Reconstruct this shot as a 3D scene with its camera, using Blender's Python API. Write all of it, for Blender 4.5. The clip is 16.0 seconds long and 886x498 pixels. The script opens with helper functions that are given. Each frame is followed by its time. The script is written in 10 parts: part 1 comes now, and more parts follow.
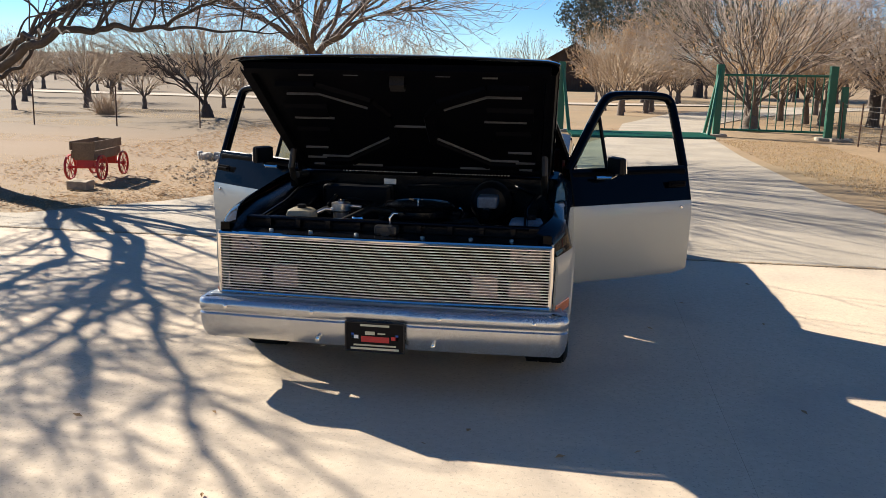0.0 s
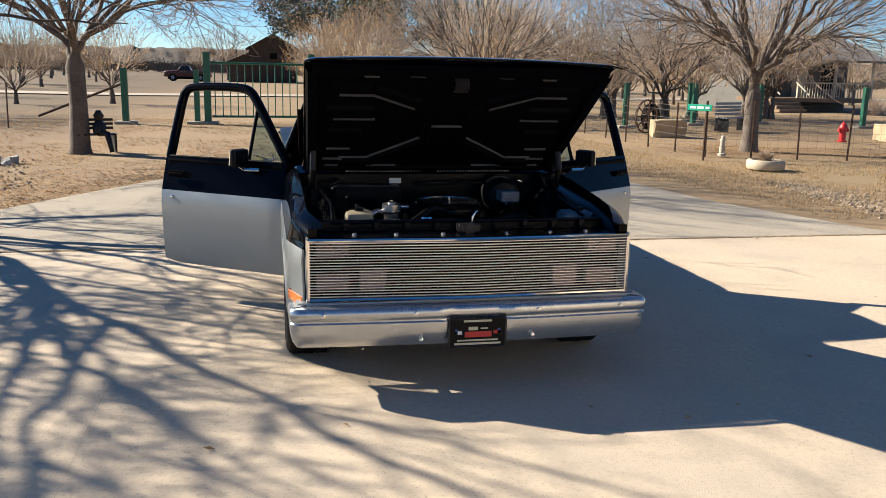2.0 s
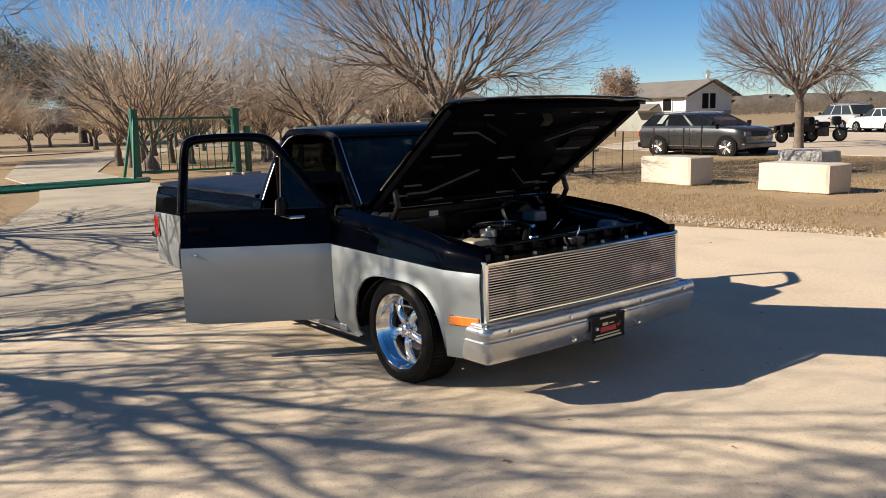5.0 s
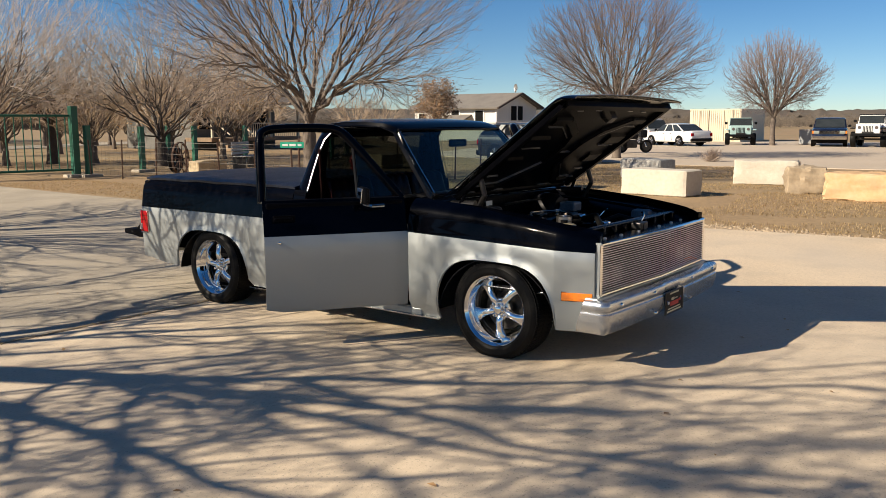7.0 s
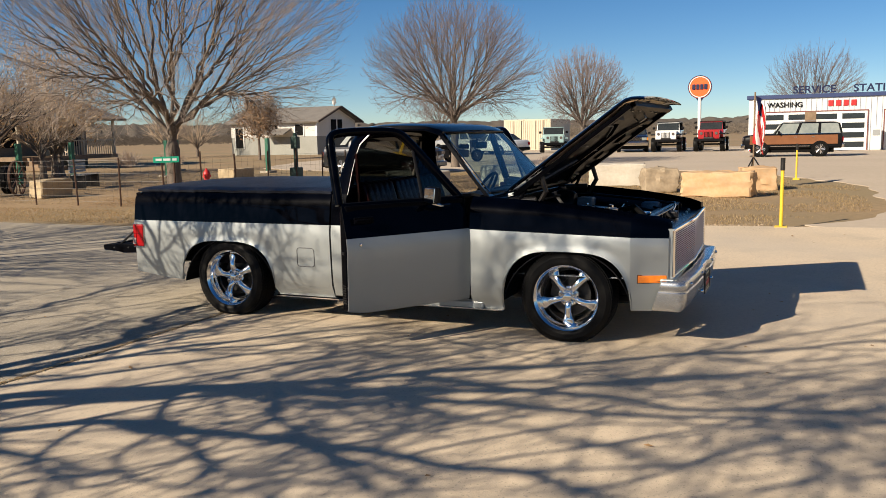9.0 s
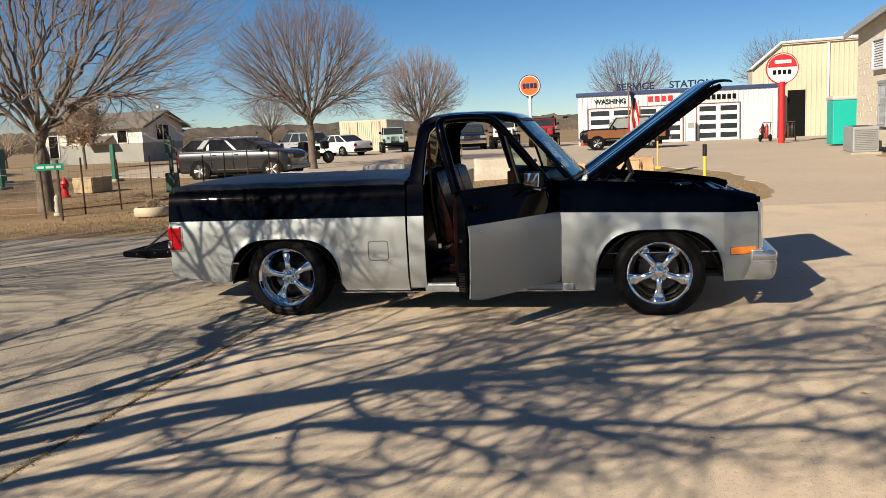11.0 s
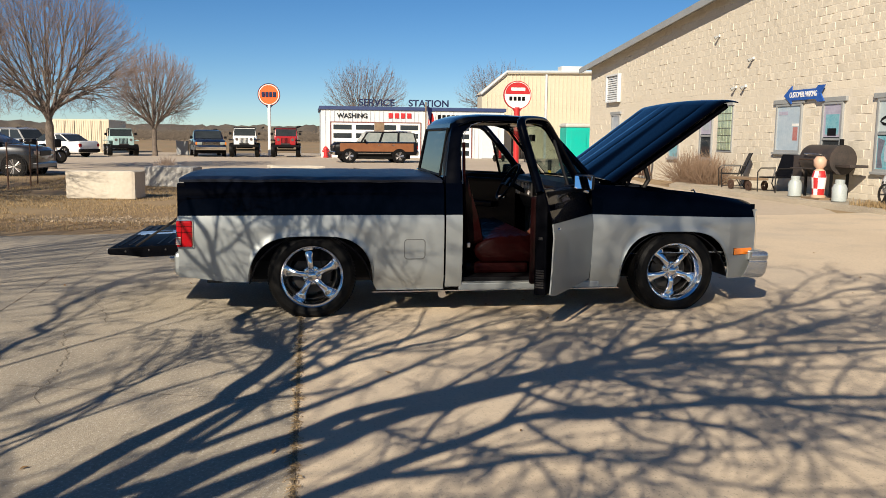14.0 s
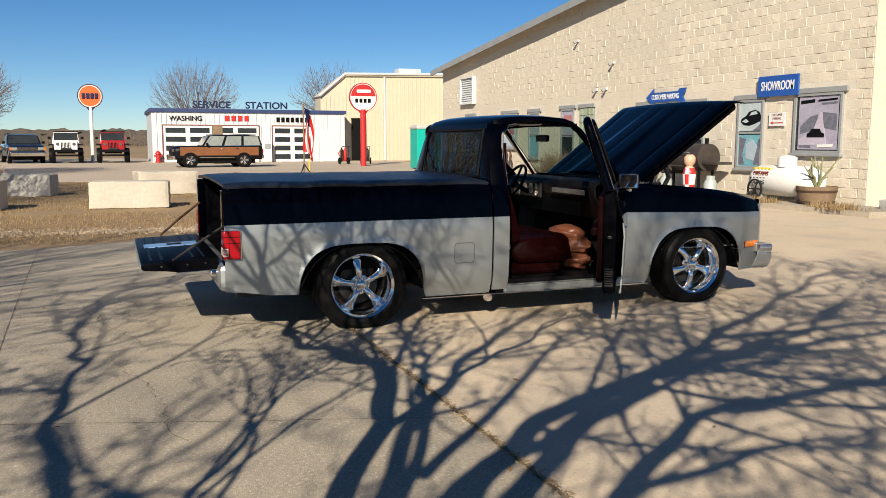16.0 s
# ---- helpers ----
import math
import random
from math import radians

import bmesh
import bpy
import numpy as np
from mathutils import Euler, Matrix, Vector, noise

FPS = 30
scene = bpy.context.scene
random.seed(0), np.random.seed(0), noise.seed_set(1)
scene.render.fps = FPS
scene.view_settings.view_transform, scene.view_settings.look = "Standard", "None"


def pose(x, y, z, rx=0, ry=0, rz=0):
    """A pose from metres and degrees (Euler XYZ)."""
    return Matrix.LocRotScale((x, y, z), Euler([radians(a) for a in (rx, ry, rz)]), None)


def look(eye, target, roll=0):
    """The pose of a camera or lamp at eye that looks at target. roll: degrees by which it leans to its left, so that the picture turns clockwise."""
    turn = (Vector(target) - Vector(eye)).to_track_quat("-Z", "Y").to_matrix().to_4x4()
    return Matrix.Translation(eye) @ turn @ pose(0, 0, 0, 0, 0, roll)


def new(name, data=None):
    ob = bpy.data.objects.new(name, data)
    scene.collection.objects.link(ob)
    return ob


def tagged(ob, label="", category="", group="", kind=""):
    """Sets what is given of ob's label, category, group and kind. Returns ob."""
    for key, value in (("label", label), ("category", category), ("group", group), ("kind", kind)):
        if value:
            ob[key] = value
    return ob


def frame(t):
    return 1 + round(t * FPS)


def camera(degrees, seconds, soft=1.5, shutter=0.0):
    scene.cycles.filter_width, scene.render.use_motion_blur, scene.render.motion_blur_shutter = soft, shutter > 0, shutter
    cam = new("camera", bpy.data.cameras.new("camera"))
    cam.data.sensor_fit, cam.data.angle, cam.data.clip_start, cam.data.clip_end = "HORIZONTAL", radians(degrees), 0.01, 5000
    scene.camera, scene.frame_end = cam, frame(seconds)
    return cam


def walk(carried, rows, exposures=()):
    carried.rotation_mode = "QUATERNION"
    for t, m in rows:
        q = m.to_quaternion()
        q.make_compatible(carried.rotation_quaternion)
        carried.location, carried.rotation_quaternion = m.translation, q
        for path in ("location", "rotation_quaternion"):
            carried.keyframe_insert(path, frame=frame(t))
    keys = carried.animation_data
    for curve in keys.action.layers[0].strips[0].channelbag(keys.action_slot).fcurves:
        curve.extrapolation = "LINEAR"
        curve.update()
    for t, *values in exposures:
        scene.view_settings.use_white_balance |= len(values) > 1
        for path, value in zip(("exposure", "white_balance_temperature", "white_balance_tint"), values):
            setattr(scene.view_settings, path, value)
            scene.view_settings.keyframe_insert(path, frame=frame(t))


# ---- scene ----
cam = camera(55.4, 16.0, 0.4)
PATH = [
    (0, (0.959, -4.827, 1.636), (0.66, -2.891, 1.232), 1.0),
    (0.5, (0.471, -4.962, 1.635), (0.315, -3.016, 1.202), -0.2),
    (1, (-0.076, -5.005, 1.633), (-0.05, -3.059, 1.173), -0.5),
    (1.5, (-0.582, -4.98, 1.635), (-0.344, -3.043, 1.195), 0.5),
    (2, (-1.083, -4.931, 1.655), (-0.669, -3.018, 1.245), 1.3),
    (2.5, (-1.612, -4.798, 1.655), (-1.066, -2.913, 1.27), 0.7),
    (3, (-2.091, -4.712, 1.643), (-1.407, -2.871, 1.262), 0.7),
    (3.5, (-2.564, -4.597, 1.637), (-1.707, -2.829, 1.266), 0.4),
    (4, (-3.066, -4.477, 1.642), (-2.059, -2.784, 1.294), -0.5),
    (4.2, (-3.228, -4.449, 1.619), (-2.171, -2.783, 1.29), -0.9),
    (6.3, (-5.055, -3.254, 1.629), (-3.56, -1.965, 1.304), -1.0),
    (6.5, (-5.188, -3.169, 1.612), (-3.664, -1.914, 1.292), -0.9),
    (7, (-5.527, -2.993, 1.554), (-3.947, -1.804, 1.257), -0.2),
    (7.5, (-5.878, -2.724, 1.525), (-4.231, -1.621, 1.252), 0.1),
    (8, (-6.175, -2.342, 1.498), (-4.477, -1.324, 1.214), -0.5),
    (8.5, (-6.407, -1.946, 1.481), (-4.647, -1.035, 1.21), -0.7),
    (9, (-6.692, -1.538, 1.491), (-4.876, -0.744, 1.22), -1.2),
    (9.5, (-6.843, -1.109, 1.454), (-4.995, -0.395, 1.181), -1.9),
    (11.8, (-7.429, 1.121, 1.431), (-5.453, 1.299, 1.179), -1.8),
    (12, (-7.406, 1.272, 1.413), (-5.425, 1.402, 1.174), -1.5),
    (12.5, (-7.479, 1.703, 1.403), (-5.491, 1.721, 1.189), -0.8),
    (13, (-7.503, 2.159, 1.425), (-5.517, 2.064, 1.211), -0.1),
    (13.5, (-7.473, 2.555, 1.401), (-5.496, 2.369, 1.163), 0.4),
    (14, (-7.396, 2.971, 1.382), (-5.437, 2.661, 1.121), 0.6),
    (14.5, (-7.315, 3.402, 1.384), (-5.374, 2.991, 1.129), 0.7),
    (15, (-7.144, 3.809, 1.361), (-5.225, 3.302, 1.121), 1.4),
    (15.5, (-6.994, 4.259, 1.355), (-5.116, 3.615, 1.116), 1.1),
    (16, (-6.799, 4.624, 1.361), (-4.95, 3.903, 1.108), 0.1),
]
walk(cam, [(t, look(eye, target, roll)) for t, eye, target, roll in PATH],
     [(0, 1.46, 6000, 10), (1.5, 1.42, 5980, 9), (3, 1.31, 6010, 9), (5, 1.15, 6230, 10), (7, 0.98, 6480, 10), (9, 0.86, 6480, 10), (12, 0.77, 6400, 10), (16, 0.75, 6220, 9)])

# ---- light ----
SUN_WAY = Vector((-1.55, 0.91, 1.0)).normalized()
world = bpy.data.worlds.new("sky")
scene.world = world
world.use_nodes = True
wn = world.node_tree.nodes
sky = wn.new("ShaderNodeTexSky")
sky.sky_type = "NISHITA"
sky.sun_disc = False
sky.sun_elevation = math.asin(SUN_WAY.z)
sky.sun_rotation = math.atan2(SUN_WAY.x, SUN_WAY.y)
sky.altitude, sky.air_density, sky.dust_density, sky.ozone_density = 3000, 1.0, 0.0, 2.0
wn["Background"].inputs["Strength"].default_value = 0.05
tint = wn.new("ShaderNodeHueSaturation")
tint.inputs["Saturation"].default_value = 1.28
world.node_tree.links.new(sky.outputs[0], tint.inputs["Color"])
cool = wn.new("ShaderNodeMix")
cool.data_type, cool.blend_type = "RGBA", "MULTIPLY"
cool.inputs[0].default_value = 1.0
cool.inputs[7].default_value = (0.86, 0.91, 0.955, 1)
world.node_tree.links.new(tint.outputs[0], cool.inputs[6])
world.node_tree.links.new(cool.outputs[2], wn["Background"].inputs[0])
sun_data = bpy.data.lights.new("sun", "SUN")
sun_data.energy, sun_data.angle, sun_data.color = 4.6, radians(0.4), (1.0, 0.87, 0.69)
sun = new("sun", sun_data)
sun.matrix_world = look(SUN_WAY * 60, (0, 0, 0))


# ---- materials ----
def mat(name, colour, rough=0.6, metal=0.0, spots=None, scale=4.0, fine=60.0, amount=0.5, bump=0.0, bump_scale=None, coat=0.0,
        isle=0.0, rand=0.0, trans=0.0, rough_var=0.1, glow=0.0, spec=None):
    """A surface: a base colour broken up at a coarse and a fine scale, with relief."""
    m = bpy.data.materials.new(name)
    m.use_nodes = True
    nt = m.node_tree
    n, l = nt.nodes, nt.links
    b = n["Principled BSDF"]
    b.inputs["Roughness"].default_value, b.inputs["Metallic"].default_value = rough, metal
    b.inputs["Coat Weight"].default_value, b.inputs["Coat Roughness"].default_value = coat, 0.03
    b.inputs["Transmission Weight"].default_value = trans
    if spec is not None:
        b.inputs["Specular IOR Level"].default_value = spec
    if glow:
        b.inputs["Emission Color"].default_value, b.inputs["Emission Strength"].default_value = (*colour, 1), glow
    b.inputs["Base Color"].default_value = (*colour, 1)
    tc = n.new("ShaderNodeTexCoord")
    out = None
    if spots is not None:
        t1, t2 = n.new("ShaderNodeTexNoise"), n.new("ShaderNodeTexNoise")
        for t, s, d in ((t1, scale, 5), (t2, fine, 3)):
            t.inputs["Scale"].default_value, t.inputs["Detail"].default_value = s, d
            l.new(tc.outputs["Object"], t.inputs["Vector"])
        add = n.new("ShaderNodeMath")
        add.operation = "MULTIPLY_ADD"
        add.inputs[1].default_value = 0.5
        l.new(t2.outputs["Fac"], add.inputs[0])
        half = n.new("ShaderNodeMath")
        half.operation = "MULTIPLY"
        half.inputs[1].default_value = 0.5
        l.new(t1.outputs["Fac"], half.inputs[0])
        l.new(half.outputs[0], add.inputs[2])
        ramp = n.new("ShaderNodeMapRange")
        ramp.inputs["From Min"].default_value, ramp.inputs["From Max"].default_value = 0.5 - 0.22 * amount - 0.05, 0.5 + 0.22 * amount + 0.05
        l.new(add.outputs[0], ramp.inputs["Value"])
        mix = n.new("ShaderNodeMix")
        mix.data_type = "RGBA"
        mix.inputs[6].default_value, mix.inputs[7].default_value = (*colour, 1), (*spots, 1)
        l.new(ramp.outputs[0], mix.inputs[0])
        out = mix.outputs[2]
        rr = n.new("ShaderNodeMapRange")
        rr.inputs["To Min"].default_value, rr.inputs["To Max"].default_value = max(rough - rough_var, 0.02), min(rough + rough_var, 1)
        l.new(add.outputs[0], rr.inputs["Value"])
        l.new(rr.outputs[0], b.inputs["Roughness"])
    if isle or rand:
        src = n.new("ShaderNodeNewGeometry").outputs["Random Per Island"] if isle else n.new("ShaderNodeObjectInfo").outputs["Random"]
        mr = n.new("ShaderNodeMapRange")
        k = isle or rand
        mr.inputs["To Min"].default_value, mr.inputs["To Max"].default_value = 1 - k, 1 + k
        l.new(src, mr.inputs["Value"])
        hsv = n.new("ShaderNodeHueSaturation")
        hsv.inputs["Color"].default_value = (*colour, 1)
        if out:
            l.new(out, hsv.inputs["Color"])
        l.new(mr.outputs[0], hsv.inputs["Value"])
        out = hsv.outputs[0]
    if out:
        l.new(out, b.inputs["Base Color"])
    if bump:
        tb = n.new("ShaderNodeTexNoise")
        tb.inputs["Scale"].default_value, tb.inputs["Detail"].default_value = bump_scale or fine, 4
        l.new(tc.outputs["Object"], tb.inputs["Vector"])
        bp = n.new("ShaderNodeBump")
        bp.inputs["Strength"].default_value, bp.inputs["Distance"].default_value = min(bump, 1), 0.01
        l.new(tb.outputs["Fac"], bp.inputs["Height"])
        l.new(bp.outputs[0], b.inputs["Normal"])
    return m


def glass_mat(name, colour, alpha):
    """Thin window glass: mostly clear with a clean reflection."""
    m = bpy.data.materials.new(name)
    m.use_nodes = True
    n, l = m.node_tree.nodes, m.node_tree.links
    n.remove(n["Principled BSDF"])
    a, g, mx, fr, pw = n.new("ShaderNodeBsdfTransparent"), n.new("ShaderNodeBsdfGlossy"), n.new("ShaderNodeMixShader"), n.new("ShaderNodeLayerWeight"), n.new("ShaderNodeMath")
    a.inputs["Color"].default_value = (*[c * alpha for c in colour], 1)
    g.inputs["Roughness"].default_value = 0.01
    fr.inputs["Blend"].default_value = 0.5
    pw.operation = "POWER"
    pw.inputs[1].default_value = 4.0
    up = n.new("ShaderNodeMath")
    up.operation = "MULTIPLY_ADD"
    up.inputs[1].default_value, up.inputs[2].default_value = 0.6, 0.035
    l.new(fr.outputs["Facing"], pw.inputs[0])
    l.new(pw.outputs[0], up.inputs[0])
    l.new(up.outputs[0], mx.inputs[0])
    l.new(a.outputs[0], mx.inputs[1])
    l.new(g.outputs[0], mx.inputs[2])
    l.new(mx.outputs[0], n["Material Output"].inputs[0])
    return m


M = {}
M["black_paint"] = mat("black_paint", (0.0002, 0.0004, 0.0014), 0.35, 0.0, coat=1.0, spec=0.01, spots=(0.0004, 0.0007, 0.0022), scale=3, fine=300, amount=1, rough_var=0.02)
M["black_paint"].node_tree.nodes["Principled BSDF"].inputs["Coat IOR"].default_value = 1.17
M["silver_paint"] = mat("silver_paint", (0.3, 0.319, 0.317), 0.47, 0.75, spots=(0.335, 0.354, 0.352), scale=2.0, fine=700, amount=1.2, coat=0.4, rough_var=0.04)
M["bumper_paint"] = mat("bumper_paint", (0.47, 0.48, 0.485), 0.27, 0.85, spots=(0.51, 0.52, 0.525), scale=2.0, fine=700, amount=1.2, coat=0.4, rough_var=0.03)
M["chrome"] = mat("chrome", (0.8, 0.77, 0.73), 0.07, 1.0, spots=(0.7, 0.67, 0.64), scale=6, fine=90, rough_var=0.04)
M["polished"] = mat("polished_alloy", (0.9, 0.89, 0.88), 0.1, 1.0, spots=(0.74, 0.73, 0.72), scale=8, fine=120, rough_var=0.03)
M["brushed"] = mat("brushed_aluminium", (0.85, 0.82, 0.8), 0.3, 1.0, spots=(0.6, 0.56, 0.53), scale=10, fine=200)
M["dark_metal"] = mat("dark_metal", (0.02, 0.02, 0.022), 0.4, 0.6, spots=(0.05, 0.045, 0.04), scale=12, fine=120)
M["engine_black"] = mat("engine_black", (0.0015, 0.0018, 0.003), 0.36, 0.0, spec=0.02, spots=(0.003, 0.003, 0.004), scale=9, fine=80)
# grey for painted glints under the hood and for the fuel door line
M["slot_grey"] = mat("worn_grey_edge", (0.15, 0.15, 0.155), 0.35, 0.3, spots=(0.08, 0.08, 0.085), scale=9, fine=80)
M["bay_black"] = mat("bay_black", (0.0012, 0.0016, 0.0032), 0.24, 0.0, spec=0.16, spots=(0.003, 0.003, 0.004), scale=14, fine=90, bump=0.12, bump_scale=40)
M["billet"] = mat("billet_aluminium", (0.94, 0.88, 0.88), 0.4, 0.85, spots=(0.84, 0.78, 0.78), scale=10, fine=200)
M["cream_plastic"] = mat("cream_plastic", (0.34, 0.29, 0.19), 0.45, spots=(0.24, 0.2, 0.13), scale=12, fine=90)
M["cloudy_plastic"] = mat("cloudy_plastic", (0.17, 0.19, 0.22), 0.4, spots=(0.1, 0.11, 0.13), scale=14, fine=90)
M["pale_glass"] = mat("pale_window", (0.16, 0.19, 0.18), 0.06, 0.0, spec=0.6, spots=(0.3, 0.31, 0.28), scale=1.6, fine=6, amount=0.8)
M["tint_glass"] = mat("tinted_window", (0.006, 0.007, 0.008), 0.05, 0.0, spec=0.12, spots=(0.01, 0.011, 0.012), scale=1.6, fine=6)
M["rubber"] = mat("rubber", (0.004, 0.004, 0.0041), 0.5, 0.0, spec=0.1, spots=(0.008, 0.0077, 0.0073), scale=20, fine=150, bump=0.1)
M["trim_black"] = mat("trim_black", (0.003, 0.003, 0.0038), 0.42, 0.0, spec=0.12, spots=(0.007, 0.007, 0.008), scale=15, fine=200)
M["vinyl"] = mat("vinyl", (0.008, 0.011, 0.02), 0.38, 0.0, spec=0.4, spots=(0.014, 0.018, 0.03), scale=3, fine=300, bump=0.15, bump_scale=500)
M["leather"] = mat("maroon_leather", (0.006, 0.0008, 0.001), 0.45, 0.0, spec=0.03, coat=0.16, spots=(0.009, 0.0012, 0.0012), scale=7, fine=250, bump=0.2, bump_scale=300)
M["tan_leather"] = mat("brown_leather", (0.11, 0.034, 0.014), 0.45, 0.0, spots=(0.16, 0.06, 0.033), scale=6, fine=180, bump=0.2, bump_scale=90)
M["strip_blue"] = mat("pale_blue_strip", (0.2, 0.33, 0.55), 0.3, 0.0, spots=(0.15, 0.25, 0.45), scale=6, fine=60)
M["mirror"] = mat("mirror_silver", (0.86, 0.88, 0.9), 0.02, 1.0)
M["amber"] = mat("amber_lens", (0.8, 0.22, 0.01), 0.2, 0.0, spots=(0.65, 0.15, 0.01), scale=30, fine=200, coat=1)
M["red_lens"] = mat("red_lens", (0.36, 0.002, 0.007), 0.25, 0.0, spots=(0.22, 0.0015, 0.005), scale=30, fine=200, coat=0.4, spec=0.2)
M["lamp_glass"] = mat("lamp_glass", (0.2, 0.165, 0.155), 0.15, 0.4, spots=(0.12, 0.095, 0.09), scale=25, fine=120)
M["white_plastic"] = mat("white_plastic", (0.55, 0.55, 0.5), 0.45, spots=(0.42, 0.42, 0.38), scale=12, fine=90)
M["car_glass"] = glass_mat("car_glass", (0.8, 0.9, 0.86), 0.82)
M["dark_glass"] = glass_mat("dark_glass", (0.4, 0.45, 0.45), 0.4)
M["glass_block"] = mat("window_glass", (0.02, 0.026, 0.03), 0.04, 0.0, spots=(0.035, 0.04, 0.045), scale=1.5, fine=12, rough_var=0.02, spec=0.25)
M["concrete"] = mat("concrete", (0.665, 0.54, 0.385), 0.85, spots=(0.52, 0.415, 0.29), scale=0.5, fine=24, amount=0.6, bump=0.25, bump_scale=180)
M["old_concrete"] = mat("old_concrete", (0.46, 0.393, 0.295), 0.88, spots=(0.28, 0.24, 0.18), scale=0.8, fine=45, amount=0.5, bump=0.35, bump_scale=150)


def speckle(m, fleck, fleck_scale, share, stain, stain_scale):
    """Aggregate flecks and broad faint stains over a surface."""
    n, l = m.node_tree.nodes, m.node_tree.links
    b = n["Principled BSDF"]
    src = b.inputs["Base Color"].links[0].from_socket
    tc = n.new("ShaderNodeTexCoord")
    for scale, detail, lo, hi, colour, f in ((fleck_scale, 2, share, share + 0.06, fleck, 0.55), (stain_scale, 7, 0.5, 0.72, stain, 0.5)):
        t, r, mx = n.new("ShaderNodeTexNoise"), n.new("ShaderNodeMapRange"), n.new("ShaderNodeMix")
        t.inputs["Scale"].default_value, t.inputs["Detail"].default_value = scale, detail
        r.inputs["From Min"].default_value, r.inputs["From Max"].default_value, r.inputs["To Max"].default_value = lo, hi, f
        mx.data_type = "RGBA"
        mx.inputs[7].default_value = (*colour, 1)
        l.new(tc.outputs["Object"], t.inputs["Vector"])
        l.new(t.outputs["Fac"], r.inputs["Value"])
        l.new(r.outputs[0], mx.inputs[0])
        l.new(src, mx.inputs[6])
        src = mx.outputs[2]
    l.new(src, b.inputs["Base Color"])


speckle(M["concrete"], (0.3, 0.25, 0.19), 60, 0.6, (0.38, 0.32, 0.25), 1.3)
speckle(M["concrete"], (0.72, 0.6, 0.45), 95, 0.68, (0.46, 0.4, 0.325), 0.3)
speckle(M["old_concrete"], (0.66, 0.62, 0.54), 70, 0.6, (0.17, 0.16, 0.145), 0.7)
M["joint"] = mat("joint_filler", (0.1, 0.085, 0.065), 0.95, spots=(0.26, 0.2, 0.13), scale=8, fine=60, bump=0.5)
M["caliche"] = mat("caliche_gravel", (0.52, 0.43, 0.33), 0.95, spots=(0.38, 0.31, 0.23), scale=0.25, fine=6, amount=1.2, bump=0.5, bump_scale=40)
M["stone"] = mat("limestone_block", (0.55, 0.505, 0.42), 0.9, spots=(0.42, 0.365, 0.285), scale=1.6, fine=14, amount=1.0, bump=0.8, bump_scale=10)
M["tan_stone"] = mat("tan_limestone", (0.42, 0.33, 0.22), 0.9, spots=(0.22, 0.17, 0.115), scale=3, fine=14, amount=1.0, bump=0.8, bump_scale=10)
M["pale_tan_stone"] = mat("pale_tan_limestone", (0.5, 0.4, 0.25), 0.9, spots=(0.3, 0.22, 0.13), scale=2.5, fine=14, amount=1.0, bump=0.8, bump_scale=10)
M["orange_stone"] = mat("orange_limestone", (0.47, 0.27, 0.12), 0.9, spots=(0.5, 0.37, 0.23), scale=2.5, fine=14, amount=1.0, bump=1.0, bump_scale=7)
M["grey_stone"] = mat("weathered_limestone", (0.5, 0.48, 0.44), 0.9, spots=(0.25, 0.24, 0.22), scale=2.2, fine=12, amount=0.9, bump=0.8, bump_scale=10)
M["dark_bark"] = mat("dark_bark", (0.085, 0.066, 0.052), 0.95, spots=(0.045, 0.035, 0.028), scale=5, fine=40, bump=1.0, bump_scale=35)
M["brown_bark"] = mat("brown_bark", (0.18, 0.143, 0.112), 0.95, spots=(0.085, 0.066, 0.052), scale=5, fine=40, bump=1.0, bump_scale=35)
M["twig"] = mat("twig_bark", (0.44, 0.355, 0.29), 0.9, spots=(0.3, 0.235, 0.19), scale=2, fine=20)
M["twig_mid"] = mat("brown_grey_twig", (0.52, 0.435, 0.36), 0.9, spots=(0.3, 0.24, 0.195), scale=2, fine=20)
M["twig_walnut"] = mat("walnut_brown_twig", (0.37, 0.3, 0.245), 0.9, spots=(0.2, 0.155, 0.125), scale=2, fine=20)
M["twig_red"] = mat("reddish_twig", (0.26, 0.195, 0.165), 0.9, spots=(0.155, 0.112, 0.095), scale=2, fine=20)
M["twig_brown"] = mat("brown_twig", (0.5, 0.385, 0.265), 0.9, spots=(0.3, 0.22, 0.145), scale=1, fine=10)
M["dry_leaf"] = mat("dry_leaf", (0.42, 0.27, 0.13), 0.8, spots=(0.3, 0.175, 0.08), scale=1, fine=8, isle=0.35)
M["oak_leaf_dry"] = mat("dry_oak_leaf", (0.27, 0.16, 0.08), 0.8, spots=(0.18, 0.1, 0.05), scale=1, fine=8, isle=0.35)
M["green_leaf"] = mat("oak_leaf", (0.1, 0.108, 0.068), 0.7, spots=(0.065, 0.07, 0.045), scale=1, fine=8, isle=0.35)
M["dry_grass"] = mat("dry_grass", (0.5, 0.37, 0.2), 0.9, spots=(0.36, 0.26, 0.14), scale=0.6, fine=9, isle=0.35)


def see_through(m, share):
    """Thin dry leaves and blades let some light pass."""
    n, l = m.node_tree.nodes, m.node_tree.links
    b, out = n["Principled BSDF"], n["Material Output"]
    t, mx = n.new("ShaderNodeBsdfTranslucent"), n.new("ShaderNodeMixShader")
    l.new(b.inputs["Base Color"].links[0].from_socket, t.inputs["Color"])
    mx.inputs[0].default_value = share
    l.new(b.outputs[0], mx.inputs[1])
    l.new(t.outputs[0], mx.inputs[2])
    l.new(mx.outputs[0], out.inputs[0])


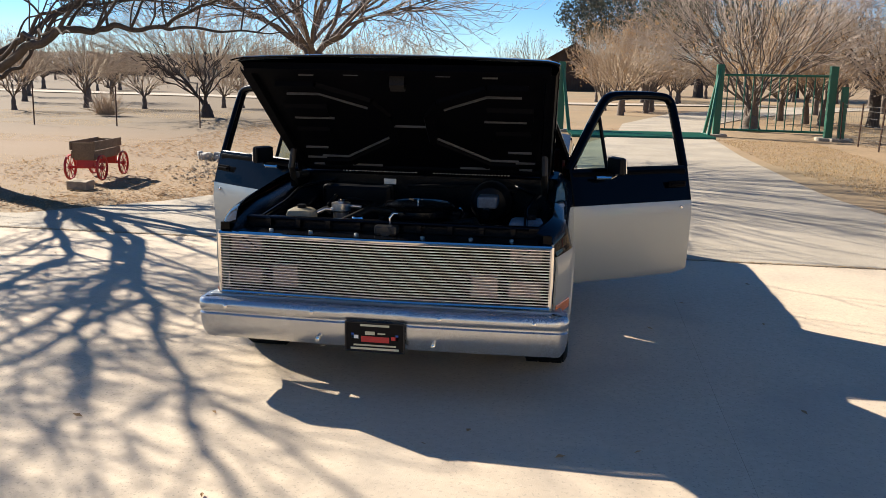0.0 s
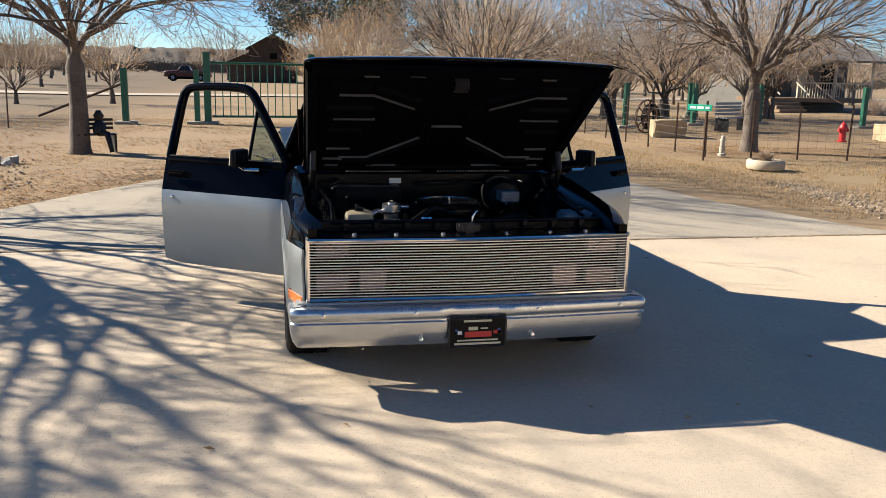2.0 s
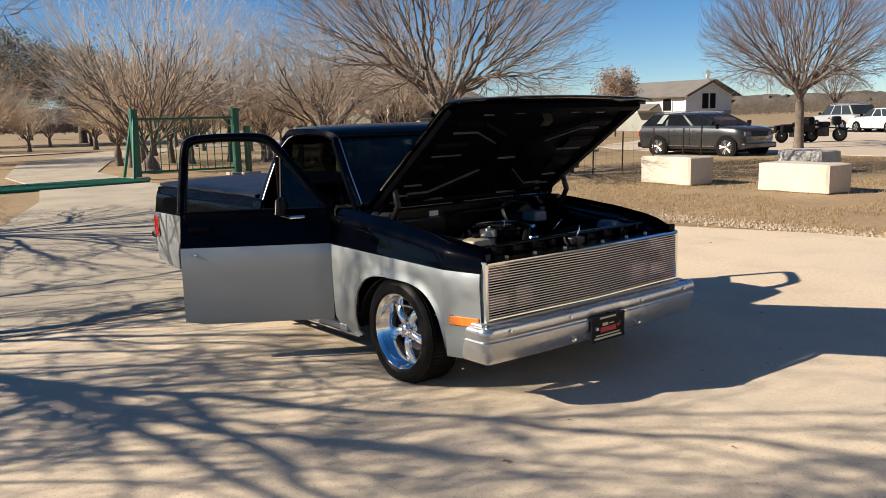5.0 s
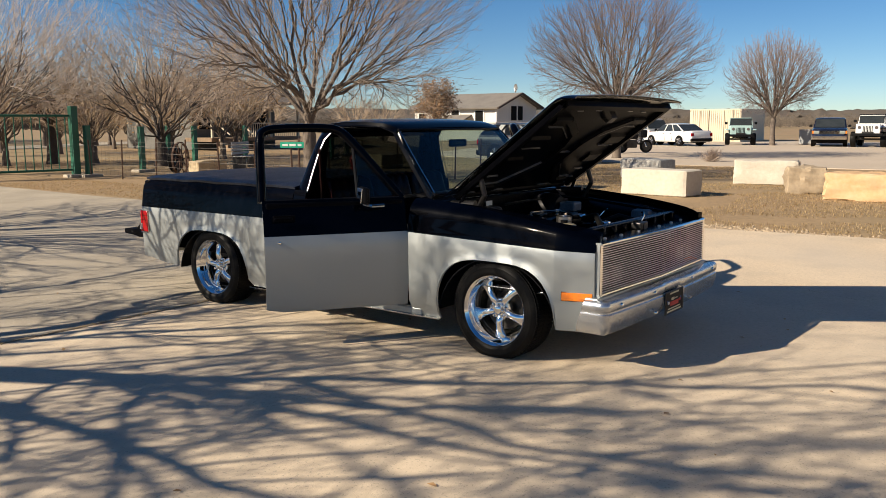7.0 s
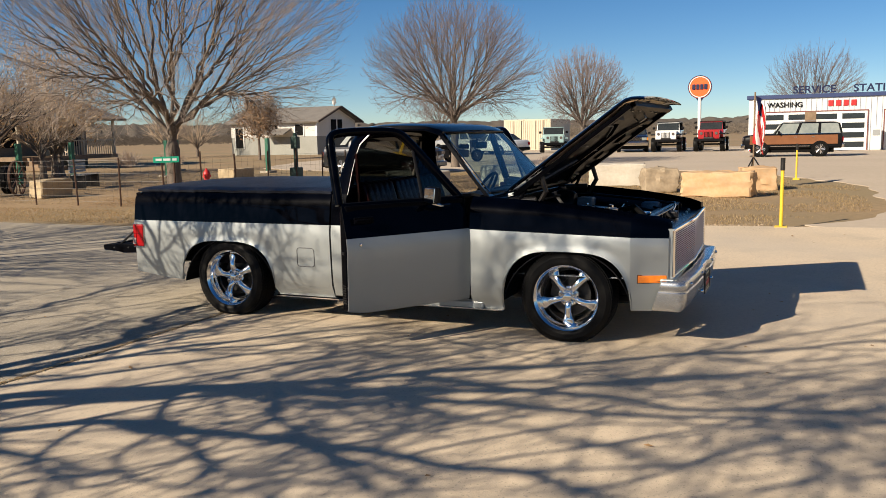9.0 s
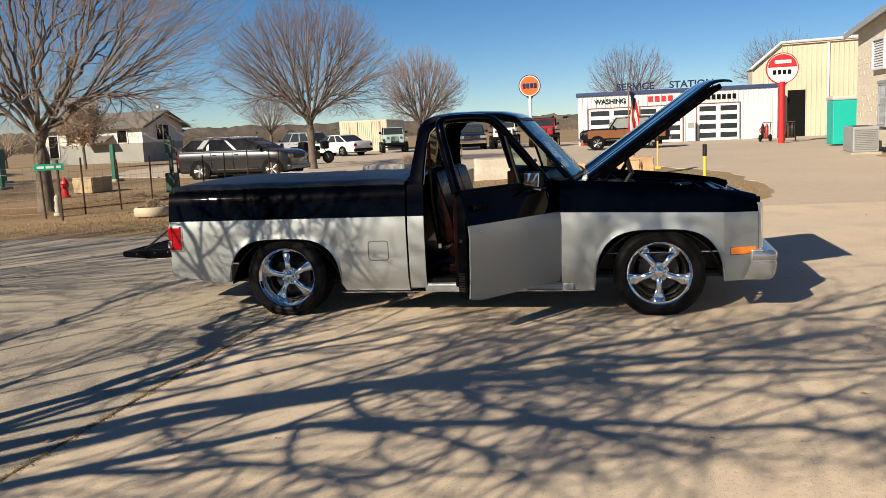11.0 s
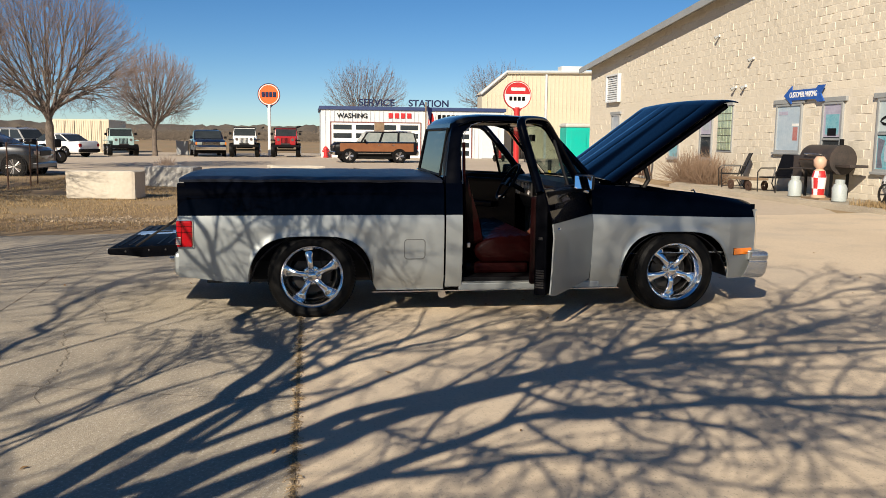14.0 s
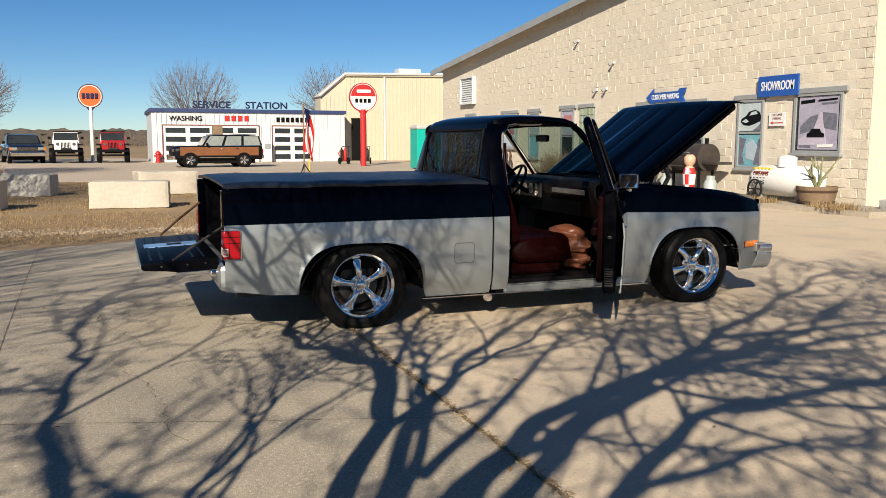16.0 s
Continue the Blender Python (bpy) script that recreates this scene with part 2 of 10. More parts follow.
see_through(M["dry_grass"], 0.5)
see_through(M["dry_leaf"], 0.45)
M["gate_green"] = mat("gate_green", (0.012, 0.13, 0.075), 0.45, 0.0, spots=(0.02, 0.1, 0.06), scale=3, fine=30)
M["rust"] = mat("rusty_steel", (0.1, 0.055, 0.035), 0.8, 0.4, spots=(0.06, 0.035, 0.025), scale=4, fine=60)
M["wire"] = mat("dull_fence_wire", (0.16, 0.15, 0.135), 0.6, 0.6, spots=(0.1, 0.09, 0.08), scale=2, fine=40)
M["galv"] = mat("galvanised_wire", (0.4, 0.39, 0.37), 0.5, 0.8, spots=(0.28, 0.26, 0.24), scale=2, fine=40)
M["white_metal"] = mat("white_siding", (0.6, 0.615, 0.615), 0.5, spots=(0.54, 0.55, 0.545), scale=0.7, fine=8)
M["tan_metal"] = mat("tan_siding", (0.6, 0.52, 0.38), 0.55, spots=(0.52, 0.45, 0.33), scale=0.5, fine=6)
M["blue_paint"] = mat("blue_trim", (0.02, 0.035, 0.11), 0.5, spots=(0.03, 0.05, 0.13), scale=1.5, fine=12)
M["sign_blue"] = mat("sign_blue", (0.015, 0.075, 0.33), 0.45, spots=(0.02, 0.09, 0.36), scale=2, fine=20)
M["red_paint"] = mat("red_paint", (0.5, 0.02, 0.02), 0.45, spots=(0.38, 0.02, 0.02), scale=2.5, fine=30)
M["dull_red"] = mat("dull_red_paint", (0.2, 0.045, 0.035), 0.6, spots=(0.14, 0.04, 0.03), scale=2.5, fine=30)
M["orange_paint"] = mat("sign_orange", (0.85, 0.13, 0.02), 0.4, spots=(0.75, 0.11, 0.02), scale=2, fine=25)
M["white_paint"] = mat("white_paint", (0.78, 0.77, 0.74), 0.5, spots=(0.68, 0.67, 0.63), scale=1.5, fine=20)
M["navy_paint"] = mat("navy_paint", (0.006, 0.01, 0.045), 0.4, spots=(0.009, 0.014, 0.055), scale=2, fine=25)
M["yellow_paint"] = mat("yellow_paint", (0.75, 0.5, 0.03), 0.5, spots=(0.6, 0.4, 0.03), scale=3, fine=25)
M["teal_plastic"] = mat("teal_plastic", (0.0, 0.42, 0.33), 0.5, spots=(0.01, 0.36, 0.29), scale=2, fine=20)
M["wall_stone"] = mat("split_face_block", (0.655, 0.59, 0.475), 0.9, spots=(0.565, 0.505, 0.4), scale=1.2, fine=12, amount=1.0, bump=0.9, bump_scale=22, rand=0.07)
M["wall_joint"] = mat("mortar", (0.68, 0.62, 0.515), 0.95, spots=(0.55, 0.495, 0.405), scale=2, fine=30)
M["grey_trim"] = mat("grey_trim", (0.3, 0.31, 0.31), 0.6, spots=(0.24, 0.25, 0.25), scale=2, fine=25)
M["roof_grey"] = mat("roof_shingle", (0.2, 0.18, 0.155), 0.85, spots=(0.14, 0.125, 0.11), scale=1.0, fine=10)
M["wood"] = mat("weathered_wood", (0.25, 0.17, 0.1), 0.8, spots=(0.15, 0.1, 0.06), scale=4, fine=40, bump=0.4)
M["wood_panel"] = mat("wood_grain_side", (0.22, 0.085, 0.03), 0.35, spots=(0.15, 0.055, 0.02), scale=3, fine=40, coat=0.5)
M["stucco"] = mat("house_wall", (0.62, 0.6, 0.55), 0.85, spots=(0.55, 0.53, 0.48), scale=1, fine=10)
M["grey_wall"] = mat("grey_wall", (0.3, 0.3, 0.27), 0.85, spots=(0.25, 0.25, 0.22), scale=1, fine=10)
M["dark"] = mat("dark_interior", (0.004, 0.004, 0.004), 0.8, spec=0.1, spots=(0.008, 0.008, 0.008), scale=3, fine=30)
M["grey_car"] = mat("grey_car_paint", (0.022, 0.023, 0.026), 0.3, 0.4, spots=(0.028, 0.029, 0.032), scale=2, fine=200, coat=1.0, spec=0.4)
M["white_car"] = mat("white_car_paint", (0.72, 0.72, 0.7), 0.3, 0.0, spots=(0.68, 0.68, 0.66), scale=2, fine=200, coat=1)
M["blue_car"] = mat("blue_car_paint", (0.007, 0.013, 0.036), 0.28, 0.2, spots=(0.01, 0.016, 0.04), scale=2, fine=200, coat=1)
M["silver_car"] = mat("silver_car_paint", (0.42, 0.42, 0.41), 0.35, 0.3, spots=(0.38, 0.38, 0.37), scale=2, fine=200, coat=0.8)
M["red_car"] = mat("red_car_paint", (0.35, 0.012, 0.015), 0.28, 0.1, spots=(0.33, 0.01, 0.012), scale=2, fine=200, coat=1)
M["teal_car"] = mat("pale_teal_car_paint", (0.32, 0.45, 0.44), 0.35, 0.0, spots=(0.28, 0.41, 0.4), scale=2, fine=200, coat=0.6)
M["hydrant"] = M["red_paint"]
M["bronze"] = mat("dark_bronze", (0.02, 0.017, 0.015), 0.45, 0.6, spots=(0.035, 0.03, 0.025), scale=8, fine=60)
M["pebble"] = mat("pebble", (0.37, 0.285, 0.19), 0.9, spots=(0.25, 0.19, 0.125), scale=3, fine=20, isle=0.3)
M["grille_dark"] = mat("grille_backing", (0.002, 0.0015, 0.0015), 0.7, spec=0.05, spots=(0.004, 0.003, 0.003), scale=10, fine=80)


# ---- shape helpers ----
def part(name, bm, material, parent=None, label="", smooth=None, mesh=None):
    """One mesh object out of a bmesh (or shared mesh data) under a thing or a part."""
    me = mesh
    if me is None:
        me = bpy.data.meshes.new(name)
        if smooth is not None:
            bmesh.ops.recalc_face_normals(bm, faces=bm.faces)
        bm.to_mesh(me)
        bm.free()
        for m in material if isinstance(material, (list, tuple)) else [material]:
            me.materials.append(m)
        if smooth:
            me.shade_smooth()
            me.set_sharp_from_angle(angle=radians(smooth))
    ob = new(name, me)
    if parent is not None:
        ob.parent = parent
    if label:
        tagged(ob, label)
    return ob


def thing(name, at=(0, 0, 0), rz=0, label="", category="", group="", kind=""):
    ob = new(name)
    ob.matrix_world = pose(*at, 0, 0, rz)
    ob.empty_display_size = 0.2
    return tagged(ob, label, category, group, kind)


def box(bm, x0, x1, y0, y1, z0, z1, bevel=0.0, mi=0, m=None):
    vs = [bm.verts.new(p) for p in ((x0, y0, z0), (x1, y0, z0), (x1, y1, z0), (x0, y1, z0), (x0, y0, z1), (x1, y0, z1), (x1, y1, z1), (x0, y1, z1))]
    fs = [bm.faces.new([vs[i] for i in f]) for f in ((3, 2, 1, 0), (4, 5, 6, 7), (0, 1, 5, 4), (1, 2, 6, 5), (2, 3, 7, 6), (3, 0, 4, 7))]
    for f in fs:
        f.material_index = mi
    if bevel:
        es = list({e for f in fs for e in f.edges})
        r = bmesh.ops.bevel(bm, geom=es, offset=bevel, segments=2, profile=0.5, affect="EDGES")
        for f in r["faces"]:
            f.material_index = mi
        vs = list({v for f in r["faces"] for v in f.verts} | {v for v in vs if v.is_valid})
    if m is not None:
        bmesh.ops.transform(bm, matrix=m, verts=[v for v in vs if v.is_valid])
    return bm


def boxed(x0, x1, y0, y1, z0, z1, bevel=0.0):
    return box(bmesh.new(), x0, x1, y0, y1, z0, z1, bevel)


def tube(bm, pts, radii, n=8, caps=True, mi=0):
    """A round bar along a line of points."""
    pts = [Vector(p) for p in pts]
    if not hasattr(radii, "__len__"):
        radii = [radii] * len(pts)
    rings = []
    side = None
    for i, p in enumerate(pts):
        d = (pts[min(i + 1, len(pts) - 1)] - pts[max(i - 1, 0)]).normalized()
        if side is None:
            side = d.orthogonal().normalized()
        side = (side - d * side.dot(d)).normalized()
        up = d.cross(side)
        rings.append([bm.verts.new(p + (side * math.cos(2 * math.pi * k / n) + up * math.sin(2 * math.pi * k / n)) * radii[i]) for k in range(n)])
    for a, b in zip(rings, rings[1:]):
        for k in range(n):
            bm.faces.new((a[k], a[(k + 1) % n], b[(k + 1) % n], b[k])).material_index = mi
    if caps:
        bm.faces.new(rings[0][::-1]).material_index = mi
        bm.faces.new(rings[-1]).material_index = mi
    return bm


def spin(bm, profile, axis="x", n=32, at=(0, 0, 0), mi=0, close=False):
    """A turned shape; the profile holds (distance along the axis, radius)."""
    rings = []
    for a, r in profile:
        ring = []
        for k in range(n):
            c, s = r * math.cos(2 * math.pi * k / n), r * math.sin(2 * math.pi * k / n)
            p = {"x": (a, c, s), "y": (c, a, s), "z": (c, s, a)}[axis]
            ring.append(bm.verts.new(Vector(p) + Vector(at)))
        rings.append(ring)
    for a, b in zip(rings, rings[1:] + (rings[:1] if close else [])):
        for k in range(n):
            bm.faces.new((a[k], a[(k + 1) % n], b[(k + 1) % n], b[k])).material_index = mi
    if not close:
        for ring in (rings[0], rings[-1]):
            bm.faces.new(ring).material_index = mi
    return bm


def prism(bm, poly, axis, a, b, mi=0):
    """A flat outline pushed from a to b along an axis. poly holds the other two coordinates in order."""
    def at(p, v):
        return {"x": (v, p[0], p[1]), "y": (p[0], v, p[1]), "z": (p[0], p[1], v)}[axis]
    lo, hi = [bm.verts.new(at(p, a)) for p in poly], [bm.verts.new(at(p, b)) for p in poly]
    n = len(poly)
    fs = [bm.faces.new(lo[::-1]), bm.faces.new(hi)] + [bm.faces.new((lo[i], lo[(i + 1) % n], hi[(i + 1) % n], hi[i])) for i in range(n)]
    for f in fs:
        f.material_index = mi
    return bm


def loft(bm, rows, close=False, mi=0, ends=False):
    """Skins rows of points."""
    vs = [[bm.verts.new(p) for p in r] for r in rows]
    n = len(vs[0])
    for a, b in zip(vs, vs[1:]):
        for k in range(n if close else n - 1):
            try:
                bm.faces.new((a[k], a[(k + 1) % n], b[(k + 1) % n], b[k])).material_index = mi
            except ValueError:
                pass
    if ends:
        bm.faces.new(vs[0]).material_index = mi
        bm.faces.new(vs[-1][::-1]).material_index = mi
    return bm


def thicken(bm, t):
    bmesh.ops.recalc_face_normals(bm, faces=bm.faces)
    bmesh.ops.solidify(bm, geom=bm.faces[:], thickness=t)
    return bm


def mirror_x(ob, name=None):
    """The same part on the other side of its thing."""
    me = ob.data.copy()
    me.transform(Matrix.Diagonal((-1, 1, 1, 1)))
    me.flip_normals()
    o = new(name or ob.name, me)
    o.parent = ob.parent
    return o


def letters(name, text, size, material, m, parent=None, depth=0.01, squeeze=1.0, label="", align="CENTER", bold=0.0):
    """Raised lettering as a mesh, in its own x-y plane, set by the pose m."""
    cu = bpy.data.curves.new(name, "FONT")
    cu.body, cu.size, cu.extrude, cu.align_x, cu.align_y, cu.offset = text, size, depth / 2, align, "CENTER", bold
    tmp = bpy.data.objects.new(name, cu)
    scene.collection.objects.link(tmp)
    me = bpy.data.meshes.new_from_object(tmp.evaluated_get(bpy.context.evaluated_depsgraph_get()))
    bpy.data.objects.remove(tmp)
    bpy.data.curves.remove(cu)
    me.transform(Matrix.Diagonal((squeeze, 1, 1, 1)))
    me.materials.clear()
    me.materials.append(material)
    ob = new(name, me)
    if parent is not None:
        ob.parent = parent
    ob.matrix_basis = m
    if label:
        tagged(ob, label)
    return ob


# ---- ground ----
def worn(poly, step, amp, seed, rounds=2):
    """An outline with its corners worn round and its edges ragged."""
    for _ in range(rounds):
        poly = [(a[0] + (b[0] - a[0]) * f, a[1] + (b[1] - a[1]) * f) for a, b in zip(poly, poly[1:] + poly[:1]) for f in (0.25, 0.75)]
    res = []
    for (xa, ya), (xb, yb) in zip(poly, poly[1:] + poly[:1]):
        n = max(1, int(math.hypot(xb - xa, yb - ya) / step))
        for i in range(n):
            x, y = xa + (xb - xa) * i / n, ya + (yb - ya) * i / n
            res.append((x + amp * (noise.noise(Vector((x * 0.7, y * 0.7, seed))) + 0.25 * noise.noise(Vector((x * 2.2, y * 2.2, seed)))), y + amp * (noise.noise(Vector((x * 0.7, y * 0.7, seed + 9))) + 0.25 * noise.noise(Vector((x * 2.2, y * 2.2, seed + 9))))))
    return res


def sheet(name, poly, z, material, label, thick=0.0, kind="structure", category="", sub=0):
    bm = bmesh.new()
    f = bm.faces.new([bm.verts.new((x, y, z)) for x, y in poly])
    if f.normal.z < 0:
        f.normal_flip()
    if thick:
        r = bmesh.ops.extrude_face_region(bm, geom=[f])
        bmesh.ops.translate(bm, verts=[v for v in r["geom"] if isinstance(v, bmesh.types.BMVert)], vec=(0, 0, -thick))
        bmesh.ops.recalc_face_normals(bm, faces=bm.faces)
    ob = part(name, bm, material)
    return tagged(ob, label, category, "", kind)


def ground_material():
    """Bare tan dirt, bleached winter grass and darker litter in patches."""
    m = mat("dirt_and_dry_grass", (0.36, 0.245, 0.127), 0.95, spots=(0.205, 0.14, 0.074), scale=0.35, fine=9, amount=0.55, bump=1.0, bump_scale=18)
    n, l = m.node_tree.nodes, m.node_tree.links
    b = n["Principled BSDF"]
    old = b.inputs["Base Color"].links[0].from_socket
    tc = n.new("ShaderNodeTexCoord")
    t = n.new("ShaderNodeTexNoise")
    t.inputs["Scale"].default_value, t.inputs["Detail"].default_value = 0.09, 6
    l.new(tc.outputs["Object"], t.inputs["Vector"])
    r = n.new("ShaderNodeMapRange")
    r.inputs["From Min"].default_value, r.inputs["From Max"].default_value = 0.45, 0.62
    l.new(t.outputs["Fac"], r.inputs["Value"])
    mx = n.new("ShaderNodeMix")
    mx.data_type = "RGBA"
    mx.inputs[7].default_value = (0.245, 0.182, 0.095, 1)
    l.new(r.outputs[0], mx.inputs[0])
    l.new(old, mx.inputs[6])
    xyz = n.new("ShaderNodeSeparateXYZ")
    l.new(tc.outputs["Object"], xyz.inputs[0])
    src = mx.outputs[2]
    for axis, lo, hi, colour, most, scale, swing in (("X", -3.5, -8.0, (0.2, 0.127, 0.062), 0.9, 0.8, 5.0), ("Y", 13.0, 20.0, (0.12, 0.088, 0.045), 0.7, 0.16, 9.0)):
        t = n.new("ShaderNodeTexNoise")
        t.inputs["Scale"].default_value, t.inputs["Detail"].default_value = scale, 7
        l.new(tc.outputs["Object"], t.inputs["Vector"])
        w = n.new("ShaderNodeMath")
        w.operation = "MULTIPLY_ADD"
        w.inputs[1].default_value = swing
        l.new(t.outputs["Fac"], w.inputs[0])
        l.new(xyz.outputs[axis], w.inputs[2])
        r = n.new("ShaderNodeMapRange")
        r.inputs["From Min"].default_value, r.inputs["From Max"].default_value, r.inputs["To Max"].default_value = lo + swing / 2, hi + swing / 2, most
        l.new(w.outputs[0], r.inputs["Value"])
        if axis == "Y":
            # only where the field lies
            g = n.new("ShaderNodeMapRange")
            g.inputs["From Min"].default_value, g.inputs["From Max"].default_value = -4.0, -10.0
            l.new(xyz.outputs["X"], g.inputs["Value"])
            k = n.new("ShaderNodeMath")
            k.operation = "MULTIPLY"
            l.new(r.outputs[0], k.inputs[0])
            l.new(g.outputs[0], k.inputs[1])
            r = k
        mix = n.new("ShaderNodeMix")
        mix.data_type = "RGBA"
        mix.inputs[7].default_value = (*colour, 1)
        l.new(r.outputs[0], mix.inputs[0])
        l.new(src, mix.inputs[6])
        src = mix.outputs[2]
    l.new(src, b.inputs["Base Color"])
    return m


M["ground"] = ground_material()
bm = bmesh.new()
N, S = 60, 700.0
grid = [[bm.verts.new((S * (abs(u) ** 2.2) * (1 if u > 0 else -1), S * (abs(v) ** 2.2) * (1 if v > 0 else -1), 0)) for u in np.linspace(-1, 1, N)] for v in np.linspace(-1, 1, N)]
for row in grid:
    for v in row:
        d = math.hypot(v.co.x, v.co.y)
        v.co.z = -0.03 + (0.012 * noise.noise(v.co * 0.15) if 12 < d < 200 else 0) + max(0.0, d - 150) * 0.004
for j in range(N - 1):
    for i in range(N - 1):
        bm.faces.new((grid[j][i], grid[j][i + 1], grid[j + 1][i + 1], grid[j + 1][i]))
tagged(part("ground", bm, M["ground"], smooth=180), "tan dirt with patchy bleached winter grass", "ground", "", "structure")

slab = sheet("pavement_apron", [(-14, -30), (9, -30), (9, -14), (7.4, -6), (6.9, -1.05), (6.65, 1.2), (6.1, 3.04), (-14, 3.04)], 0.0, M["concrete"],
             "broad tan concrete apron, lightly stained", 0.12, category="pavement")
drive = sheet("road_driveway", [(-9, 3.06), (6.1, 3.06), (5.75, 3.4), (4.95, 5.6), (4.6, 8.2), (4.55, 14.4), (4.8, 20.4), (5.6, 27), (9, 36), (17, 48), (40, 60), (60, 66), (60, 69), (38, 64), (14, 52), (5.5, 38), (2.6, 27),
                                (2.1, 20.7), (0.9, 15.9), (-1.0, 11.0), (-2.4, 8.5), (-3.3, 6.9), (-4.2, 5.2), (-5.3, 3.9), (-9, 3.4)], 0.0, M["old_concrete"],
              "older grey concrete driveway running to the gate", 0.12, category="road")
bm = bmesh.new()
rj = random.Random(3)
pts = [(x, 3.05 + rj.uniform(-0.006, 0.006)) for x in np.linspace(-9, 6.1, 320)]
for (xa, ya), (xb, yb) in zip(pts, pts[1:]):
    w = rj.uniform(0.004, 0.012)
    bm.faces.new([bm.verts.new(p) for p in ((xa, ya - w, 0.004), (xb, yb - w, 0.004), (xb, yb + w, 0.004), (xa, ya + w, 0.004))])
tagged(part("trim_joint", bm, M["joint"]), "dark dirt-filled joint between two concrete slabs", "joint", "", "structure")

# saw cuts and thin cracks
bm = bmesh.new()
def crack(x0, y0, x1, y1, w, wob, n=40):
    q = random.Random(int(x0 * 100 + y1 * 10))
    ox = oy = 0.0
    last = None
    for i in range(n + 1):
        f = i / n
        ox += q.uniform(-wob, wob)
        oy += q.uniform(-wob, wob)
        p = Vector((x0 + (x1 - x0) * f + ox, y0 + (y1 - y0) * f + oy, 0.003))
        if last is not None:
            d = (p - last).normalized()
            s = Vector((-d.y, d.x, 0)) * w * q.uniform(0.4, 1.2)
            bm.faces.new([bm.verts.new(v) for v in (last - s, p - s, p + s, last + s)])
        last = p
crack(1.75, -30, 1.75, 3.03, 0.0007, 0.0008, 90)
crack(-1.9, -30, -1.9, 3.03, 0.0007, 0.0008, 90)
crack(-5.6, -30, -5.6, 3.03, 0.0009, 0.0008, 90)
crack(-3.05, 3.08, -2.0, 6.3, 0.0025, 0.002)
crack(-3.1, 5.3, 5.0, 5.55, 0.004, 0.002)
crack(-2.9, 4.36, -1.0, 4.42, 0.0025, 0.022, 60)
crack(-1.0, 4.42, 0.6, 4.9, 0.002, 0.022, 50)
crack(2.0, -2.6, 2.9, -0.6, 0.0015, 0.01, 40)
crack(0.9, 9.6, 4.5, 9.7, 0.005, 0.003)
crack(-0.3, 14, 4.5, 14.1, 0.005, 0.003)
tagged(part("trim_crack", bm, M["joint"]), "thin saw cuts and hairline cracks in the concrete", "crack", "", "structure")

sheet("road_gravel_lot", worn([(6.9, -1.1), (8.2, -2.3), (10, -2.9), (15.4, -3.0), (19, -2.0), (22, -0.5), (25.5, 2.0), (24.0, 7.5), (25, 11), (24.5, 18), (30, 26), (62, 30), (66, 2), (62, -14), (28.9, -14),
                          (28, -9.2), (17, -7.6), (7.5, -7.9), (7.0, -6)], 0.25, 0.35, 3), -0.012, M["caliche"], "pale crushed caliche parking lot", 0.1, category="road")
sheet("pavement_patio", [(4.6, -8.1), (16.2, -7.5), (17.5, -8.3), (17.5, -9.35), (4.6, -9.35)], 0.10, M["old_concrete"], "grey concrete walk along the block building", 0.2, category="pavement")
sheet("road_far_lane", [(-160, 60), (-60, 54), (-20, 47), (-9, 45), (4, 48.5), (14, 52), (13, 54.5), (3, 52), (-9, 49), (-20, 51), (-60, 58), (-160, 65)], 0.03, M["caliche"], "pale lane across the dry field", 0.0, category="road")


# ---- trees ----
def tube_data(V, F, pts, radii, n):
    side = None
    base = len(V)
    for i, p in enumerate(pts):
        d = pts[min(i + 1, len(pts) - 1)] - pts[max(i - 1, 0)]
        d.normalize()
        if side is None:
            side = d.orthogonal().normalized()
        side = (side - d * side.dot(d)).normalized()
        up = d.cross(side)
        for k in range(n):
            a = 2 * math.pi * k / n
            V.append(p + (side * math.cos(a) + up * math.sin(a)) * radii[i])
    for i in range(len(pts) - 1):
        o = base + i * n
        for k in range(n):
            F.append((o + k, o + (k + 1) % n, o + n + (k + 1) % n, o + n + k))


def grow(rng, out, tips, p, d, length, r, depth, o):
    """One limb and what springs from it."""
    n = o["segs"][min(depth, len(o["segs"]) - 1)]
    pts, rad = [p.copy()], [r]
    step = length / n
    end = r * o["taper"]
    for i in range(n):
        w = Vector((rng.gauss(0, 1), rng.gauss(0, 1), rng.gauss(0, 1))) * o["wander"][min(depth, len(o["wander"]) - 1)]
        d = (d + w + Vector((0, 0, o["lift"][min(depth, len(o["lift"]) - 1)]))).normalized()
        p = p + d * step
        if p.z < o.get("floor", 0.6):
            p.z = o.get("floor", 0.6)
            d.z = abs(d.z)
        pts.append(p.copy())
        rad.append(r + (end - r) * (i + 1) / n)
    out.append((pts, rad, depth))
    if depth >= o["depth"]:
        tips.append(p)
        return
    kids = o["kids"][min(depth, len(o["kids"]) - 1)]
    for k in range(kids):
        f = o["from"] + (1 - o["from"]) * (k + rng.random()) / kids
        i = min(int(f * n), n - 1)
        q = pts[i].lerp(pts[i + 1], f * n - i)
        axis = (pts[i + 1] - pts[i]).normalized()
        turn = Matrix.Rotation(rng.uniform(0, 2 * math.pi), 3, axis) @ axis.orthogonal().normalized()
        ang = radians(rng.uniform(*o["angle"]))
        nd = axis * math.cos(ang) + turn * math.sin(ang)
        grow(rng, out, tips, q, nd, length * rng.uniform(*o["shrink"]) * (1.15 - 0.35 * f), max(rad[i] * o["thin"], o["least"]), depth + 1, o)


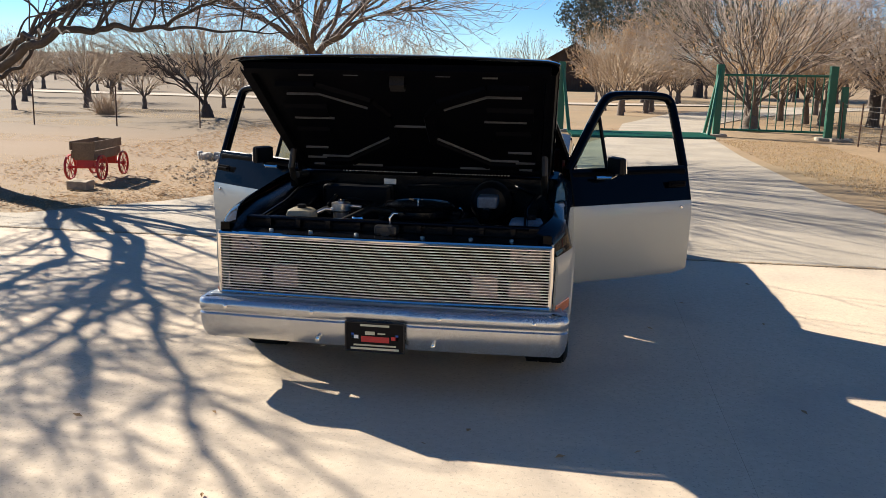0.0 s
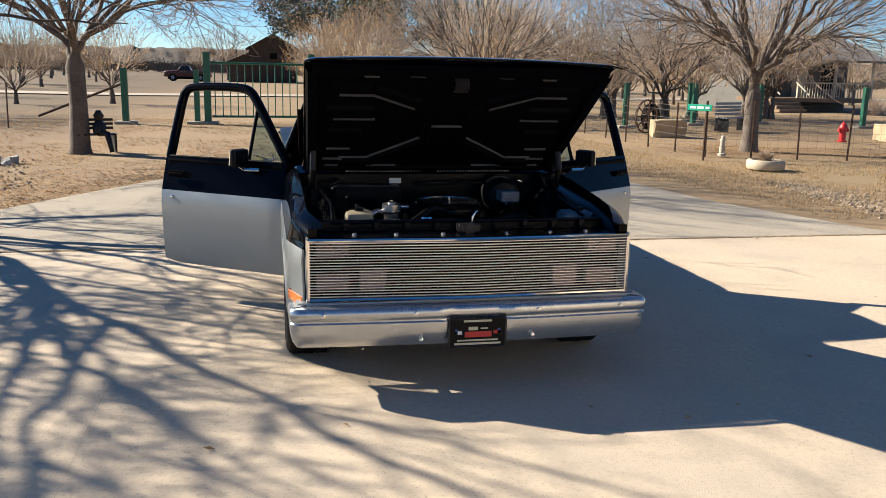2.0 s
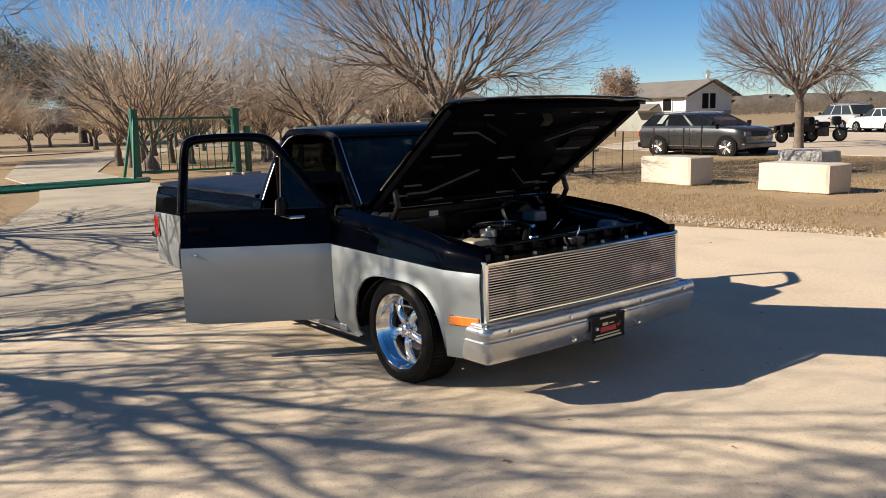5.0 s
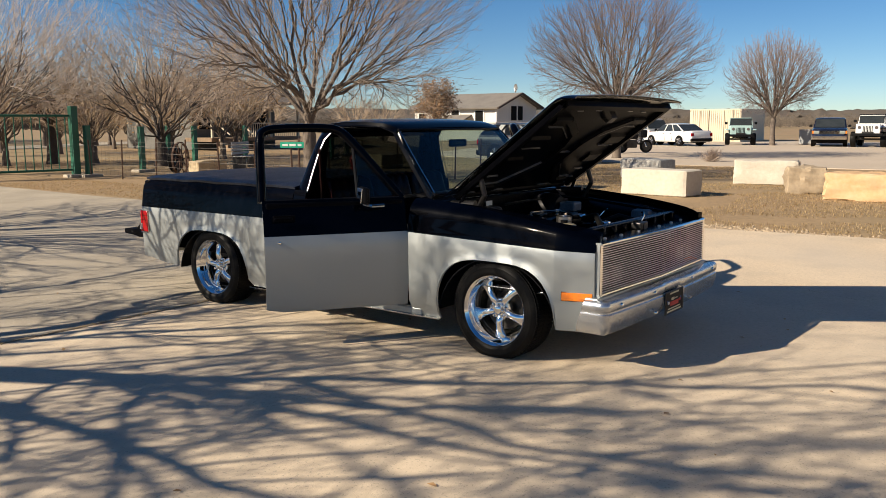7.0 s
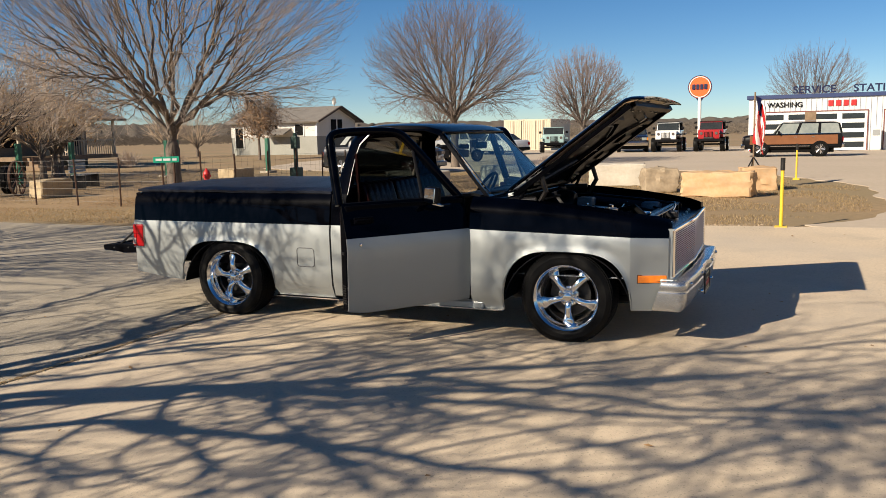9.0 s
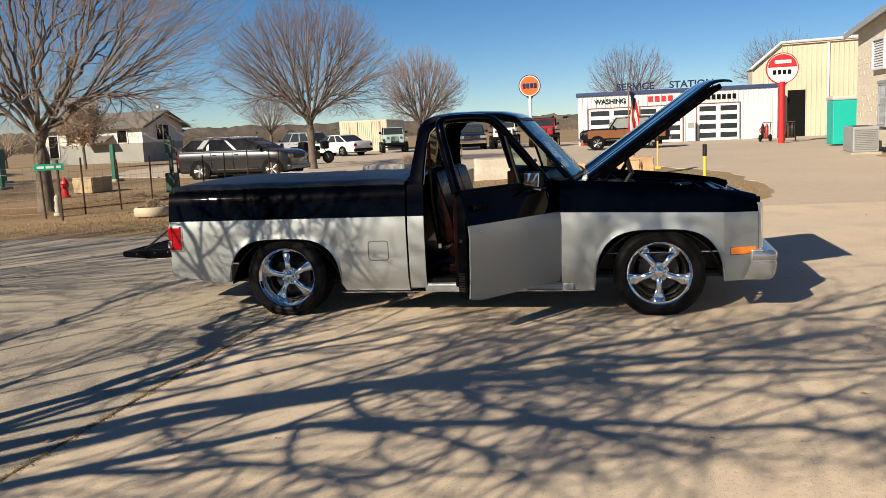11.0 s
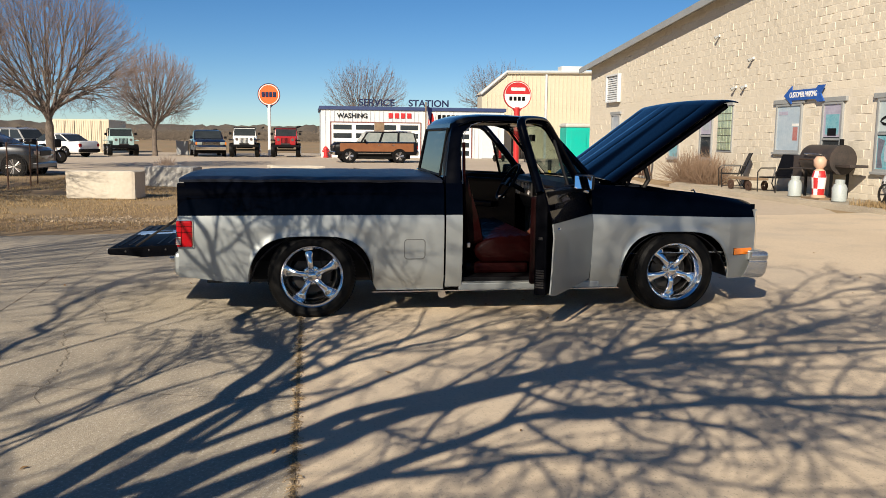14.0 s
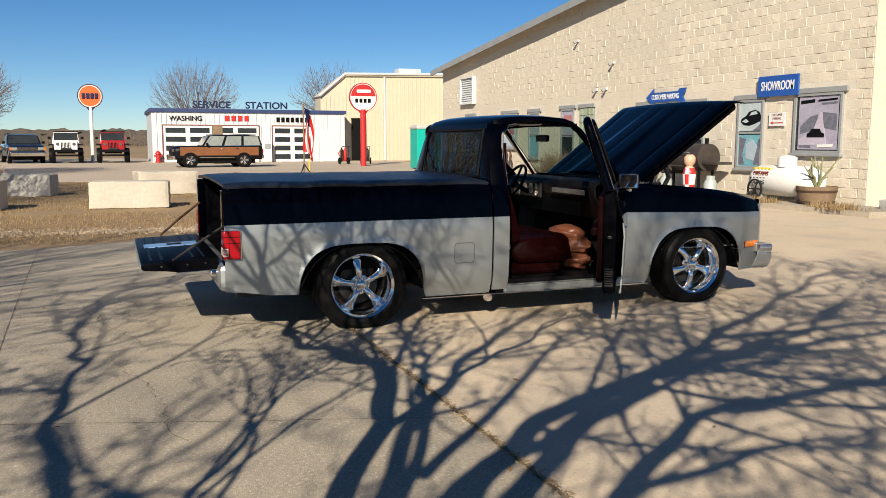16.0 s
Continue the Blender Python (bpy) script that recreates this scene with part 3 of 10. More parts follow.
def leaf_mesh(tips, rng, per, size, spread, material, skip=0.0):
    V, F = [], []
    for t in tips:
        if rng.random() < skip:
            continue
        for _ in range(per):
            c = t + Vector((rng.gauss(0, spread), rng.gauss(0, spread), rng.gauss(0, spread)))
            a = Vector((rng.gauss(0, 1), rng.gauss(0, 1), rng.gauss(0, 1))).normalized()
            b = a.orthogonal().normalized() * size * rng.uniform(0.5, 1)
            a = a * size * rng.uniform(0.7, 1.3)
            i = len(V)
            V += [c - a, c - b * 0.6, c + a, c + b * 0.6]
            F.append((i, i + 1, i + 2, i + 3))
    me = bpy.data.meshes.new("leaf_crown")
    me.from_pydata(V, [], F)
    me.materials.append(material)
    return me


def plant(name, meshes, at, rz=0, scale=1.0, label="", leaves=None, category="tree", group=""):
    ob = thing(name, at, rz, label, category, group)
    ob.scale = (scale,) * 3
    part("trunk", None, None, ob, mesh=meshes[0])
    tagged(part("twig_crown", None, None, ob, mesh=meshes[1]), kind="stuff")
    if leaves:
        tagged(part("leaf_crown", None, None, ob, mesh=leaves), "dry brown leaves" if leaves.materials[0] == M["dry_leaf"] else "dull green leaves", kind="stuff")
    return ob


def crown_tips(rng, n, centre, wide, tall, low, shell):
    """Places for twig ends inside an uneven rounded crown, most of them near its outline."""
    off, res = Vector((rng.uniform(0, 90), rng.uniform(0, 90), rng.uniform(0, 90))), []
    while len(res) < n:
        u = Vector((rng.gauss(0, 1), rng.gauss(0, 1), rng.gauss(0, 1))).normalized()
        k = rng.uniform(shell, 1.0) ** 0.6 * (1 + 0.13 * noise.noise(u * 2.2 + off) + 0.05 * noise.noise(u * 7 + off))
        p = Vector(centre) + Vector((u.x * wide, u.y * wide, u.z * tall)) * k
        if p.z > low + 0.16 * wide * (1 - math.hypot(p.x, p.y) / wide):
            res.append(p)
    return res


def fork(rng, out, p, d, tips, whole, o):
    """A limb that heads for the middle of its twig ends and parts in two until each end has its own shoot."""
    n = len(tips)
    r = o["tip"] * n ** o["pipe"]
    if n == 1:
        t = tips[0]
        reach = (t - p).length
        a, b = p + d * reach * 0.45, t - (Vector((0, 0, 1)) * o["up"] + (t - p).normalized() * 0.25) * reach * 0.5
        pts = [p * (1 - f) ** 3 + a * 3 * f * (1 - f) ** 2 + b * 3 * f * f * (1 - f) + t * f ** 3 for f in (0, 0.25, 0.5, 0.75, 1.0)]
        out.append((pts, [r, r * 0.95, r * 0.85, r * 0.7, r * 0.45], False))
        for _ in range(o["shoots"]):
            i = rng.randrange(1, 4)
            w = (pts[i + 1] - pts[i]).normalized() + Vector((rng.gauss(0, 0.42), rng.gauss(0, 0.42), rng.gauss(0.12, 0.35)))
            e = pts[i] + w.normalized() * reach * rng.uniform(0.2, 0.48)
            out.append(([pts[i], pts[i].lerp(e, 0.55) + Vector((0, 0, -0.02 * reach)), e], [r * 0.75, r * 0.65, r * 0.4], False))
        return
    mid = sum(tips, Vector()) / n
    way = ((mid - p).normalized() * 0.62 + d * 0.38).normalized()
    part_off = rng.uniform(0.02, 0.07) if n > whole * 0.09 else rng.uniform(0.16, 0.32) if n > 5 else rng.uniform(0.25, 0.45)
    q = p + way * (mid - p).length * part_off
    bend = Vector((rng.gauss(0, 1), rng.gauss(0, 1), rng.gauss(0, 1))) * (q - p).length * o["crook"]
    out.append(([p, p.lerp(q, 0.5) + bend, q], [r, r * 0.97, r * 0.93], n > 5))
    best = None
    for _ in range(5):
        side = way.cross(Vector((rng.gauss(0, 1), rng.gauss(0, 1), rng.gauss(0, 1)))).normalized()
        v = [t.dot(side) for t in tips]
        m = sum(v) / n
        spread = sum((x - m) ** 2 for x in v)
        if best is None or spread > best[0]:
            best = (spread, side)
    tips = sorted(tips, key=lambda t: t.dot(best[1]))
    k = min(max(int(n * rng.uniform(0.36, 0.64)), 1), n - 1)
    fork(rng, out, q, way, tips[:k], whole, o)
    fork(rng, out, q, way, tips[k:], whole, o)


SHADE = dict(tip=0.0055, pipe=0.46, up=0.5, crook=0.05, shoots=3, shell=0.25)


def crown_tree(seed, tips, fork_z, centre_z, wide, tall, low, trunk_r, bark="brown_bark", twig="twig_red", lean=(0, 0), **more):
    """A short trunk that breaks into many long curved limbs which end on a rounded outline."""
    rng, o = random.Random(seed), dict(SHADE, **more)
    ends = crown_tips(rng, tips, (lean[0], lean[1], centre_z), wide, tall, low, o["shell"])
    out = []
    fork(rng, out, Vector((0, 0, fork_z)), Vector((0, 0, 1)), ends, tips, o)
    V, F, V2, F2 = [], [], [], []
    tube_data(V, F, [Vector(p) for p in ((0, 0, -0.15), (0, 0, 0.1), (0.02, 0.01, fork_z * 0.5 + 0.05), (0, 0.01, fork_z), (0, 0, fork_z + 0.25))], [trunk_r * 1.5, trunk_r * 1.15, trunk_r * 0.95, trunk_r, trunk_r * 0.55], 10)
    for pts, rad, thick in out:
        rad = [min(x, trunk_r * 0.62) for x in rad]
        if thick:
            tube_data(V, F, pts, rad, 5)
        else:
            tube_data(V2, F2, pts, rad, 3)
    res = []
    for nm, v, f, m in (("limb_wood", V, F, bark), ("twig_crown", V2, F2, twig)):
        me = bpy.data.meshes.new(nm)
        me.from_pydata(v, [], f)
        me.materials.append(M[m])
        me.shade_smooth()
        res.append(me)
    return res[0], res[1], ends


plant("shade_tree", crown_tree(11, 2200, 1.6, 4.3, 5.1, 3.4, 1.6, 0.17, twig="twig_mid", tip=0.0046), (-4.5, 12.4, 0), 0, 1, "spreading bare shade tree beside the driveway", group="bare shade trees")
plant("shade_tree", crown_tree(12, 4700, 1.25, 4.45, 4.9, 4.1, 1.1, 0.18, twig="twig_walnut", tip=0.0037, up=0.35, crook=0.08), (10.2, 13.2, 0), 40, 1, "broad bare shade tree behind the wire fence", group="bare shade trees")
plant("shade_tree", crown_tree(13, 3400, 1.7, 4.55, 4.15, 3.4, 1.75, 0.17, tip=0.0052, up=0.75), (28.6, 13.2, 0), 0, 1, "rounded bare tree with upright reddish twigs", group="bare shade trees")
plant("shade_tree", crown_tree(14, 2000, 1.6, 4.4, 3.4, 3.1, 1.6, 0.16, tip=0.0078, up=0.75), (51.8, 13.2, 0), 70, 1, "rounded bare tree by the parked jeeps", group="bare shade trees")
plant("field_tree", crown_tree(21, 520, 0.2, 2.9, 4.4, 2.5, 1.3, 0.22, "dark_bark", "twig_brown", lean=(-1.0, 0.2), tip=0.0075, pipe=0.42, crook=0.14, up=0.15, shell=0.1), (-12.4, 24.6, 0), 0, 1, "low multi-stemmed bare tree in the field")
plant("gate_tree", crown_tree(22, 1300, 0.25, 4.0, 4.9, 3.6, 1.3, 0.3, twig="twig_mid", tip=0.005, crook=0.09), (6.6, 24.5, 0), 0, 1, "multi-stemmed bare tree behind the green gate")
plant("yard_tree", crown_tree(23, 900, 0.6, 3.6, 4.4, 3.2, 1.5, 0.24, "dark_bark", twig="twig_mid", tip=0.0046, pipe=0.5, crook=0.13, up=0.3), (13.6, 24.6, 0), 0, 1, "wide bare tree in the fenced yard")
plant("yard_tree", crown_tree(24, 700, 1.2, 4.0, 4.0, 3.2, 1.7, 0.2, "dark_bark", twig="twig_mid", tip=0.0048, pipe=0.5, crook=0.12), (12.0, 29.5, 0), 0, 1, "bare tree in the fenced yard")

# the near tree, whose limbs hang over the camera and whose shadow lies across the apron
NEAR = dict(depth=3, segs=(9, 7, 5, 4), wander=(0.1, 0.17, 0.2, 0.2), lift=(0.0, 0.03, 0.02, 0.01), kids=(9, 7, 5), angle=(25, 70), shrink=(0.3, 0.55), thin=0.56, least=0.0065, taper=0.38, floor=2.3)
NEAR["from"] = 0.22


def guided_limb(rng, out, tips, way, r, o, bushy=3.4):
    """A crooked main limb along a few turning points, with side limbs grown from it."""
    way = [Vector(p) for p in way]
    pts = []
    for i in range(len(way) - 1):
        a, b, c, d = way[max(i - 1, 0)], way[i], way[i + 1], way[min(i + 2, len(way) - 1)]
        for k in range(5):
            f = k / 5
            p = 0.5 * (2 * b + (c - a) * f + (2 * a - 5 * b + 4 * c - d) * f * f + (3 * b - a - 3 * c + d) * f ** 3)
            pts.append(p + Vector((rng.gauss(0, 0.03), rng.gauss(0, 0.03), rng.gauss(0, 0.03))) * (1 if pts else 0))
    pts.append(way[-1])
    n = len(pts) - 1
    rad = [r * (1 - 0.78 * (i / n) ** 0.85) for i in range(n + 1)]
    out.append((pts, rad, 0))
    length = sum((b - a).length for a, b in zip(pts, pts[1:]))
    kids = int(length * bushy)
    for k in range(kids):
        f = 0.3 + 0.68 * (k + rng.random()) / kids
        i = min(int(f * n), n - 1)
        axis = (pts[i + 1] - pts[i]).normalized()
        turn = Matrix.Rotation(rng.uniform(0, 2 * math.pi), 3, axis) @ axis.orthogonal().normalized()
        ang = radians(rng.uniform(30, 70))
        grow(rng, out, tips, pts[i].copy(), axis * math.cos(ang) + turn * math.sin(ang), rng.uniform(0.8, 2.0), max(rad[i] * rng.uniform(0.35, 0.6), 0.012), 1, o)


def rounded(pts, rad):
    """A limb's points with its kinks drawn out into curves."""
    p2, r2 = [pts[0]], [rad[0]]
    for i in range(len(pts) - 1):
        for f in (0.25, 0.75):
            p2.append(pts[i].lerp(pts[i + 1], f))
            r2.append(rad[i] + (rad[i + 1] - rad[i]) * f)
    return p2 + [pts[-1]], r2 + [rad[-1]]


def overhanging_tree():
    rng = random.Random(31)
    out, tips = [], []
    for n, (way, r) in enumerate((
        (((-7.5, 5.85, 1.45), (-6.4, 5.4, 1.72), (-5.4, 5.04, 2.07), (-4.9, 5.3, 2.1), (-4.25, 5.46, 2.21), (-3.4, 5.3, 2.5)), 0.105),
        (((-4.3, 5.45, 2.18), (-3.3, 5.3, 2.12), (-2.5, 5.2, 2.1)), 0.035),
        (((-7.5, 5.8, 1.5), (-7.0, 5.5, 2.3), (-6.45, 5.5, 2.8), (-6.35, 5.75, 3.3), (-6.3, 5.9, 3.9)), 0.06),
        (((-6.8, 5.6, 1.62), (-6.1, 5.2, 1.95), (-5.35, 4.45, 2.0), (-4.75, 3.8, 2.02), (-4.0, 3.05, 1.98)), 0.05),
        (((-7.6, 5.8, 1.55), (-7.4, 5.3, 2.5), (-7.6, 4.65, 3.1), (-8.2, 4.0, 3.7), (-8.6, 3.2, 4.5)), 0.115),
        (((-7.65, 5.75, 1.5), (-7.8, 4.95, 2.4), (-7.75, 4.3, 2.8), (-8.5, 3.9, 3.3), (-9.6, 3.5, 3.9)), 0.085),
        (((-7.8, 4.95, 2.4), (-8.3, 4.45, 2.8), (-8.9, 4.2, 3.2)), 0.04),
        (((-7.5, 6.0, 1.5), (-6.7, 7.2, 2.5), (-6.3, 7.7, 3.1), (-6.0, 8.2, 3.6), (-5.7, 8.6, 4.2)), 0.065),
        (((-7.4, 6.0, 1.4), (-6.9, 6.15, 1.6), (-6.45, 6.1, 1.95), (-6.0, 5.98, 2.35)), 0.055),
        (((-7.6, 5.85, 1.6), (-7.9, 5.2, 2.9), (-8.3, 4.4, 4.0), (-8.6, 3.4, 5.0), (-8.9, 2.6, 5.8)), 0.1),
        (((-7.65, 5.95, 1.5), (-8.6, 6.3, 2.4), (-9.6, 6.6, 3.2), (-10.6, 6.6, 4.0)), 0.09),
        (((-7.75, 4.3, 2.8), (-8.6, 3.3, 3.4), (-9.6, 2.4, 4.0), (-10.6, 1.8, 4.6)), 0.055),
        (((-8.3, 4.4, 4.0), (-9.2, 3.2, 4.6), (-10.2, 2.4, 5.4), (-11.2, 1.6, 6.0)), 0.05),
        (((-8.2, 4.0, 3.7), (-8.9, 2.6, 4.3), (-9.3, 1.5, 4.9)), 0.045),
        (((-7.6, 5.85, 1.6), (-7.5, 5.9, 3.0), (-7.8, 5.7, 4.3), (-8.1, 5.2, 5.6)), 0.09),
        (((-7.6, 5.85, 2.2), (-8.3, 5.2, 3.4), (-9.0, 4.3, 4.4), (-9.6, 3.6, 5.2), (-10.2, 3.0, 5.8)), 0.06),
        (((-8.3, 5.2, 3.4), (-9.4, 4.9, 4.3), (-10.4, 4.2, 4.9), (-11.2, 3.6, 5.3)), 0.045),
        (((-7.7, 5.85, 2.6), (-8.6, 5.9, 4.2), (-9.3, 6.0, 5.2), (-10.0, 5.6, 6.0)), 0.05),
        (((-7.6, 6.0, 1.7), (-8.2, 7.0, 2.8), (-9.0, 8.0, 3.6), (-10.2, 8.8, 4.2)), 0.07),
    )):
        guided_limb(rng, out, tips, [Vector(p) - Vector((-7.6, 5.9, 0)) for p in way], r * 0.71, NEAR, {1: 2.0, 3: 0.5, 7: 2.4, 15: 2.4, 16: 2.4, 17: 2.2, 18: 2.6}.get(n, 2.95))
    V, F, V2, F2 = [], [], [], []
    tube_data(V, F, [Vector(p) for p in ((0.05, 0.05, -0.15), (0.03, 0, 0.15), (0, -0.03, 0.7), (0, 0, 1.3), (0, 0, 1.7))], [0.42, 0.3, 0.24, 0.25, 0.14], 12)
    for pts, rad, depth in out:
        if depth >= 3:
            tube_data(V2, F2, pts, rad, 3)
        elif depth == 2:
            tube_data(V2, F2, *rounded(pts, rad), 3)
        else:
            tube_data(V, F, *rounded(*rounded(pts, rad)), 8 if depth == 0 else 6)
    res = []
    for nm, v, f, m in (("limb_wood", V, F, M["dark_bark"]), ("twig_crown", V2, F2, M["dark_bark"])):
        me = bpy.data.meshes.new(nm)
        me.from_pydata(v, [], f)
        me.materials.append(m)
        me.shade_smooth()
        res.append(me)
    return res


plant("overhanging_tree", overhanging_tree(), (-7.6, 5.9, 0), 0, 1, "low-forked bare tree with crooked limbs hanging over the apron")


# ---- the pickup ----
truck = thing("pickup_truck", (0, 0, 0), 0, "black over silver lowered pickup, hood, doors and tailgate open", "truck")
SPLIT_Y = ((-0.72, 0.752), (0.75, 0.79), (1.9, 0.79), (3.95, 0.79))
PROFILE = ((0.18, 0.875), (0.22, 0.915), (0.28, 0.94), (0.42, 0.952), (0.60, 0.957), (0.70, 0.962), (0.745, 0.958), (0.79, 0.953))


def split_z(y):
    return float(np.interp(y, [a for a, _ in SPLIT_Y], [b for _, b in SPLIT_Y]))


def low_x(z):
    return float(np.interp(z, [a for a, _ in PROFILE], [b for _, b in PROFILE]))


def arch(y, c, half, base, top):
    u = min(abs((y - c) / half), 1.0)
    return base + (top - base) * (1 - u ** 3.5) ** 0.44


def nose_in(y):
    """How far the front fenders draw in ahead of the wheel."""
    return 0.36 * max(0.0, -0.43 - y) ** 1.12


def side_panel(ys, bottom, top, round_top, arches, tuck=0.0, lean=0.0):
    """Left-hand sheet of a body side. bottom(y), top(y); arches: (centre, half width, base, top)."""
    rows = []
    for y in ys:
        zb = bottom(y)
        flare = 0.0
        inside = None
        for c, h, b, t in arches:
            if abs(y - c) <= h + 1e-6:
                zb = max(zb, arch(y, c, h, b, t))
            if abs(y - c) < h + 0.06:
                inside = (c, h, b, t)
        zl, zt = split_z(y), top(y)
        row = []
        for k in range(8):
            z = zb + (zl - zb) * (k / 7) ** 0.9
            x = low_x(z)
            if inside:
                lip = arch(y, *inside) if abs(y - inside[0]) < inside[1] else 0.25
                x += 0.013 * math.exp(-((z - lip) / 0.03) ** 2)
            x -= tuck * max(0.0, (0.36 - z) / 0.14) if z < 0.36 else 0
            row.append((-x + nose_in(y), y, z))
        for k in range(1, 9):
            f = k / 8
            z = zl + (zt - zl) * f
            x = 0.953 - 0.034 * f - lean * f - (round_top - 0.022) * max(0.0, (f - 0.62) / 0.38) ** 2.2
            row.append((-x + nose_in(y), y, z))
        rows.append(row)
    bm = bmesh.new()
    vs = [[bm.verts.new(p) for p in r] for r in rows]
    for a, b in zip(vs, vs[1:]):
        for k in range(len(a) - 1):
            f = bm.faces.new((a[k], a[k + 1], b[k + 1], b[k]))
            f.material_index = 1 if k >= 7 else 0
    return thicken(bm, -0.012)


def arch_ys(c, h, n=26):
    return [c + h * math.sin(math.pi / 2 * u) for u in np.linspace(-1, 1, n)]


TWO = [M["silver_paint"], M["black_paint"]]
FA, RA = (0.035, 0.462, 0.24, 0.648), (2.965, 0.468, 0.26, 0.632)
ys = sorted(set([round(v, 4) for v in list(np.linspace(-0.668, 0.752, 18)) + arch_ys(FA[0], FA[1])]))
fender = part("front_fender", side_panel(ys, lambda y: 0.255 if y < 0 else 0.2, lambda y: float(np.interp(y, (-0.67, -0.6, -0.2, 0.2, 0.7), (0.862, 0.885, 0.945, 0.985, 1.015))), 0.085, [FA]), TWO, truck, "black over silver front fender with a flared wheel arch", smooth=40)
mirror_x(fender)
ys = sorted(set([round(v, 4) for v in list(np.linspace(1.945, 3.94, 20)) + arch_ys(RA[0], RA[1])]))
bedside = part("bed_side", side_panel(ys, lambda y: 0.205 if y < 3 else float(np.interp(y, (3.43, 3.6, 3.9), (0.285, 0.29, 0.335))), lambda y: 1.025, 0.05, [RA]), TWO, truck, "black over silver bed side", smooth=40)
mirror_x(bedside)
ys = list(np.linspace(1.80, 1.93, 5))
corner = part("cab_corner", side_panel(ys, lambda y: 0.225, lambda y: 1.03, 0.03, []), TWO, truck, smooth=40)
mirror_x(corner)

# rocker panels with a bright edge
rocker = part("rocker_panel", boxed(-0.93, -0.89, 0.66, 1.82, 0.19, 0.25, 0.012), M["silver_paint"], truck)
mirror_x(rocker)
sill = part("sill_plate", boxed(-0.932, -0.9, 0.72, 1.80, 0.251, 0.257, 0.002), M["silver_paint"], truck, "silver sill plate")
mirror_x(sill)
edge = part("rocker_edge", boxed(-0.935, -0.9, 0.5, 2.5, 0.186, 0.194), M["chrome"], truck)
mirror_x(edge)

# fuel door outline and marker lamps
bm = bmesh.new()
pts = []
for cy, cz, a0 in ((2.23, 0.577, 0), (2.12, 0.577, 90), (2.12, 0.475, 180), (2.23, 0.475, 270)):
    pts += [(cy + 0.025 * math.cos(radians(a0 + k * 22.5)), cz + 0.025 * math.sin(radians(a0 + k * 22.5))) for k in range(5)]
tube(bm, [(-low_x(z) - 0.0125, y, z) for y, z in pts + pts[:2]], 0.0035, 6)
part("fuel_door_gap", bm, M["slot_grey"], truck)
TURN = Matrix.Translation((-0.92, -0.567, 0.477)) @ Matrix.Rotation(radians(18.5), 4, "Z")
mk = part("side_marker", box(bmesh.new(), -0.014, 0.02, -0.097, 0.097, -0.026, 0.026, 0.004, m=TURN), M["amber"], truck, "amber side marker lamp")
mirror_x(mk)
part("marker_bezel", box(bmesh.new(), -0.006, 0.02, -0.101, 0.101, -0.03, 0.03, 0.002, m=TURN), M["trim_black"], mk)
tl = part("tail_lamp", box(bmesh.new(), -0.984, -0.845, 3.835, 3.95, 0.56, 0.755, 0.012), M["red_lens"], truck, "red wraparound tail lamp")
part("reverse_lens", box(bmesh.new(), -0.987, -0.87, 3.918, 3.953, 0.58, 0.635, 0.003), M["white_plastic"], tl, "ribbed clear reversing lens")
for z in (0.589, 0.598, 0.607, 0.616, 0.625):
    part("lens_rib", boxed(-0.9885, -0.955, 3.92, 3.9545, z, z + 0.003), M["red_lens"], tl)
for z in (0.67, 0.712):
    part("lens_rib", boxed(-0.9855, -0.96, 3.838, 3.9515, z, z + 0.003), M["leather"], tl)
part("lens_rib", boxed(-0.9855, -0.96, 3.911, 3.914, 0.565, 0.75), M["leather"], tl)
bm = bmesh.new()
tube(bm, [(-0.981, 3.832, 0.557), (-0.981, 3.832, 0.758), (-0.981, 3.945, 0.759), (-0.93, 3.951, 0.759)], 0.0028, 6)
tube(bm, [(-0.981, 3.832, 0.557), (-0.981, 3.945, 0.556), (-0.93, 3.951, 0.556)], 0.0028, 6)
part("lamp_bezel", bm, M["chrome"], tl)
far_lamp = mirror_x(tl)
for o in list(tl.children):
    mirror_x(o).parent = far_lamp

# bed: inner box, rails, cover, tailgate
bm = bmesh.new()
box(bm, -0.86, -0.84, 1.97, 3.88, 0.45, 1.0)
box(bm, 0.84, 0.86, 1.97, 3.88, 0.45, 1.0)
box(bm, -0.84, 0.84, 1.95, 1.97, 0.45, 1.0)
box(bm, -0.86, 0.86, 1.95, 3.9, 0.43, 0.45)
part("bed_liner", bm, M["engine_black"], truck)
for s in (-1, 1):
    part("bed_rail", box(bmesh.new(), min(s * 0.9, s * 0.83), max(s * 0.9, s * 0.83), 1.95, 3.9, 1.005, 1.04, 0.012), M["black_paint"], truck)
    part("bed_post", box(bmesh.new(), min(s * 0.92, s * 0.83), max(s * 0.92, s * 0.83), 3.88, 3.946, 0.36, 1.03, 0.01), M["black_paint"], truck)
rows = []
for y in np.linspace(1.955, 3.93, 30):
    row = []
    for x in np.linspace(-0.9, 0.9, 31):
        e = min((0.9 - abs(x)) / 0.05, (y - 1.95) / 0.05, (3.935 - y) / 0.05, 1.0)
        rib = 0.006 * (abs(math.sin(math.pi * (y - 1.95) / 0.48)) ** 0.4)
        row.append((x, y, 1.034 + 0.018 * max(e, 0) ** 0.5 + rib + 0.02 * (1 - (x / 0.9) ** 2) + 0.0025 * noise.noise(Vector((x * 4, y * 4, 0)))))
    rows.append(row)
bm = loft(bmesh.new(), rows)
thicken(bm, -0.02)
cover = part("tonneau_cover", bm, M["vinyl"], truck, "black vinyl tonneau cover", smooth=50)
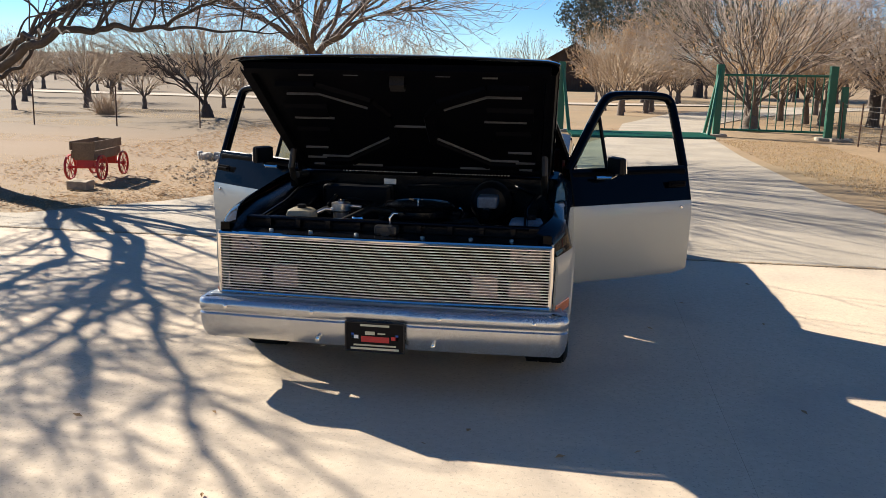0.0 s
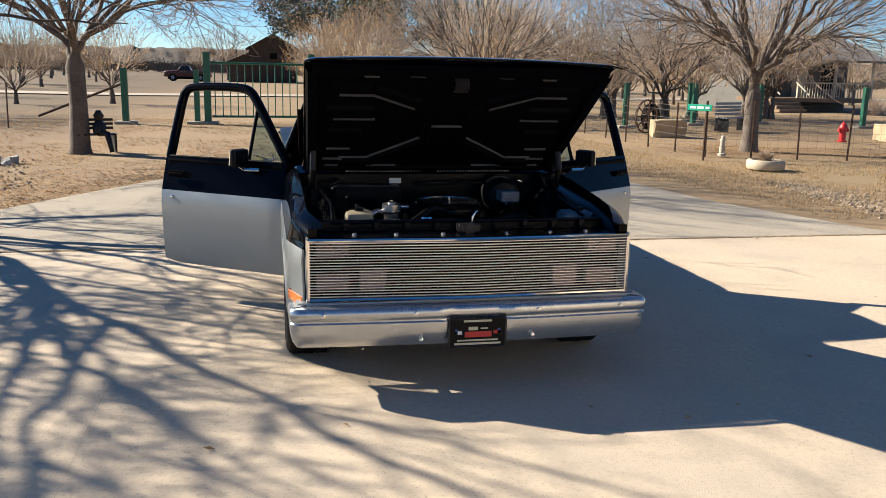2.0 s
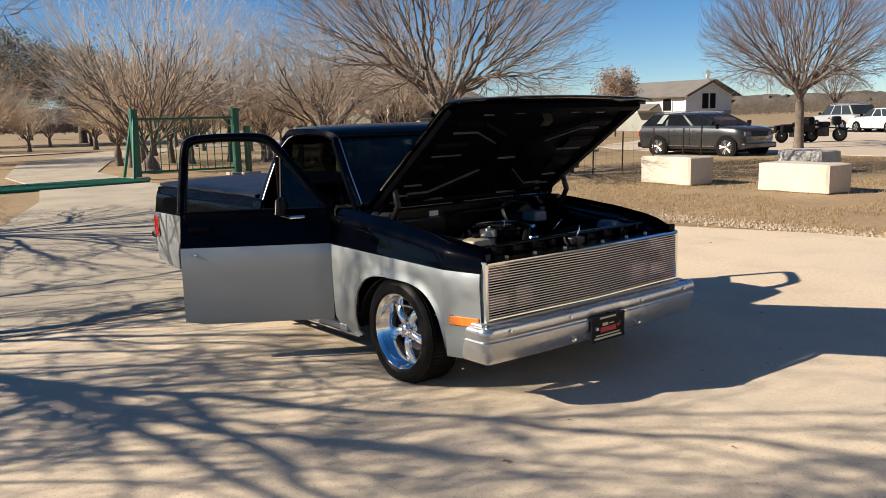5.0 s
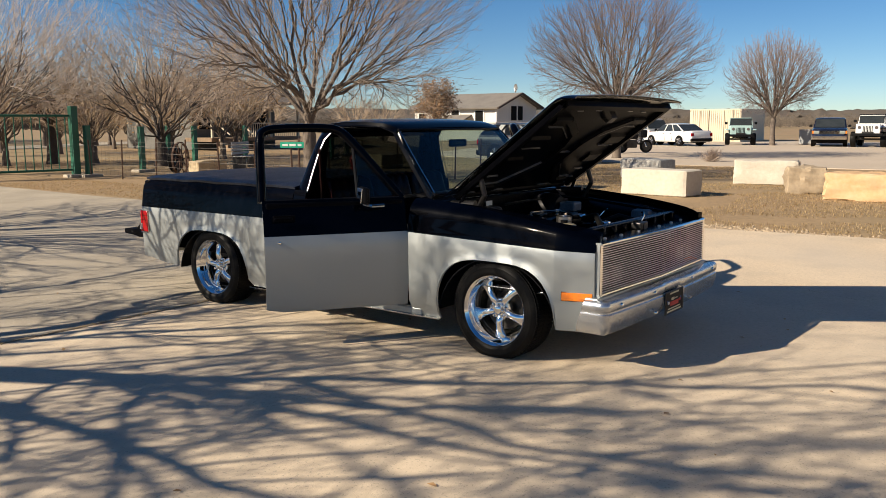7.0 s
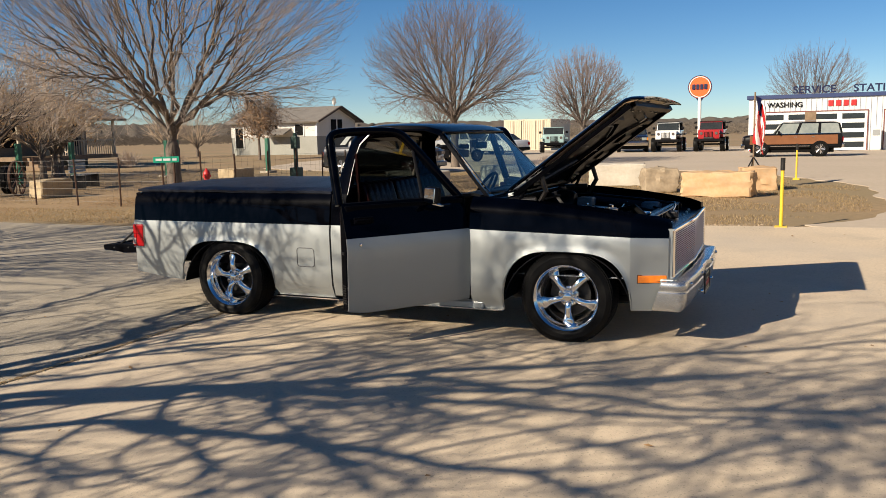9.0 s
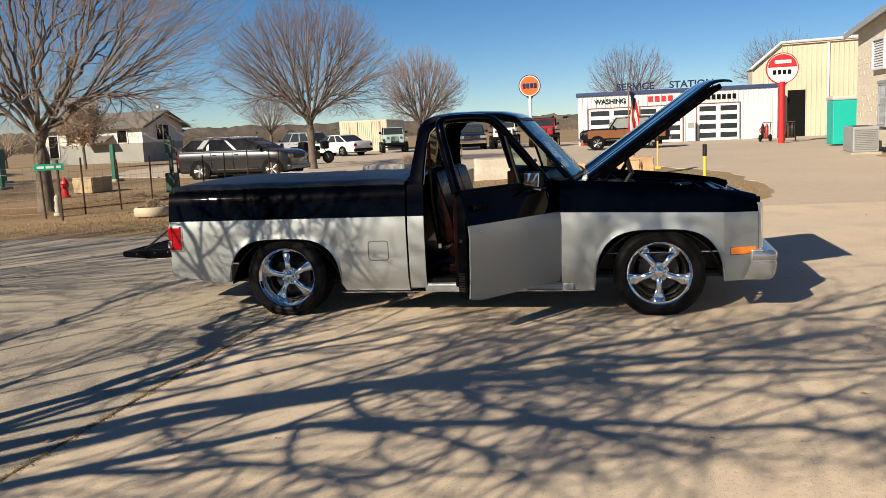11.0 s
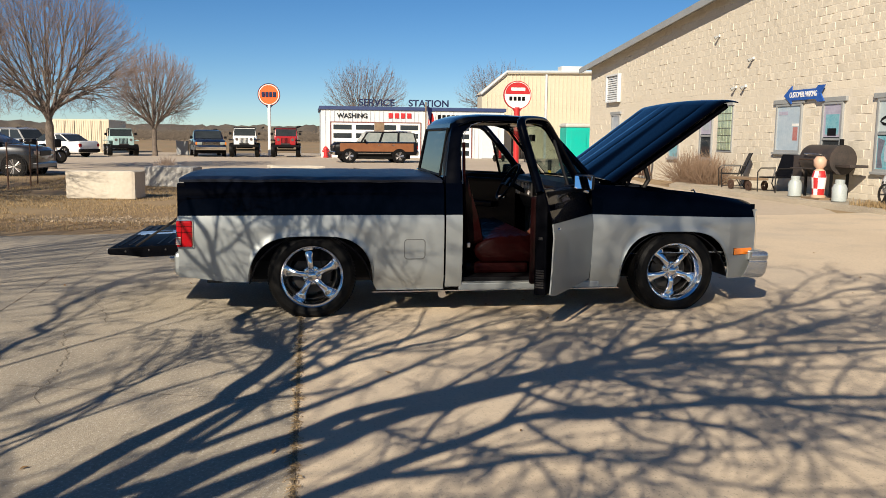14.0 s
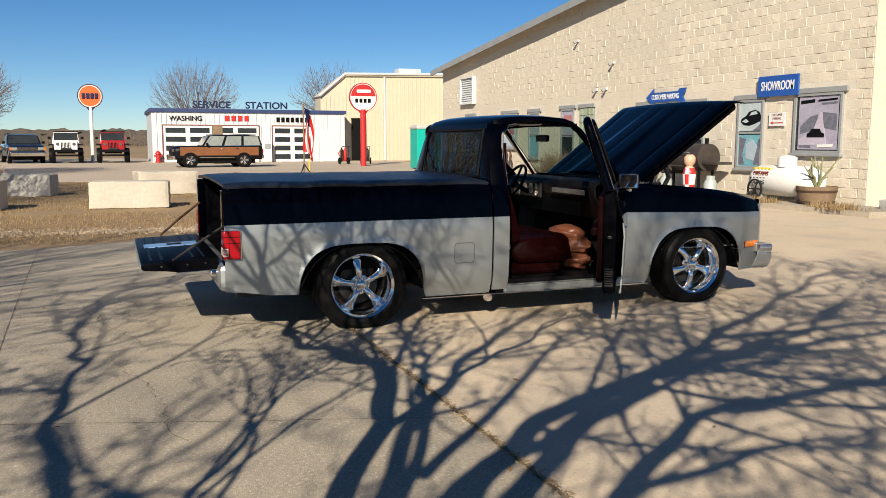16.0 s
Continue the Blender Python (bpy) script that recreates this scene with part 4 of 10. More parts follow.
DROP = Matrix.Translation((0, 3.965, 0.53)) @ Matrix.Rotation(radians(-2.5), 4, "X")


def gate_part(name, x0, x1, y0, y1, z0, z1, bevel, m, parent, label=""):
    return part(name, box(bmesh.new(), x0, x1, y0, y1, z0, z1, bevel, m=DROP), m if isinstance(m, list) else M[m], parent, label)


# a pressed panel: thin towards its top edge, deeper along the hinge, where the outer skin swells
bm = bmesh.new()
side = [(0.0, 0.03), (0.0, -0.045), (0.03, -0.055), (0.27, -0.052), (0.35, -0.036), (0.495, -0.022), (0.51, -0.01), (0.51, 0.018), (0.5, 0.028)]
prism(bm, side, "x", -0.82, 0.82)
bmesh.ops.bevel(bm, geom=bm.edges[:], offset=0.005, segments=2, profile=0.5, affect="EDGES")
bmesh.ops.transform(bm, matrix=DROP, verts=bm.verts)
gate = part("tailgate", bm, M["engine_black"], truck, "black tailgate folded down", smooth=35)
for y in (0.075, 0.15, 0.36, 0.43):
    gate_part("tailgate_bead", -0.74, 0.74, y, y + 0.02, 0.024, 0.034, 0.004, "engine_black", gate)
gate_part("tailgate_strip", 0.04, 0.25, 0.06, 0.46, 0.027, 0.0355, 0.002, "strip_blue", gate, "pale blue strip across the inside")
gate_part("tailgate_latch", 0.1, 0.17, 0.18, 0.29, 0.033, 0.041, 0.003, "trim_black", gate)
gate_part("tailgate_edge", -0.79, 0.79, 0.509, 0.518, -0.014, 0.02, 0.003, "silver_paint", gate, "silver top edge")
gate_part("tailgate_lip", -0.8265, -0.815, 0.01, 0.29, -0.058, -0.05, 0.002, "chrome", gate, "thin bright lower lip")
gate_part("tailgate_skin", -0.81, 0.81, 0.03, 0.27, -0.061, -0.05, 0.003, "silver_paint", gate, "silver outer skin")
for y in (0.09, 0.21, 0.38):
    part("edge_bolt", spin(bmesh.new(), [(-0.8235, 0.004), (-0.8225, 0.007), (-0.815, 0.008)], "x", 10, (0, 3.965 + y, 0.527 - 0.043 * y)), M["dark_metal"], gate)
part("tailgate_strut", tube(bmesh.new(), [(0.835, 3.93, 0.83), (0.815, 4.1, 0.7), (0.805, 4.27, 0.555)], 0.012, 6), M["rust"], truck, "rusty folding tailgate strut")
part("tailgate_strut", tube(bmesh.new(), [(-0.83, 3.945, 0.765), (-0.815, 4.1, 0.665), (-0.805, 4.27, 0.55)], 0.009, 6), M["dark_metal"], truck, "dark folding tailgate strut")
part("roll_pan", box(bmesh.new(), -0.94, 0.94, 3.87, 3.98, 0.33, 0.52, 0.04), M["silver_paint"], truck, "silver rear pan")
part("rear_bumper", box(bmesh.new(), -0.84, 0.84, 3.975, 4.03, 0.43, 0.47, 0.012), M["chrome"], truck, "chrome rear bumper bar")
part("exhaust_tip", tube(bmesh.new(), [(-0.62, 1.75, 0.17), (-0.9, 1.95, 0.16)], [0.035, 0.035], 14), M["chrome"], truck)

# chassis in shadow
bm = bmesh.new()
box(bm, -0.45, -0.36, -0.5, 3.8, 0.2, 0.34)
box(bm, 0.36, 0.45, -0.5, 3.8, 0.2, 0.34)
box(bm, -0.78, 0.78, 0.66, 1.9, 0.235, 0.27)
tube(bm, [(-0.7, 2.985, 0.32), (0.7, 2.985, 0.32)], 0.05, 10)
tube(bm, [(-0.7, 0, 0.3), (0.7, 0, 0.3)], 0.04, 8)
spin(bm, [(-0.12, 0.05), (-0.08, 0.13), (0.08, 0.13), (0.12, 0.05)], "x", 16, (0, 2.985, 0.32))
part("chassis", bm, M["dark_metal"], truck)
for cy, hz in ((0.035, 0.63), (2.965, 0.615)):
    for s in (-1, 1):
        rows = []
        for a in np.linspace(9, 171, 20):
            y, z = cy + 0.475 * math.cos(radians(a)), 0.2 + (hz - 0.17) * math.sin(radians(a))
            rows.append([(s * 0.935, y, z), (s * 0.6, y, z)])
        part("wheel_well", thicken(loft(bmesh.new(), rows), 0.008), M["trim_black"], truck)
        part("well_wall", boxed(min(s * 0.6, s * 0.59), max(s * 0.6, s * 0.59), cy - 0.47, cy + 0.47, 0.25, hz), M["trim_black"], truck)


# wheels
def wheel(side, y, rear=False):
    """Deep polished dish, five flared spokes with full round backs, open lug nuts and a tyre pressed flat where it stands."""
    c, up = (0, 0, 0), 0.316
    w = part("wheel", spin(bmesh.new(), [(-0.02, 0.225), (0.075, 0.225), (0.10, 0.235), (0.112, 0.242), (0.118, 0.242), (0.12, 0.238), (0.117, 0.233), (0.106, 0.228), (0.101, 0.221), (0.094, 0.218), (0.06, 0.206), (0.056, 0.202), (0.036, 0.198), (0.028, 0.193), (0.0, 0.19), (-0.1, 0.19), (-0.1, 0.218)], "x", 64, c, close=True), M["polished"], truck, "polished five-spoke alloy wheel", smooth=35)
    R = 0.334
    tyre = spin(bmesh.new(), [(-0.115, 0.232), (-0.125, 0.26), (-0.122, 0.3), (-0.1, R - 0.008), (-0.06, R), (0, R + 0.002), (0.06, R), (0.098, R - 0.006), (0.114, 0.316), (0.124, 0.298), (0.127, 0.292), (0.126, 0.286), (0.131, 0.268), (0.128, 0.25), (0.124, 0.246), (0.121, 0.238), (0.112, 0.232)], "x", 72, c, close=True)
    tread = bmesh.new()
    for k in range(80):
        a = 2 * math.pi * k / 80
        for x0, x1, sh in ((-0.1, -0.04, 0.0), (-0.028, 0.028, 0.5), (0.04, 0.094, 0.0), (0.097, 0.108, 0.3)):
            lift = 0.0 if x1 < 0.1 else -0.009
            box(tread, x0, x1, -0.009, 0.009, R - 0.004 + lift, R + 0.003 + lift, m=Matrix.Rotation(a + sh * 0.078, 4, "X"))
    for bm in (tyre, tread):
        for v in bm.verts:
            low = max(0.0, (-v.co.z - 0.22) / 0.1)
            v.co.x *= 1 + 0.07 * low * low
            v.co.z = max(v.co.z, 0.003 - up)
    part("tyre", tyre, M["rubber"], w, "black low-profile tyre", smooth=35)
    part("tread", tread, M["rubber"], w)
    part("brake_disc", spin(bmesh.new(), [(-0.05, 0.02), (-0.05, 0.15), (-0.03, 0.15), (-0.03, 0.02)], "x", 32, c, close=True), M["dark_metal"], w)
    part("caliper", box(bmesh.new(), -0.075, -0.01, -0.06, 0.06, 0.1, 0.165, 0.012, m=Matrix.Rotation(radians(-60 if rear else 40), 4, "X")), M["dark_metal"], w)
    part("barrel", spin(bmesh.new(), [(-0.09, 0.189), (0.0, 0.193), (0.0, 0.187), (-0.09, 0.175)], "x", 40, c, close=True), M["dark_metal"], w)
    for k in range(5):
        a = 2 * math.pi * k / 5 + (0.14 if rear else 0.62)
        rows = []
        for r, hw, x, th in ((0.04, 0.03, 0.05, 0.03), (0.062, 0.029, 0.062, 0.032), (0.085, 0.0275, 0.068, 0.034), (0.11, 0.028, 0.067, 0.034), (0.14, 0.031, 0.06, 0.032), (0.162, 0.036, 0.051, 0.028), (0.18, 0.043, 0.043, 0.022), (0.196, 0.05, 0.037, 0.014)):
            rows.append([(x - th * (1 - math.sin(math.pi * j / 10)), -hw * math.cos(math.pi * j / 10), r) for j in range(11)])
        bm = loft(bmesh.new(), rows, True, ends=True)
        bmesh.ops.transform(bm, matrix=Matrix.Rotation(a, 4, "X"), verts=bm.verts)
        part("spoke", bm, M["polished"], w, smooth=50)
    part("hub", spin(bmesh.new(), [(0.0, 0.078), (0.028, 0.078), (0.036, 0.073), (0.04, 0.06), (0.046, 0.036), (0.066, 0.033), (0.074, 0.03), (0.079, 0.022), (0.081, 0.004)], "x", 32, c), M["chrome"], w, smooth=30)
    for k in range(5):
        a = 2 * math.pi * (k + 0.5) / 5 + math.pi / 2 + (0.14 if rear else 0.62)
        at = (0, 0.054 * math.cos(a), 0.054 * math.sin(a))
        part("lug_nut", spin(bmesh.new(), [(0.036, 0.0165), (0.043, 0.0165), (0.044, 0.0105), (0.066, 0.0105), (0.071, 0.006)], "x", 6, at), M["chrome"], w)
    w.matrix_basis = pose(side * (0.838 if not rear else 0.822), y, up, 0, 0, 0 if side > 0 else 180)
    return w


for s in (-1, 1):
    wheel(s, 0.03)
    wheel(s, 2.962, True)

# front bumper
rows = []
WAY = [(x, -0.835 + 0.036 * x * x, 0.0, 0.0) for x in np.linspace(0, 0.91, 27)] + [(0.91 + 0.062 * math.sin(t), -0.743 - 0.062 * math.cos(t), t, 0.0) for t in np.linspace(0.2, math.pi / 2, 9)] + [(0.972, -0.743, math.pi / 2, f) for f in np.linspace(0.1, 1, 8)]
for x, y, turn, back in [(-x, y, -t, f) for x, y, t, f in WAY[:0:-1]] + WAY:
    dip = 0.014 if abs(x) < 0.165 else 0.0
    # the ends run straight back and lean forward at the top
    rows.append([(x - math.sin(turn) * o, y + math.cos(turn) * (o + dip) + back * (0.1 + 0.08 * (0.48 - z) / 0.234), z) for o, z in
                 ((0.09, 0.468), (0.035, 0.474), (0.014, 0.47), (0.003, 0.458), (0.0, 0.44), (0.003, 0.415), (0.011, 0.406), (0.011, 0.398), (0.005, 0.39), (0.007, 0.345), (0.018, 0.295), (0.04, 0.262), (0.08, 0.25))])
bm = loft(bmesh.new(), rows)
thicken(bm, 0.006)
bumper = part("front_bumper", bm, M["bumper_paint"], truck, "silver painted front bumper", smooth=35)
for x, z in ((-0.8, 0.44), (-0.33, 0.44), (0.33, 0.44), (0.8, 0.44), (-0.3, 0.30), (0.3, 0.30)):
    part("bumper_bolt", spin(bmesh.new(), [(-0.845 + 0.03 * (x / 0.98) ** 2, 0.004), (-0.843 + 0.03 * (x / 0.98) ** 2, 0.011), (-0.825 + 0.035 * (x / 0.98) ** 2, 0.014)], "y", 14, (x, 0.0, z)), M["chrome"], bumper)
plate = part("licence_plate", box(bmesh.new(), -0.152, 0.152, -0.832, -0.826, 0.252, 0.404, 0.002), M["trim_black"], bumper, "black dealer plate with red and pale markings")
M["pale_print"] = mat("pale_print", (0.6, 0.57, 0.4), 0.5, spots=(0.5, 0.47, 0.33), scale=20, fine=200)
for nm, x0, x1, z0, z1, m in (("print_bar", -0.075, 0.075, 0.384, 0.395, "pale_print"), ("print_bar", -0.11, 0.11, 0.281, 0.289, "pale_print"), ("print_bar", -0.125, 0.125, 0.261, 0.272, "pale_print"),
                              ("print_mark", -0.07, 0.075, 0.302, 0.332, "red_paint"), ("print_mark", -0.05, 0.0, 0.34, 0.358, "pale_print"), ("print_mark", 0.015, 0.055, 0.345, 0.352, "pale_print"),
                              ("print_flag", -0.122, -0.085, 0.318, 0.336, "white_paint"), ("print_flag", 0.085, 0.122, 0.318, 0.336, "red_paint"), ("print_flag", -0.122, -0.108, 0.318, 0.346, "sign_blue"), ("print_flag", 0.108, 0.122, 0.318, 0.346, "sign_blue")):
    part(nm, boxed(x0, x1, -0.8345, -0.8325, z0, z1), M[m], plate)
bm = bmesh.new()
for a, b in (((-0.152, 0.252), (0.152, 0.252)), ((0.152, 0.252), (0.152, 0.404)), ((0.152, 0.404), (-0.152, 0.404)), ((-0.152, 0.404), (-0.152, 0.252))):
    tube(bm, [(a[0], -0.832, a[1]), (b[0], -0.832, b[1])], 0.005, 6)
part("plate_frame", bm, M["dark_metal"], plate)


# grille
def vee(x):
    return -0.735 + 0.035 * abs(x) / 0.875


bm = bmesh.new()
for z, r in ((0.492, 0.010), (0.806, 0.012)):
    tube(bm, [(x, vee(x), z) for x in (-0.868, -0.4, 0, 0.4, 0.868)], r, 8)
for x in (-0.868, 0.868):
    tube(bm, [(x, vee(x), 0.49), (x, vee(x), 0.808)], 0.011, 8)
grille = part("grille", bm, M["chrome"], truck, "bright horizontal billet grille", smooth=40)
for i in range(20):
    z = 0.5095 + i * 0.01478
    bm = bmesh.new()
    loft(bm, [[(x, vee(x) - 0.004, z - 0.0019), (x, vee(x) - 0.0042, z + 0.0015), (x, vee(x) - 0.0036, z + 0.002), (x, vee(x) + 0.005, z + 0.0017), (x, vee(x) + 0.005, z - 0.0017)] for x in (-0.862, 0, 0.862)], True, ends=True)
    part("grille_bar", bm, M["billet"], grille)
part("grille_backing", boxed(-0.88, 0.88, -0.56, -0.55, 0.42, 0.80), M["grille_dark"], grille)
for s in (-1, 1):
    for nm, a, b, z0, z1 in (("headlamp", 0.655, 0.825, 0.70, 0.79), ("headlamp", 0.655, 0.825, 0.525, 0.615), ("turn_lamp", 0.46, 0.60, 0.515, 0.64)):
        part(nm, box(bmesh.new(), min(s * a, s * b), max(s * a, s * b), -0.655, -0.60, z0, z1, 0.008), M["lamp_glass"], grille, "rectangular lamp behind the bars")
# valance between grille and bumper, grille shell sides
part("lower_valance", box(bmesh.new(), -0.93, 0.93, -0.72, -0.62, 0.40, 0.482, 0.012), M["silver_paint"], truck)
for s in (-1, 1):
    bm = bmesh.new()
    loft(bm, [[(s * 0.866, -0.70, z), (s * 0.876, -0.702, z), (s * (low_x(min(z, 0.79)) - 0.005 - nose_in(-0.665)), -0.665, z)] for z in (0.42, 0.55, 0.7, 0.80, 0.82)])
    thicken(bm, 0.01)
    part("grille_shell", bm, TWO[0], truck, smooth=40)
    bm = bmesh.new()
    loft(bm, [[(s * 0.82, -0.68, z0), (s * 0.865, -0.69, z0), (s * (0.945 - (z0 - 0.76) * 0.3 - nose_in(-0.66)), -0.66, z0)] for z0 in (0.79, 0.83, 0.862)])
    thicken(bm, 0.01)
    part("nose_cap", bm, TWO[1], truck, smooth=40)

# engine bay
part("upper_support", box(bmesh.new(), -0.86, 0.86, -0.69, -0.52, 0.79, 0.81, 0.006), M["bay_black"], truck)
part("core_support", box(bmesh.new(), -0.8, 0.8, -0.50, -0.46, 0.45, 0.87, 0.008), M["bay_black"], truck)
for x in np.linspace(-0.66, 0.66, 9):
    part("support_bracket", box(bmesh.new(), x - 0.016, x + 0.016, -0.54, -0.5, 0.815, 0.868, 0.006), M["bay_black"], truck)
part("support_rail", tube(bmesh.new(), [(-0.74, -0.51, 0.862), (0, -0.54, 0.868), (0.74, -0.51, 0.862)], 0.011, 8), M["bay_black"], truck)
latch = part("hood_latch", box(bmesh.new(), -0.06, 0.06, -0.6, -0.52, 0.81, 0.86, 0.01), M["dark_metal"], truck)
part("latch_plate", spin(bmesh.new(), [(-0.605, 0.028), (-0.595, 0.028)], "y", 16, (0, 0, 0.83)), M["dark_metal"], latch)
part("radiator", box(bmesh.new(), -0.5, 0.5, -0.44, -0.37, 0.4, 0.84, 0.01), M["bay_black"], truck)
part("fan_shroud", box(bmesh.new(), -0.4, 0.4, -0.37, -0.28, 0.4, 0.8, 0.02), M["trim_black"], truck)
part("firewall", box(bmesh.new(), -0.84, 0.84, 0.56, 0.60, 0.3, 1.0, 0.01), M["bay_black"], truck)
part("bay_floor", boxed(-0.6, 0.6, -0.5, 0.58, 0.28, 0.3), M["dark"], truck)
for s in (-1, 1):
    part("inner_fender", box(bmesh.new(), min(s * 0.62, s * 0.64), max(s * 0.62, s * 0.64), -0.5, 0.58, 0.3, 0.78, 0.004), M["bay_black"], truck)
    rows = [[(s * x, y, float(np.interp(y, (-0.67, -0.2, 0.7), (0.84, 0.925, 0.985))) + dz) for x, dz in ((0.63, -0.17), (0.7, -0.1), (0.8, -0.035), (0.87, -0.012))] for y in np.linspace(-0.66, 0.6, 12)]
    part("fender_apron", thicken(loft(bmesh.new(), rows), 0.006), M["bay_black"], truck, smooth=40)
part("engine_block", box(bmesh.new(), -0.28, 0.28, -0.22, 0.5, 0.35, 0.72, 0.03), M["bay_black"], truck)
for s in (-1, 1):
    part("valve_cover", box(bmesh.new(), min(s * 0.16, s * 0.32), max(s * 0.16, s * 0.32), -0.15, 0.45, 0.68, 0.79, 0.025), M["bay_black"], truck)
ac = part("air_cleaner", spin(bmesh.new(), [(0.80, 0.12), (0.80, 0.19), (0.815, 0.205), (0.855, 0.205), (0.868, 0.2), (0.876, 0.15), (0.88, 0.02)], "z", 40, (0.04, 0.12, 0)), M["bay_black"], truck, "round black air cleaner", smooth=30)
part("cleaner_rim", spin(bmesh.new(), [(0.85, 0.205), (0.862, 0.222), (0.876, 0.205)], "z", 40, (0.04, 0.12, 0), close=True), M["chrome"], ac)
part("wing_nut", box(bmesh.new(), 0.034, 0.046, 0.112, 0.128, 0.88, 0.9, 0.003), M["chrome"], ac)
part("wing_bar", box(bmesh.new(), 0.012, 0.068, 0.114, 0.126, 0.898, 0.906, 0.003), M["chrome"], ac)
alt = part("alternator", spin(bmesh.new(), [(-0.1, 0.03), (-0.095, 0.05), (-0.03, 0.05), (-0.028, 0.043), (0.03, 0.045), (0.034, 0.055), (0.075, 0.055), (0.085, 0.02)], "z", 24, (-0.36, -0.16, 0.83)), M["brushed"], truck, "cast aluminium alternator", smooth=30)
part("pulley", spin(bmesh.new(), [(0.08, 0.012), (0.085, 0.022), (0.1, 0.022), (0.104, 0.012)], "z", 20, (-0.36, -0.16, 0.83)), M["chrome"], alt)
part("alternator_pipe", tube(bmesh.new(), [(-0.41, -0.17, 0.865), (-0.45, -0.19, 0.87), (-0.49, -0.22, 0.85)], 0.013, 8), M["brushed"], alt, smooth=60)
part("alternator_pipe", tube(bmesh.new(), [(-0.31, -0.14, 0.885), (-0.27, -0.12, 0.88), (-0.24, -0.1, 0.87)], 0.012, 8), M["brushed"], alt, smooth=60)
for k in range(3):
    part("alternator_band", spin(bmesh.new(), [(-0.085 + k * 0.055, 0.0515), (-0.085 + k * 0.055, 0.0545), (-0.077 + k * 0.055, 0.0545), (-0.077 + k * 0.055, 0.0515)], "z", 24, (-0.36, -0.16, 0.83), close=True), M["dark_metal"], alt)
part("compressor", spin(bmesh.new(), [(-0.1, 0.03), (-0.09, 0.06), (0.08, 0.06), (0.1, 0.03)], "x", 20, (-0.30, 0.02, 0.84)), M["bay_black"], truck, smooth=30)
res = part("washer_bottle", box(bmesh.new(), -0.64, -0.48, -0.34, -0.2, 0.74, 0.885, 0.035), M["cream_plastic"], truck, "cream plastic washer bottle", smooth=40)
part("bottle_cap", spin(bmesh.new(), [(0.88, 0.024), (0.905, 0.024)], "z", 16, (-0.56, -0.27, 0)), M["trim_black"], res)
ovf = part("overflow_tank", box(bmesh.new(), 0.62, 0.82, -0.36, -0.2, 0.74, 0.875, 0.03), M["cloudy_plastic"], truck, "pale plastic overflow tank", smooth=40)
part("tank_cap", spin(bmesh.new(), [(0.87, 0.025), (0.895, 0.025)], "z", 16, (0.74, -0.28, 0)), M["trim_black"], ovf)
part("brake_booster", spin(bmesh.new(), [(0.30, 0.03), (0.32, 0.1), (0.36, 0.125), (0.46, 0.13), (0.54, 0.1)], "y", 28, (0.45, 0, 0.86)), M["trim_black"], truck, smooth=30)
mc = part("master_cylinder", box(bmesh.new(), 0.39, 0.51, 0.16, 0.30, 0.855, 0.925, 0.012), M["cloudy_plastic"], truck, "brake master cylinder reservoir")
part("cylinder_body", tube(bmesh.new(), [(0.45, 0.10, 0.83), (0.45, 0.32, 0.83)], 0.03, 12), M["bay_black"], mc)
part("bay_label", box(bmesh.new(), -0.27, -0.19, 0.552, 0.558, 0.93, 0.965, 0.001), M["white_paint"], truck, "pale service sticker")
for pts, r in (([(-0.3, -0.42, 0.83), (-0.15, -0.3, 0.9), (-0.05, -0.15, 0.86)], 0.022), ([(0.5, -0.42, 0.78), (0.42, -0.2, 0.84), (0.2, -0.1, 0.78)], 0.022), ([(-0.5, 0.42, 0.84), (-0.4, 0.3, 0.86), (-0.2, 0.2, 0.83)], 0.012),
               ([(0.6, 0.5, 0.92), (0.3, 0.42, 0.95), (-0.1, 0.5, 0.93)], 0.01), ([(-0.45, -0.1, 0.84), (-0.52, 0.1, 0.84), (-0.56, 0.42, 0.86)], 0.013), ([(0.68, -0.25, 0.84), (0.55, -0.4, 0.82), (0.45, -0.44, 0.84)], 0.01)):
    part("hose", tube(bmesh.new(), pts, r, 8), M["rubber"], truck, smooth=60)
part("latch_hook", tube(bmesh.new(), [(0.02, -0.56, 0.85), (0.02, -0.58, 0.9), (0.035, -0.57, 0.925), (0.05, -0.55, 0.92)], 0.007, 8), M["chrome"], latch, "chrome safety hook", smooth=60)
part("radiator_cap", spin(bmesh.new(), [(0.845, 0.03), (0.86, 0.034), (0.87, 0.03), (0.873, 0.01)], "z", 18, (-0.2, -0.4, 0)), M["chrome"], truck)
part("dip_stick", tube(bmesh.new(), [(0.3, -0.05, 0.78), (0.34, -0.12, 0.88), (0.33, -0.15, 0.9)], 0.005, 6), M["chrome"], truck)
for x, y, z in ((-0.62, -0.6, 0.815), (-0.4, -0.61, 0.815), (-0.15, -0.62, 0.815), (0.2, -0.62, 0.815), (0.45, -0.61, 0.815), (0.66, -0.6, 0.815)):
    part("support_bolt", spin(bmesh.new(), [(z - 0.006, 0.012), (z + 0.003, 0.012), (z + 0.006, 0.007)], "z", 6, (x, y, 0)), M["brushed"], truck)
for s in (-1, 1):
    part("wiring_loom", tube(bmesh.new(), [(s * 0.72, -0.45, 0.86), (s * 0.7, -0.1, 0.9), (s * 0.74, 0.25, 0.93), (s * 0.6, 0.5, 0.95)], 0.012, 8), M["bay_black"], truck, smooth=60)
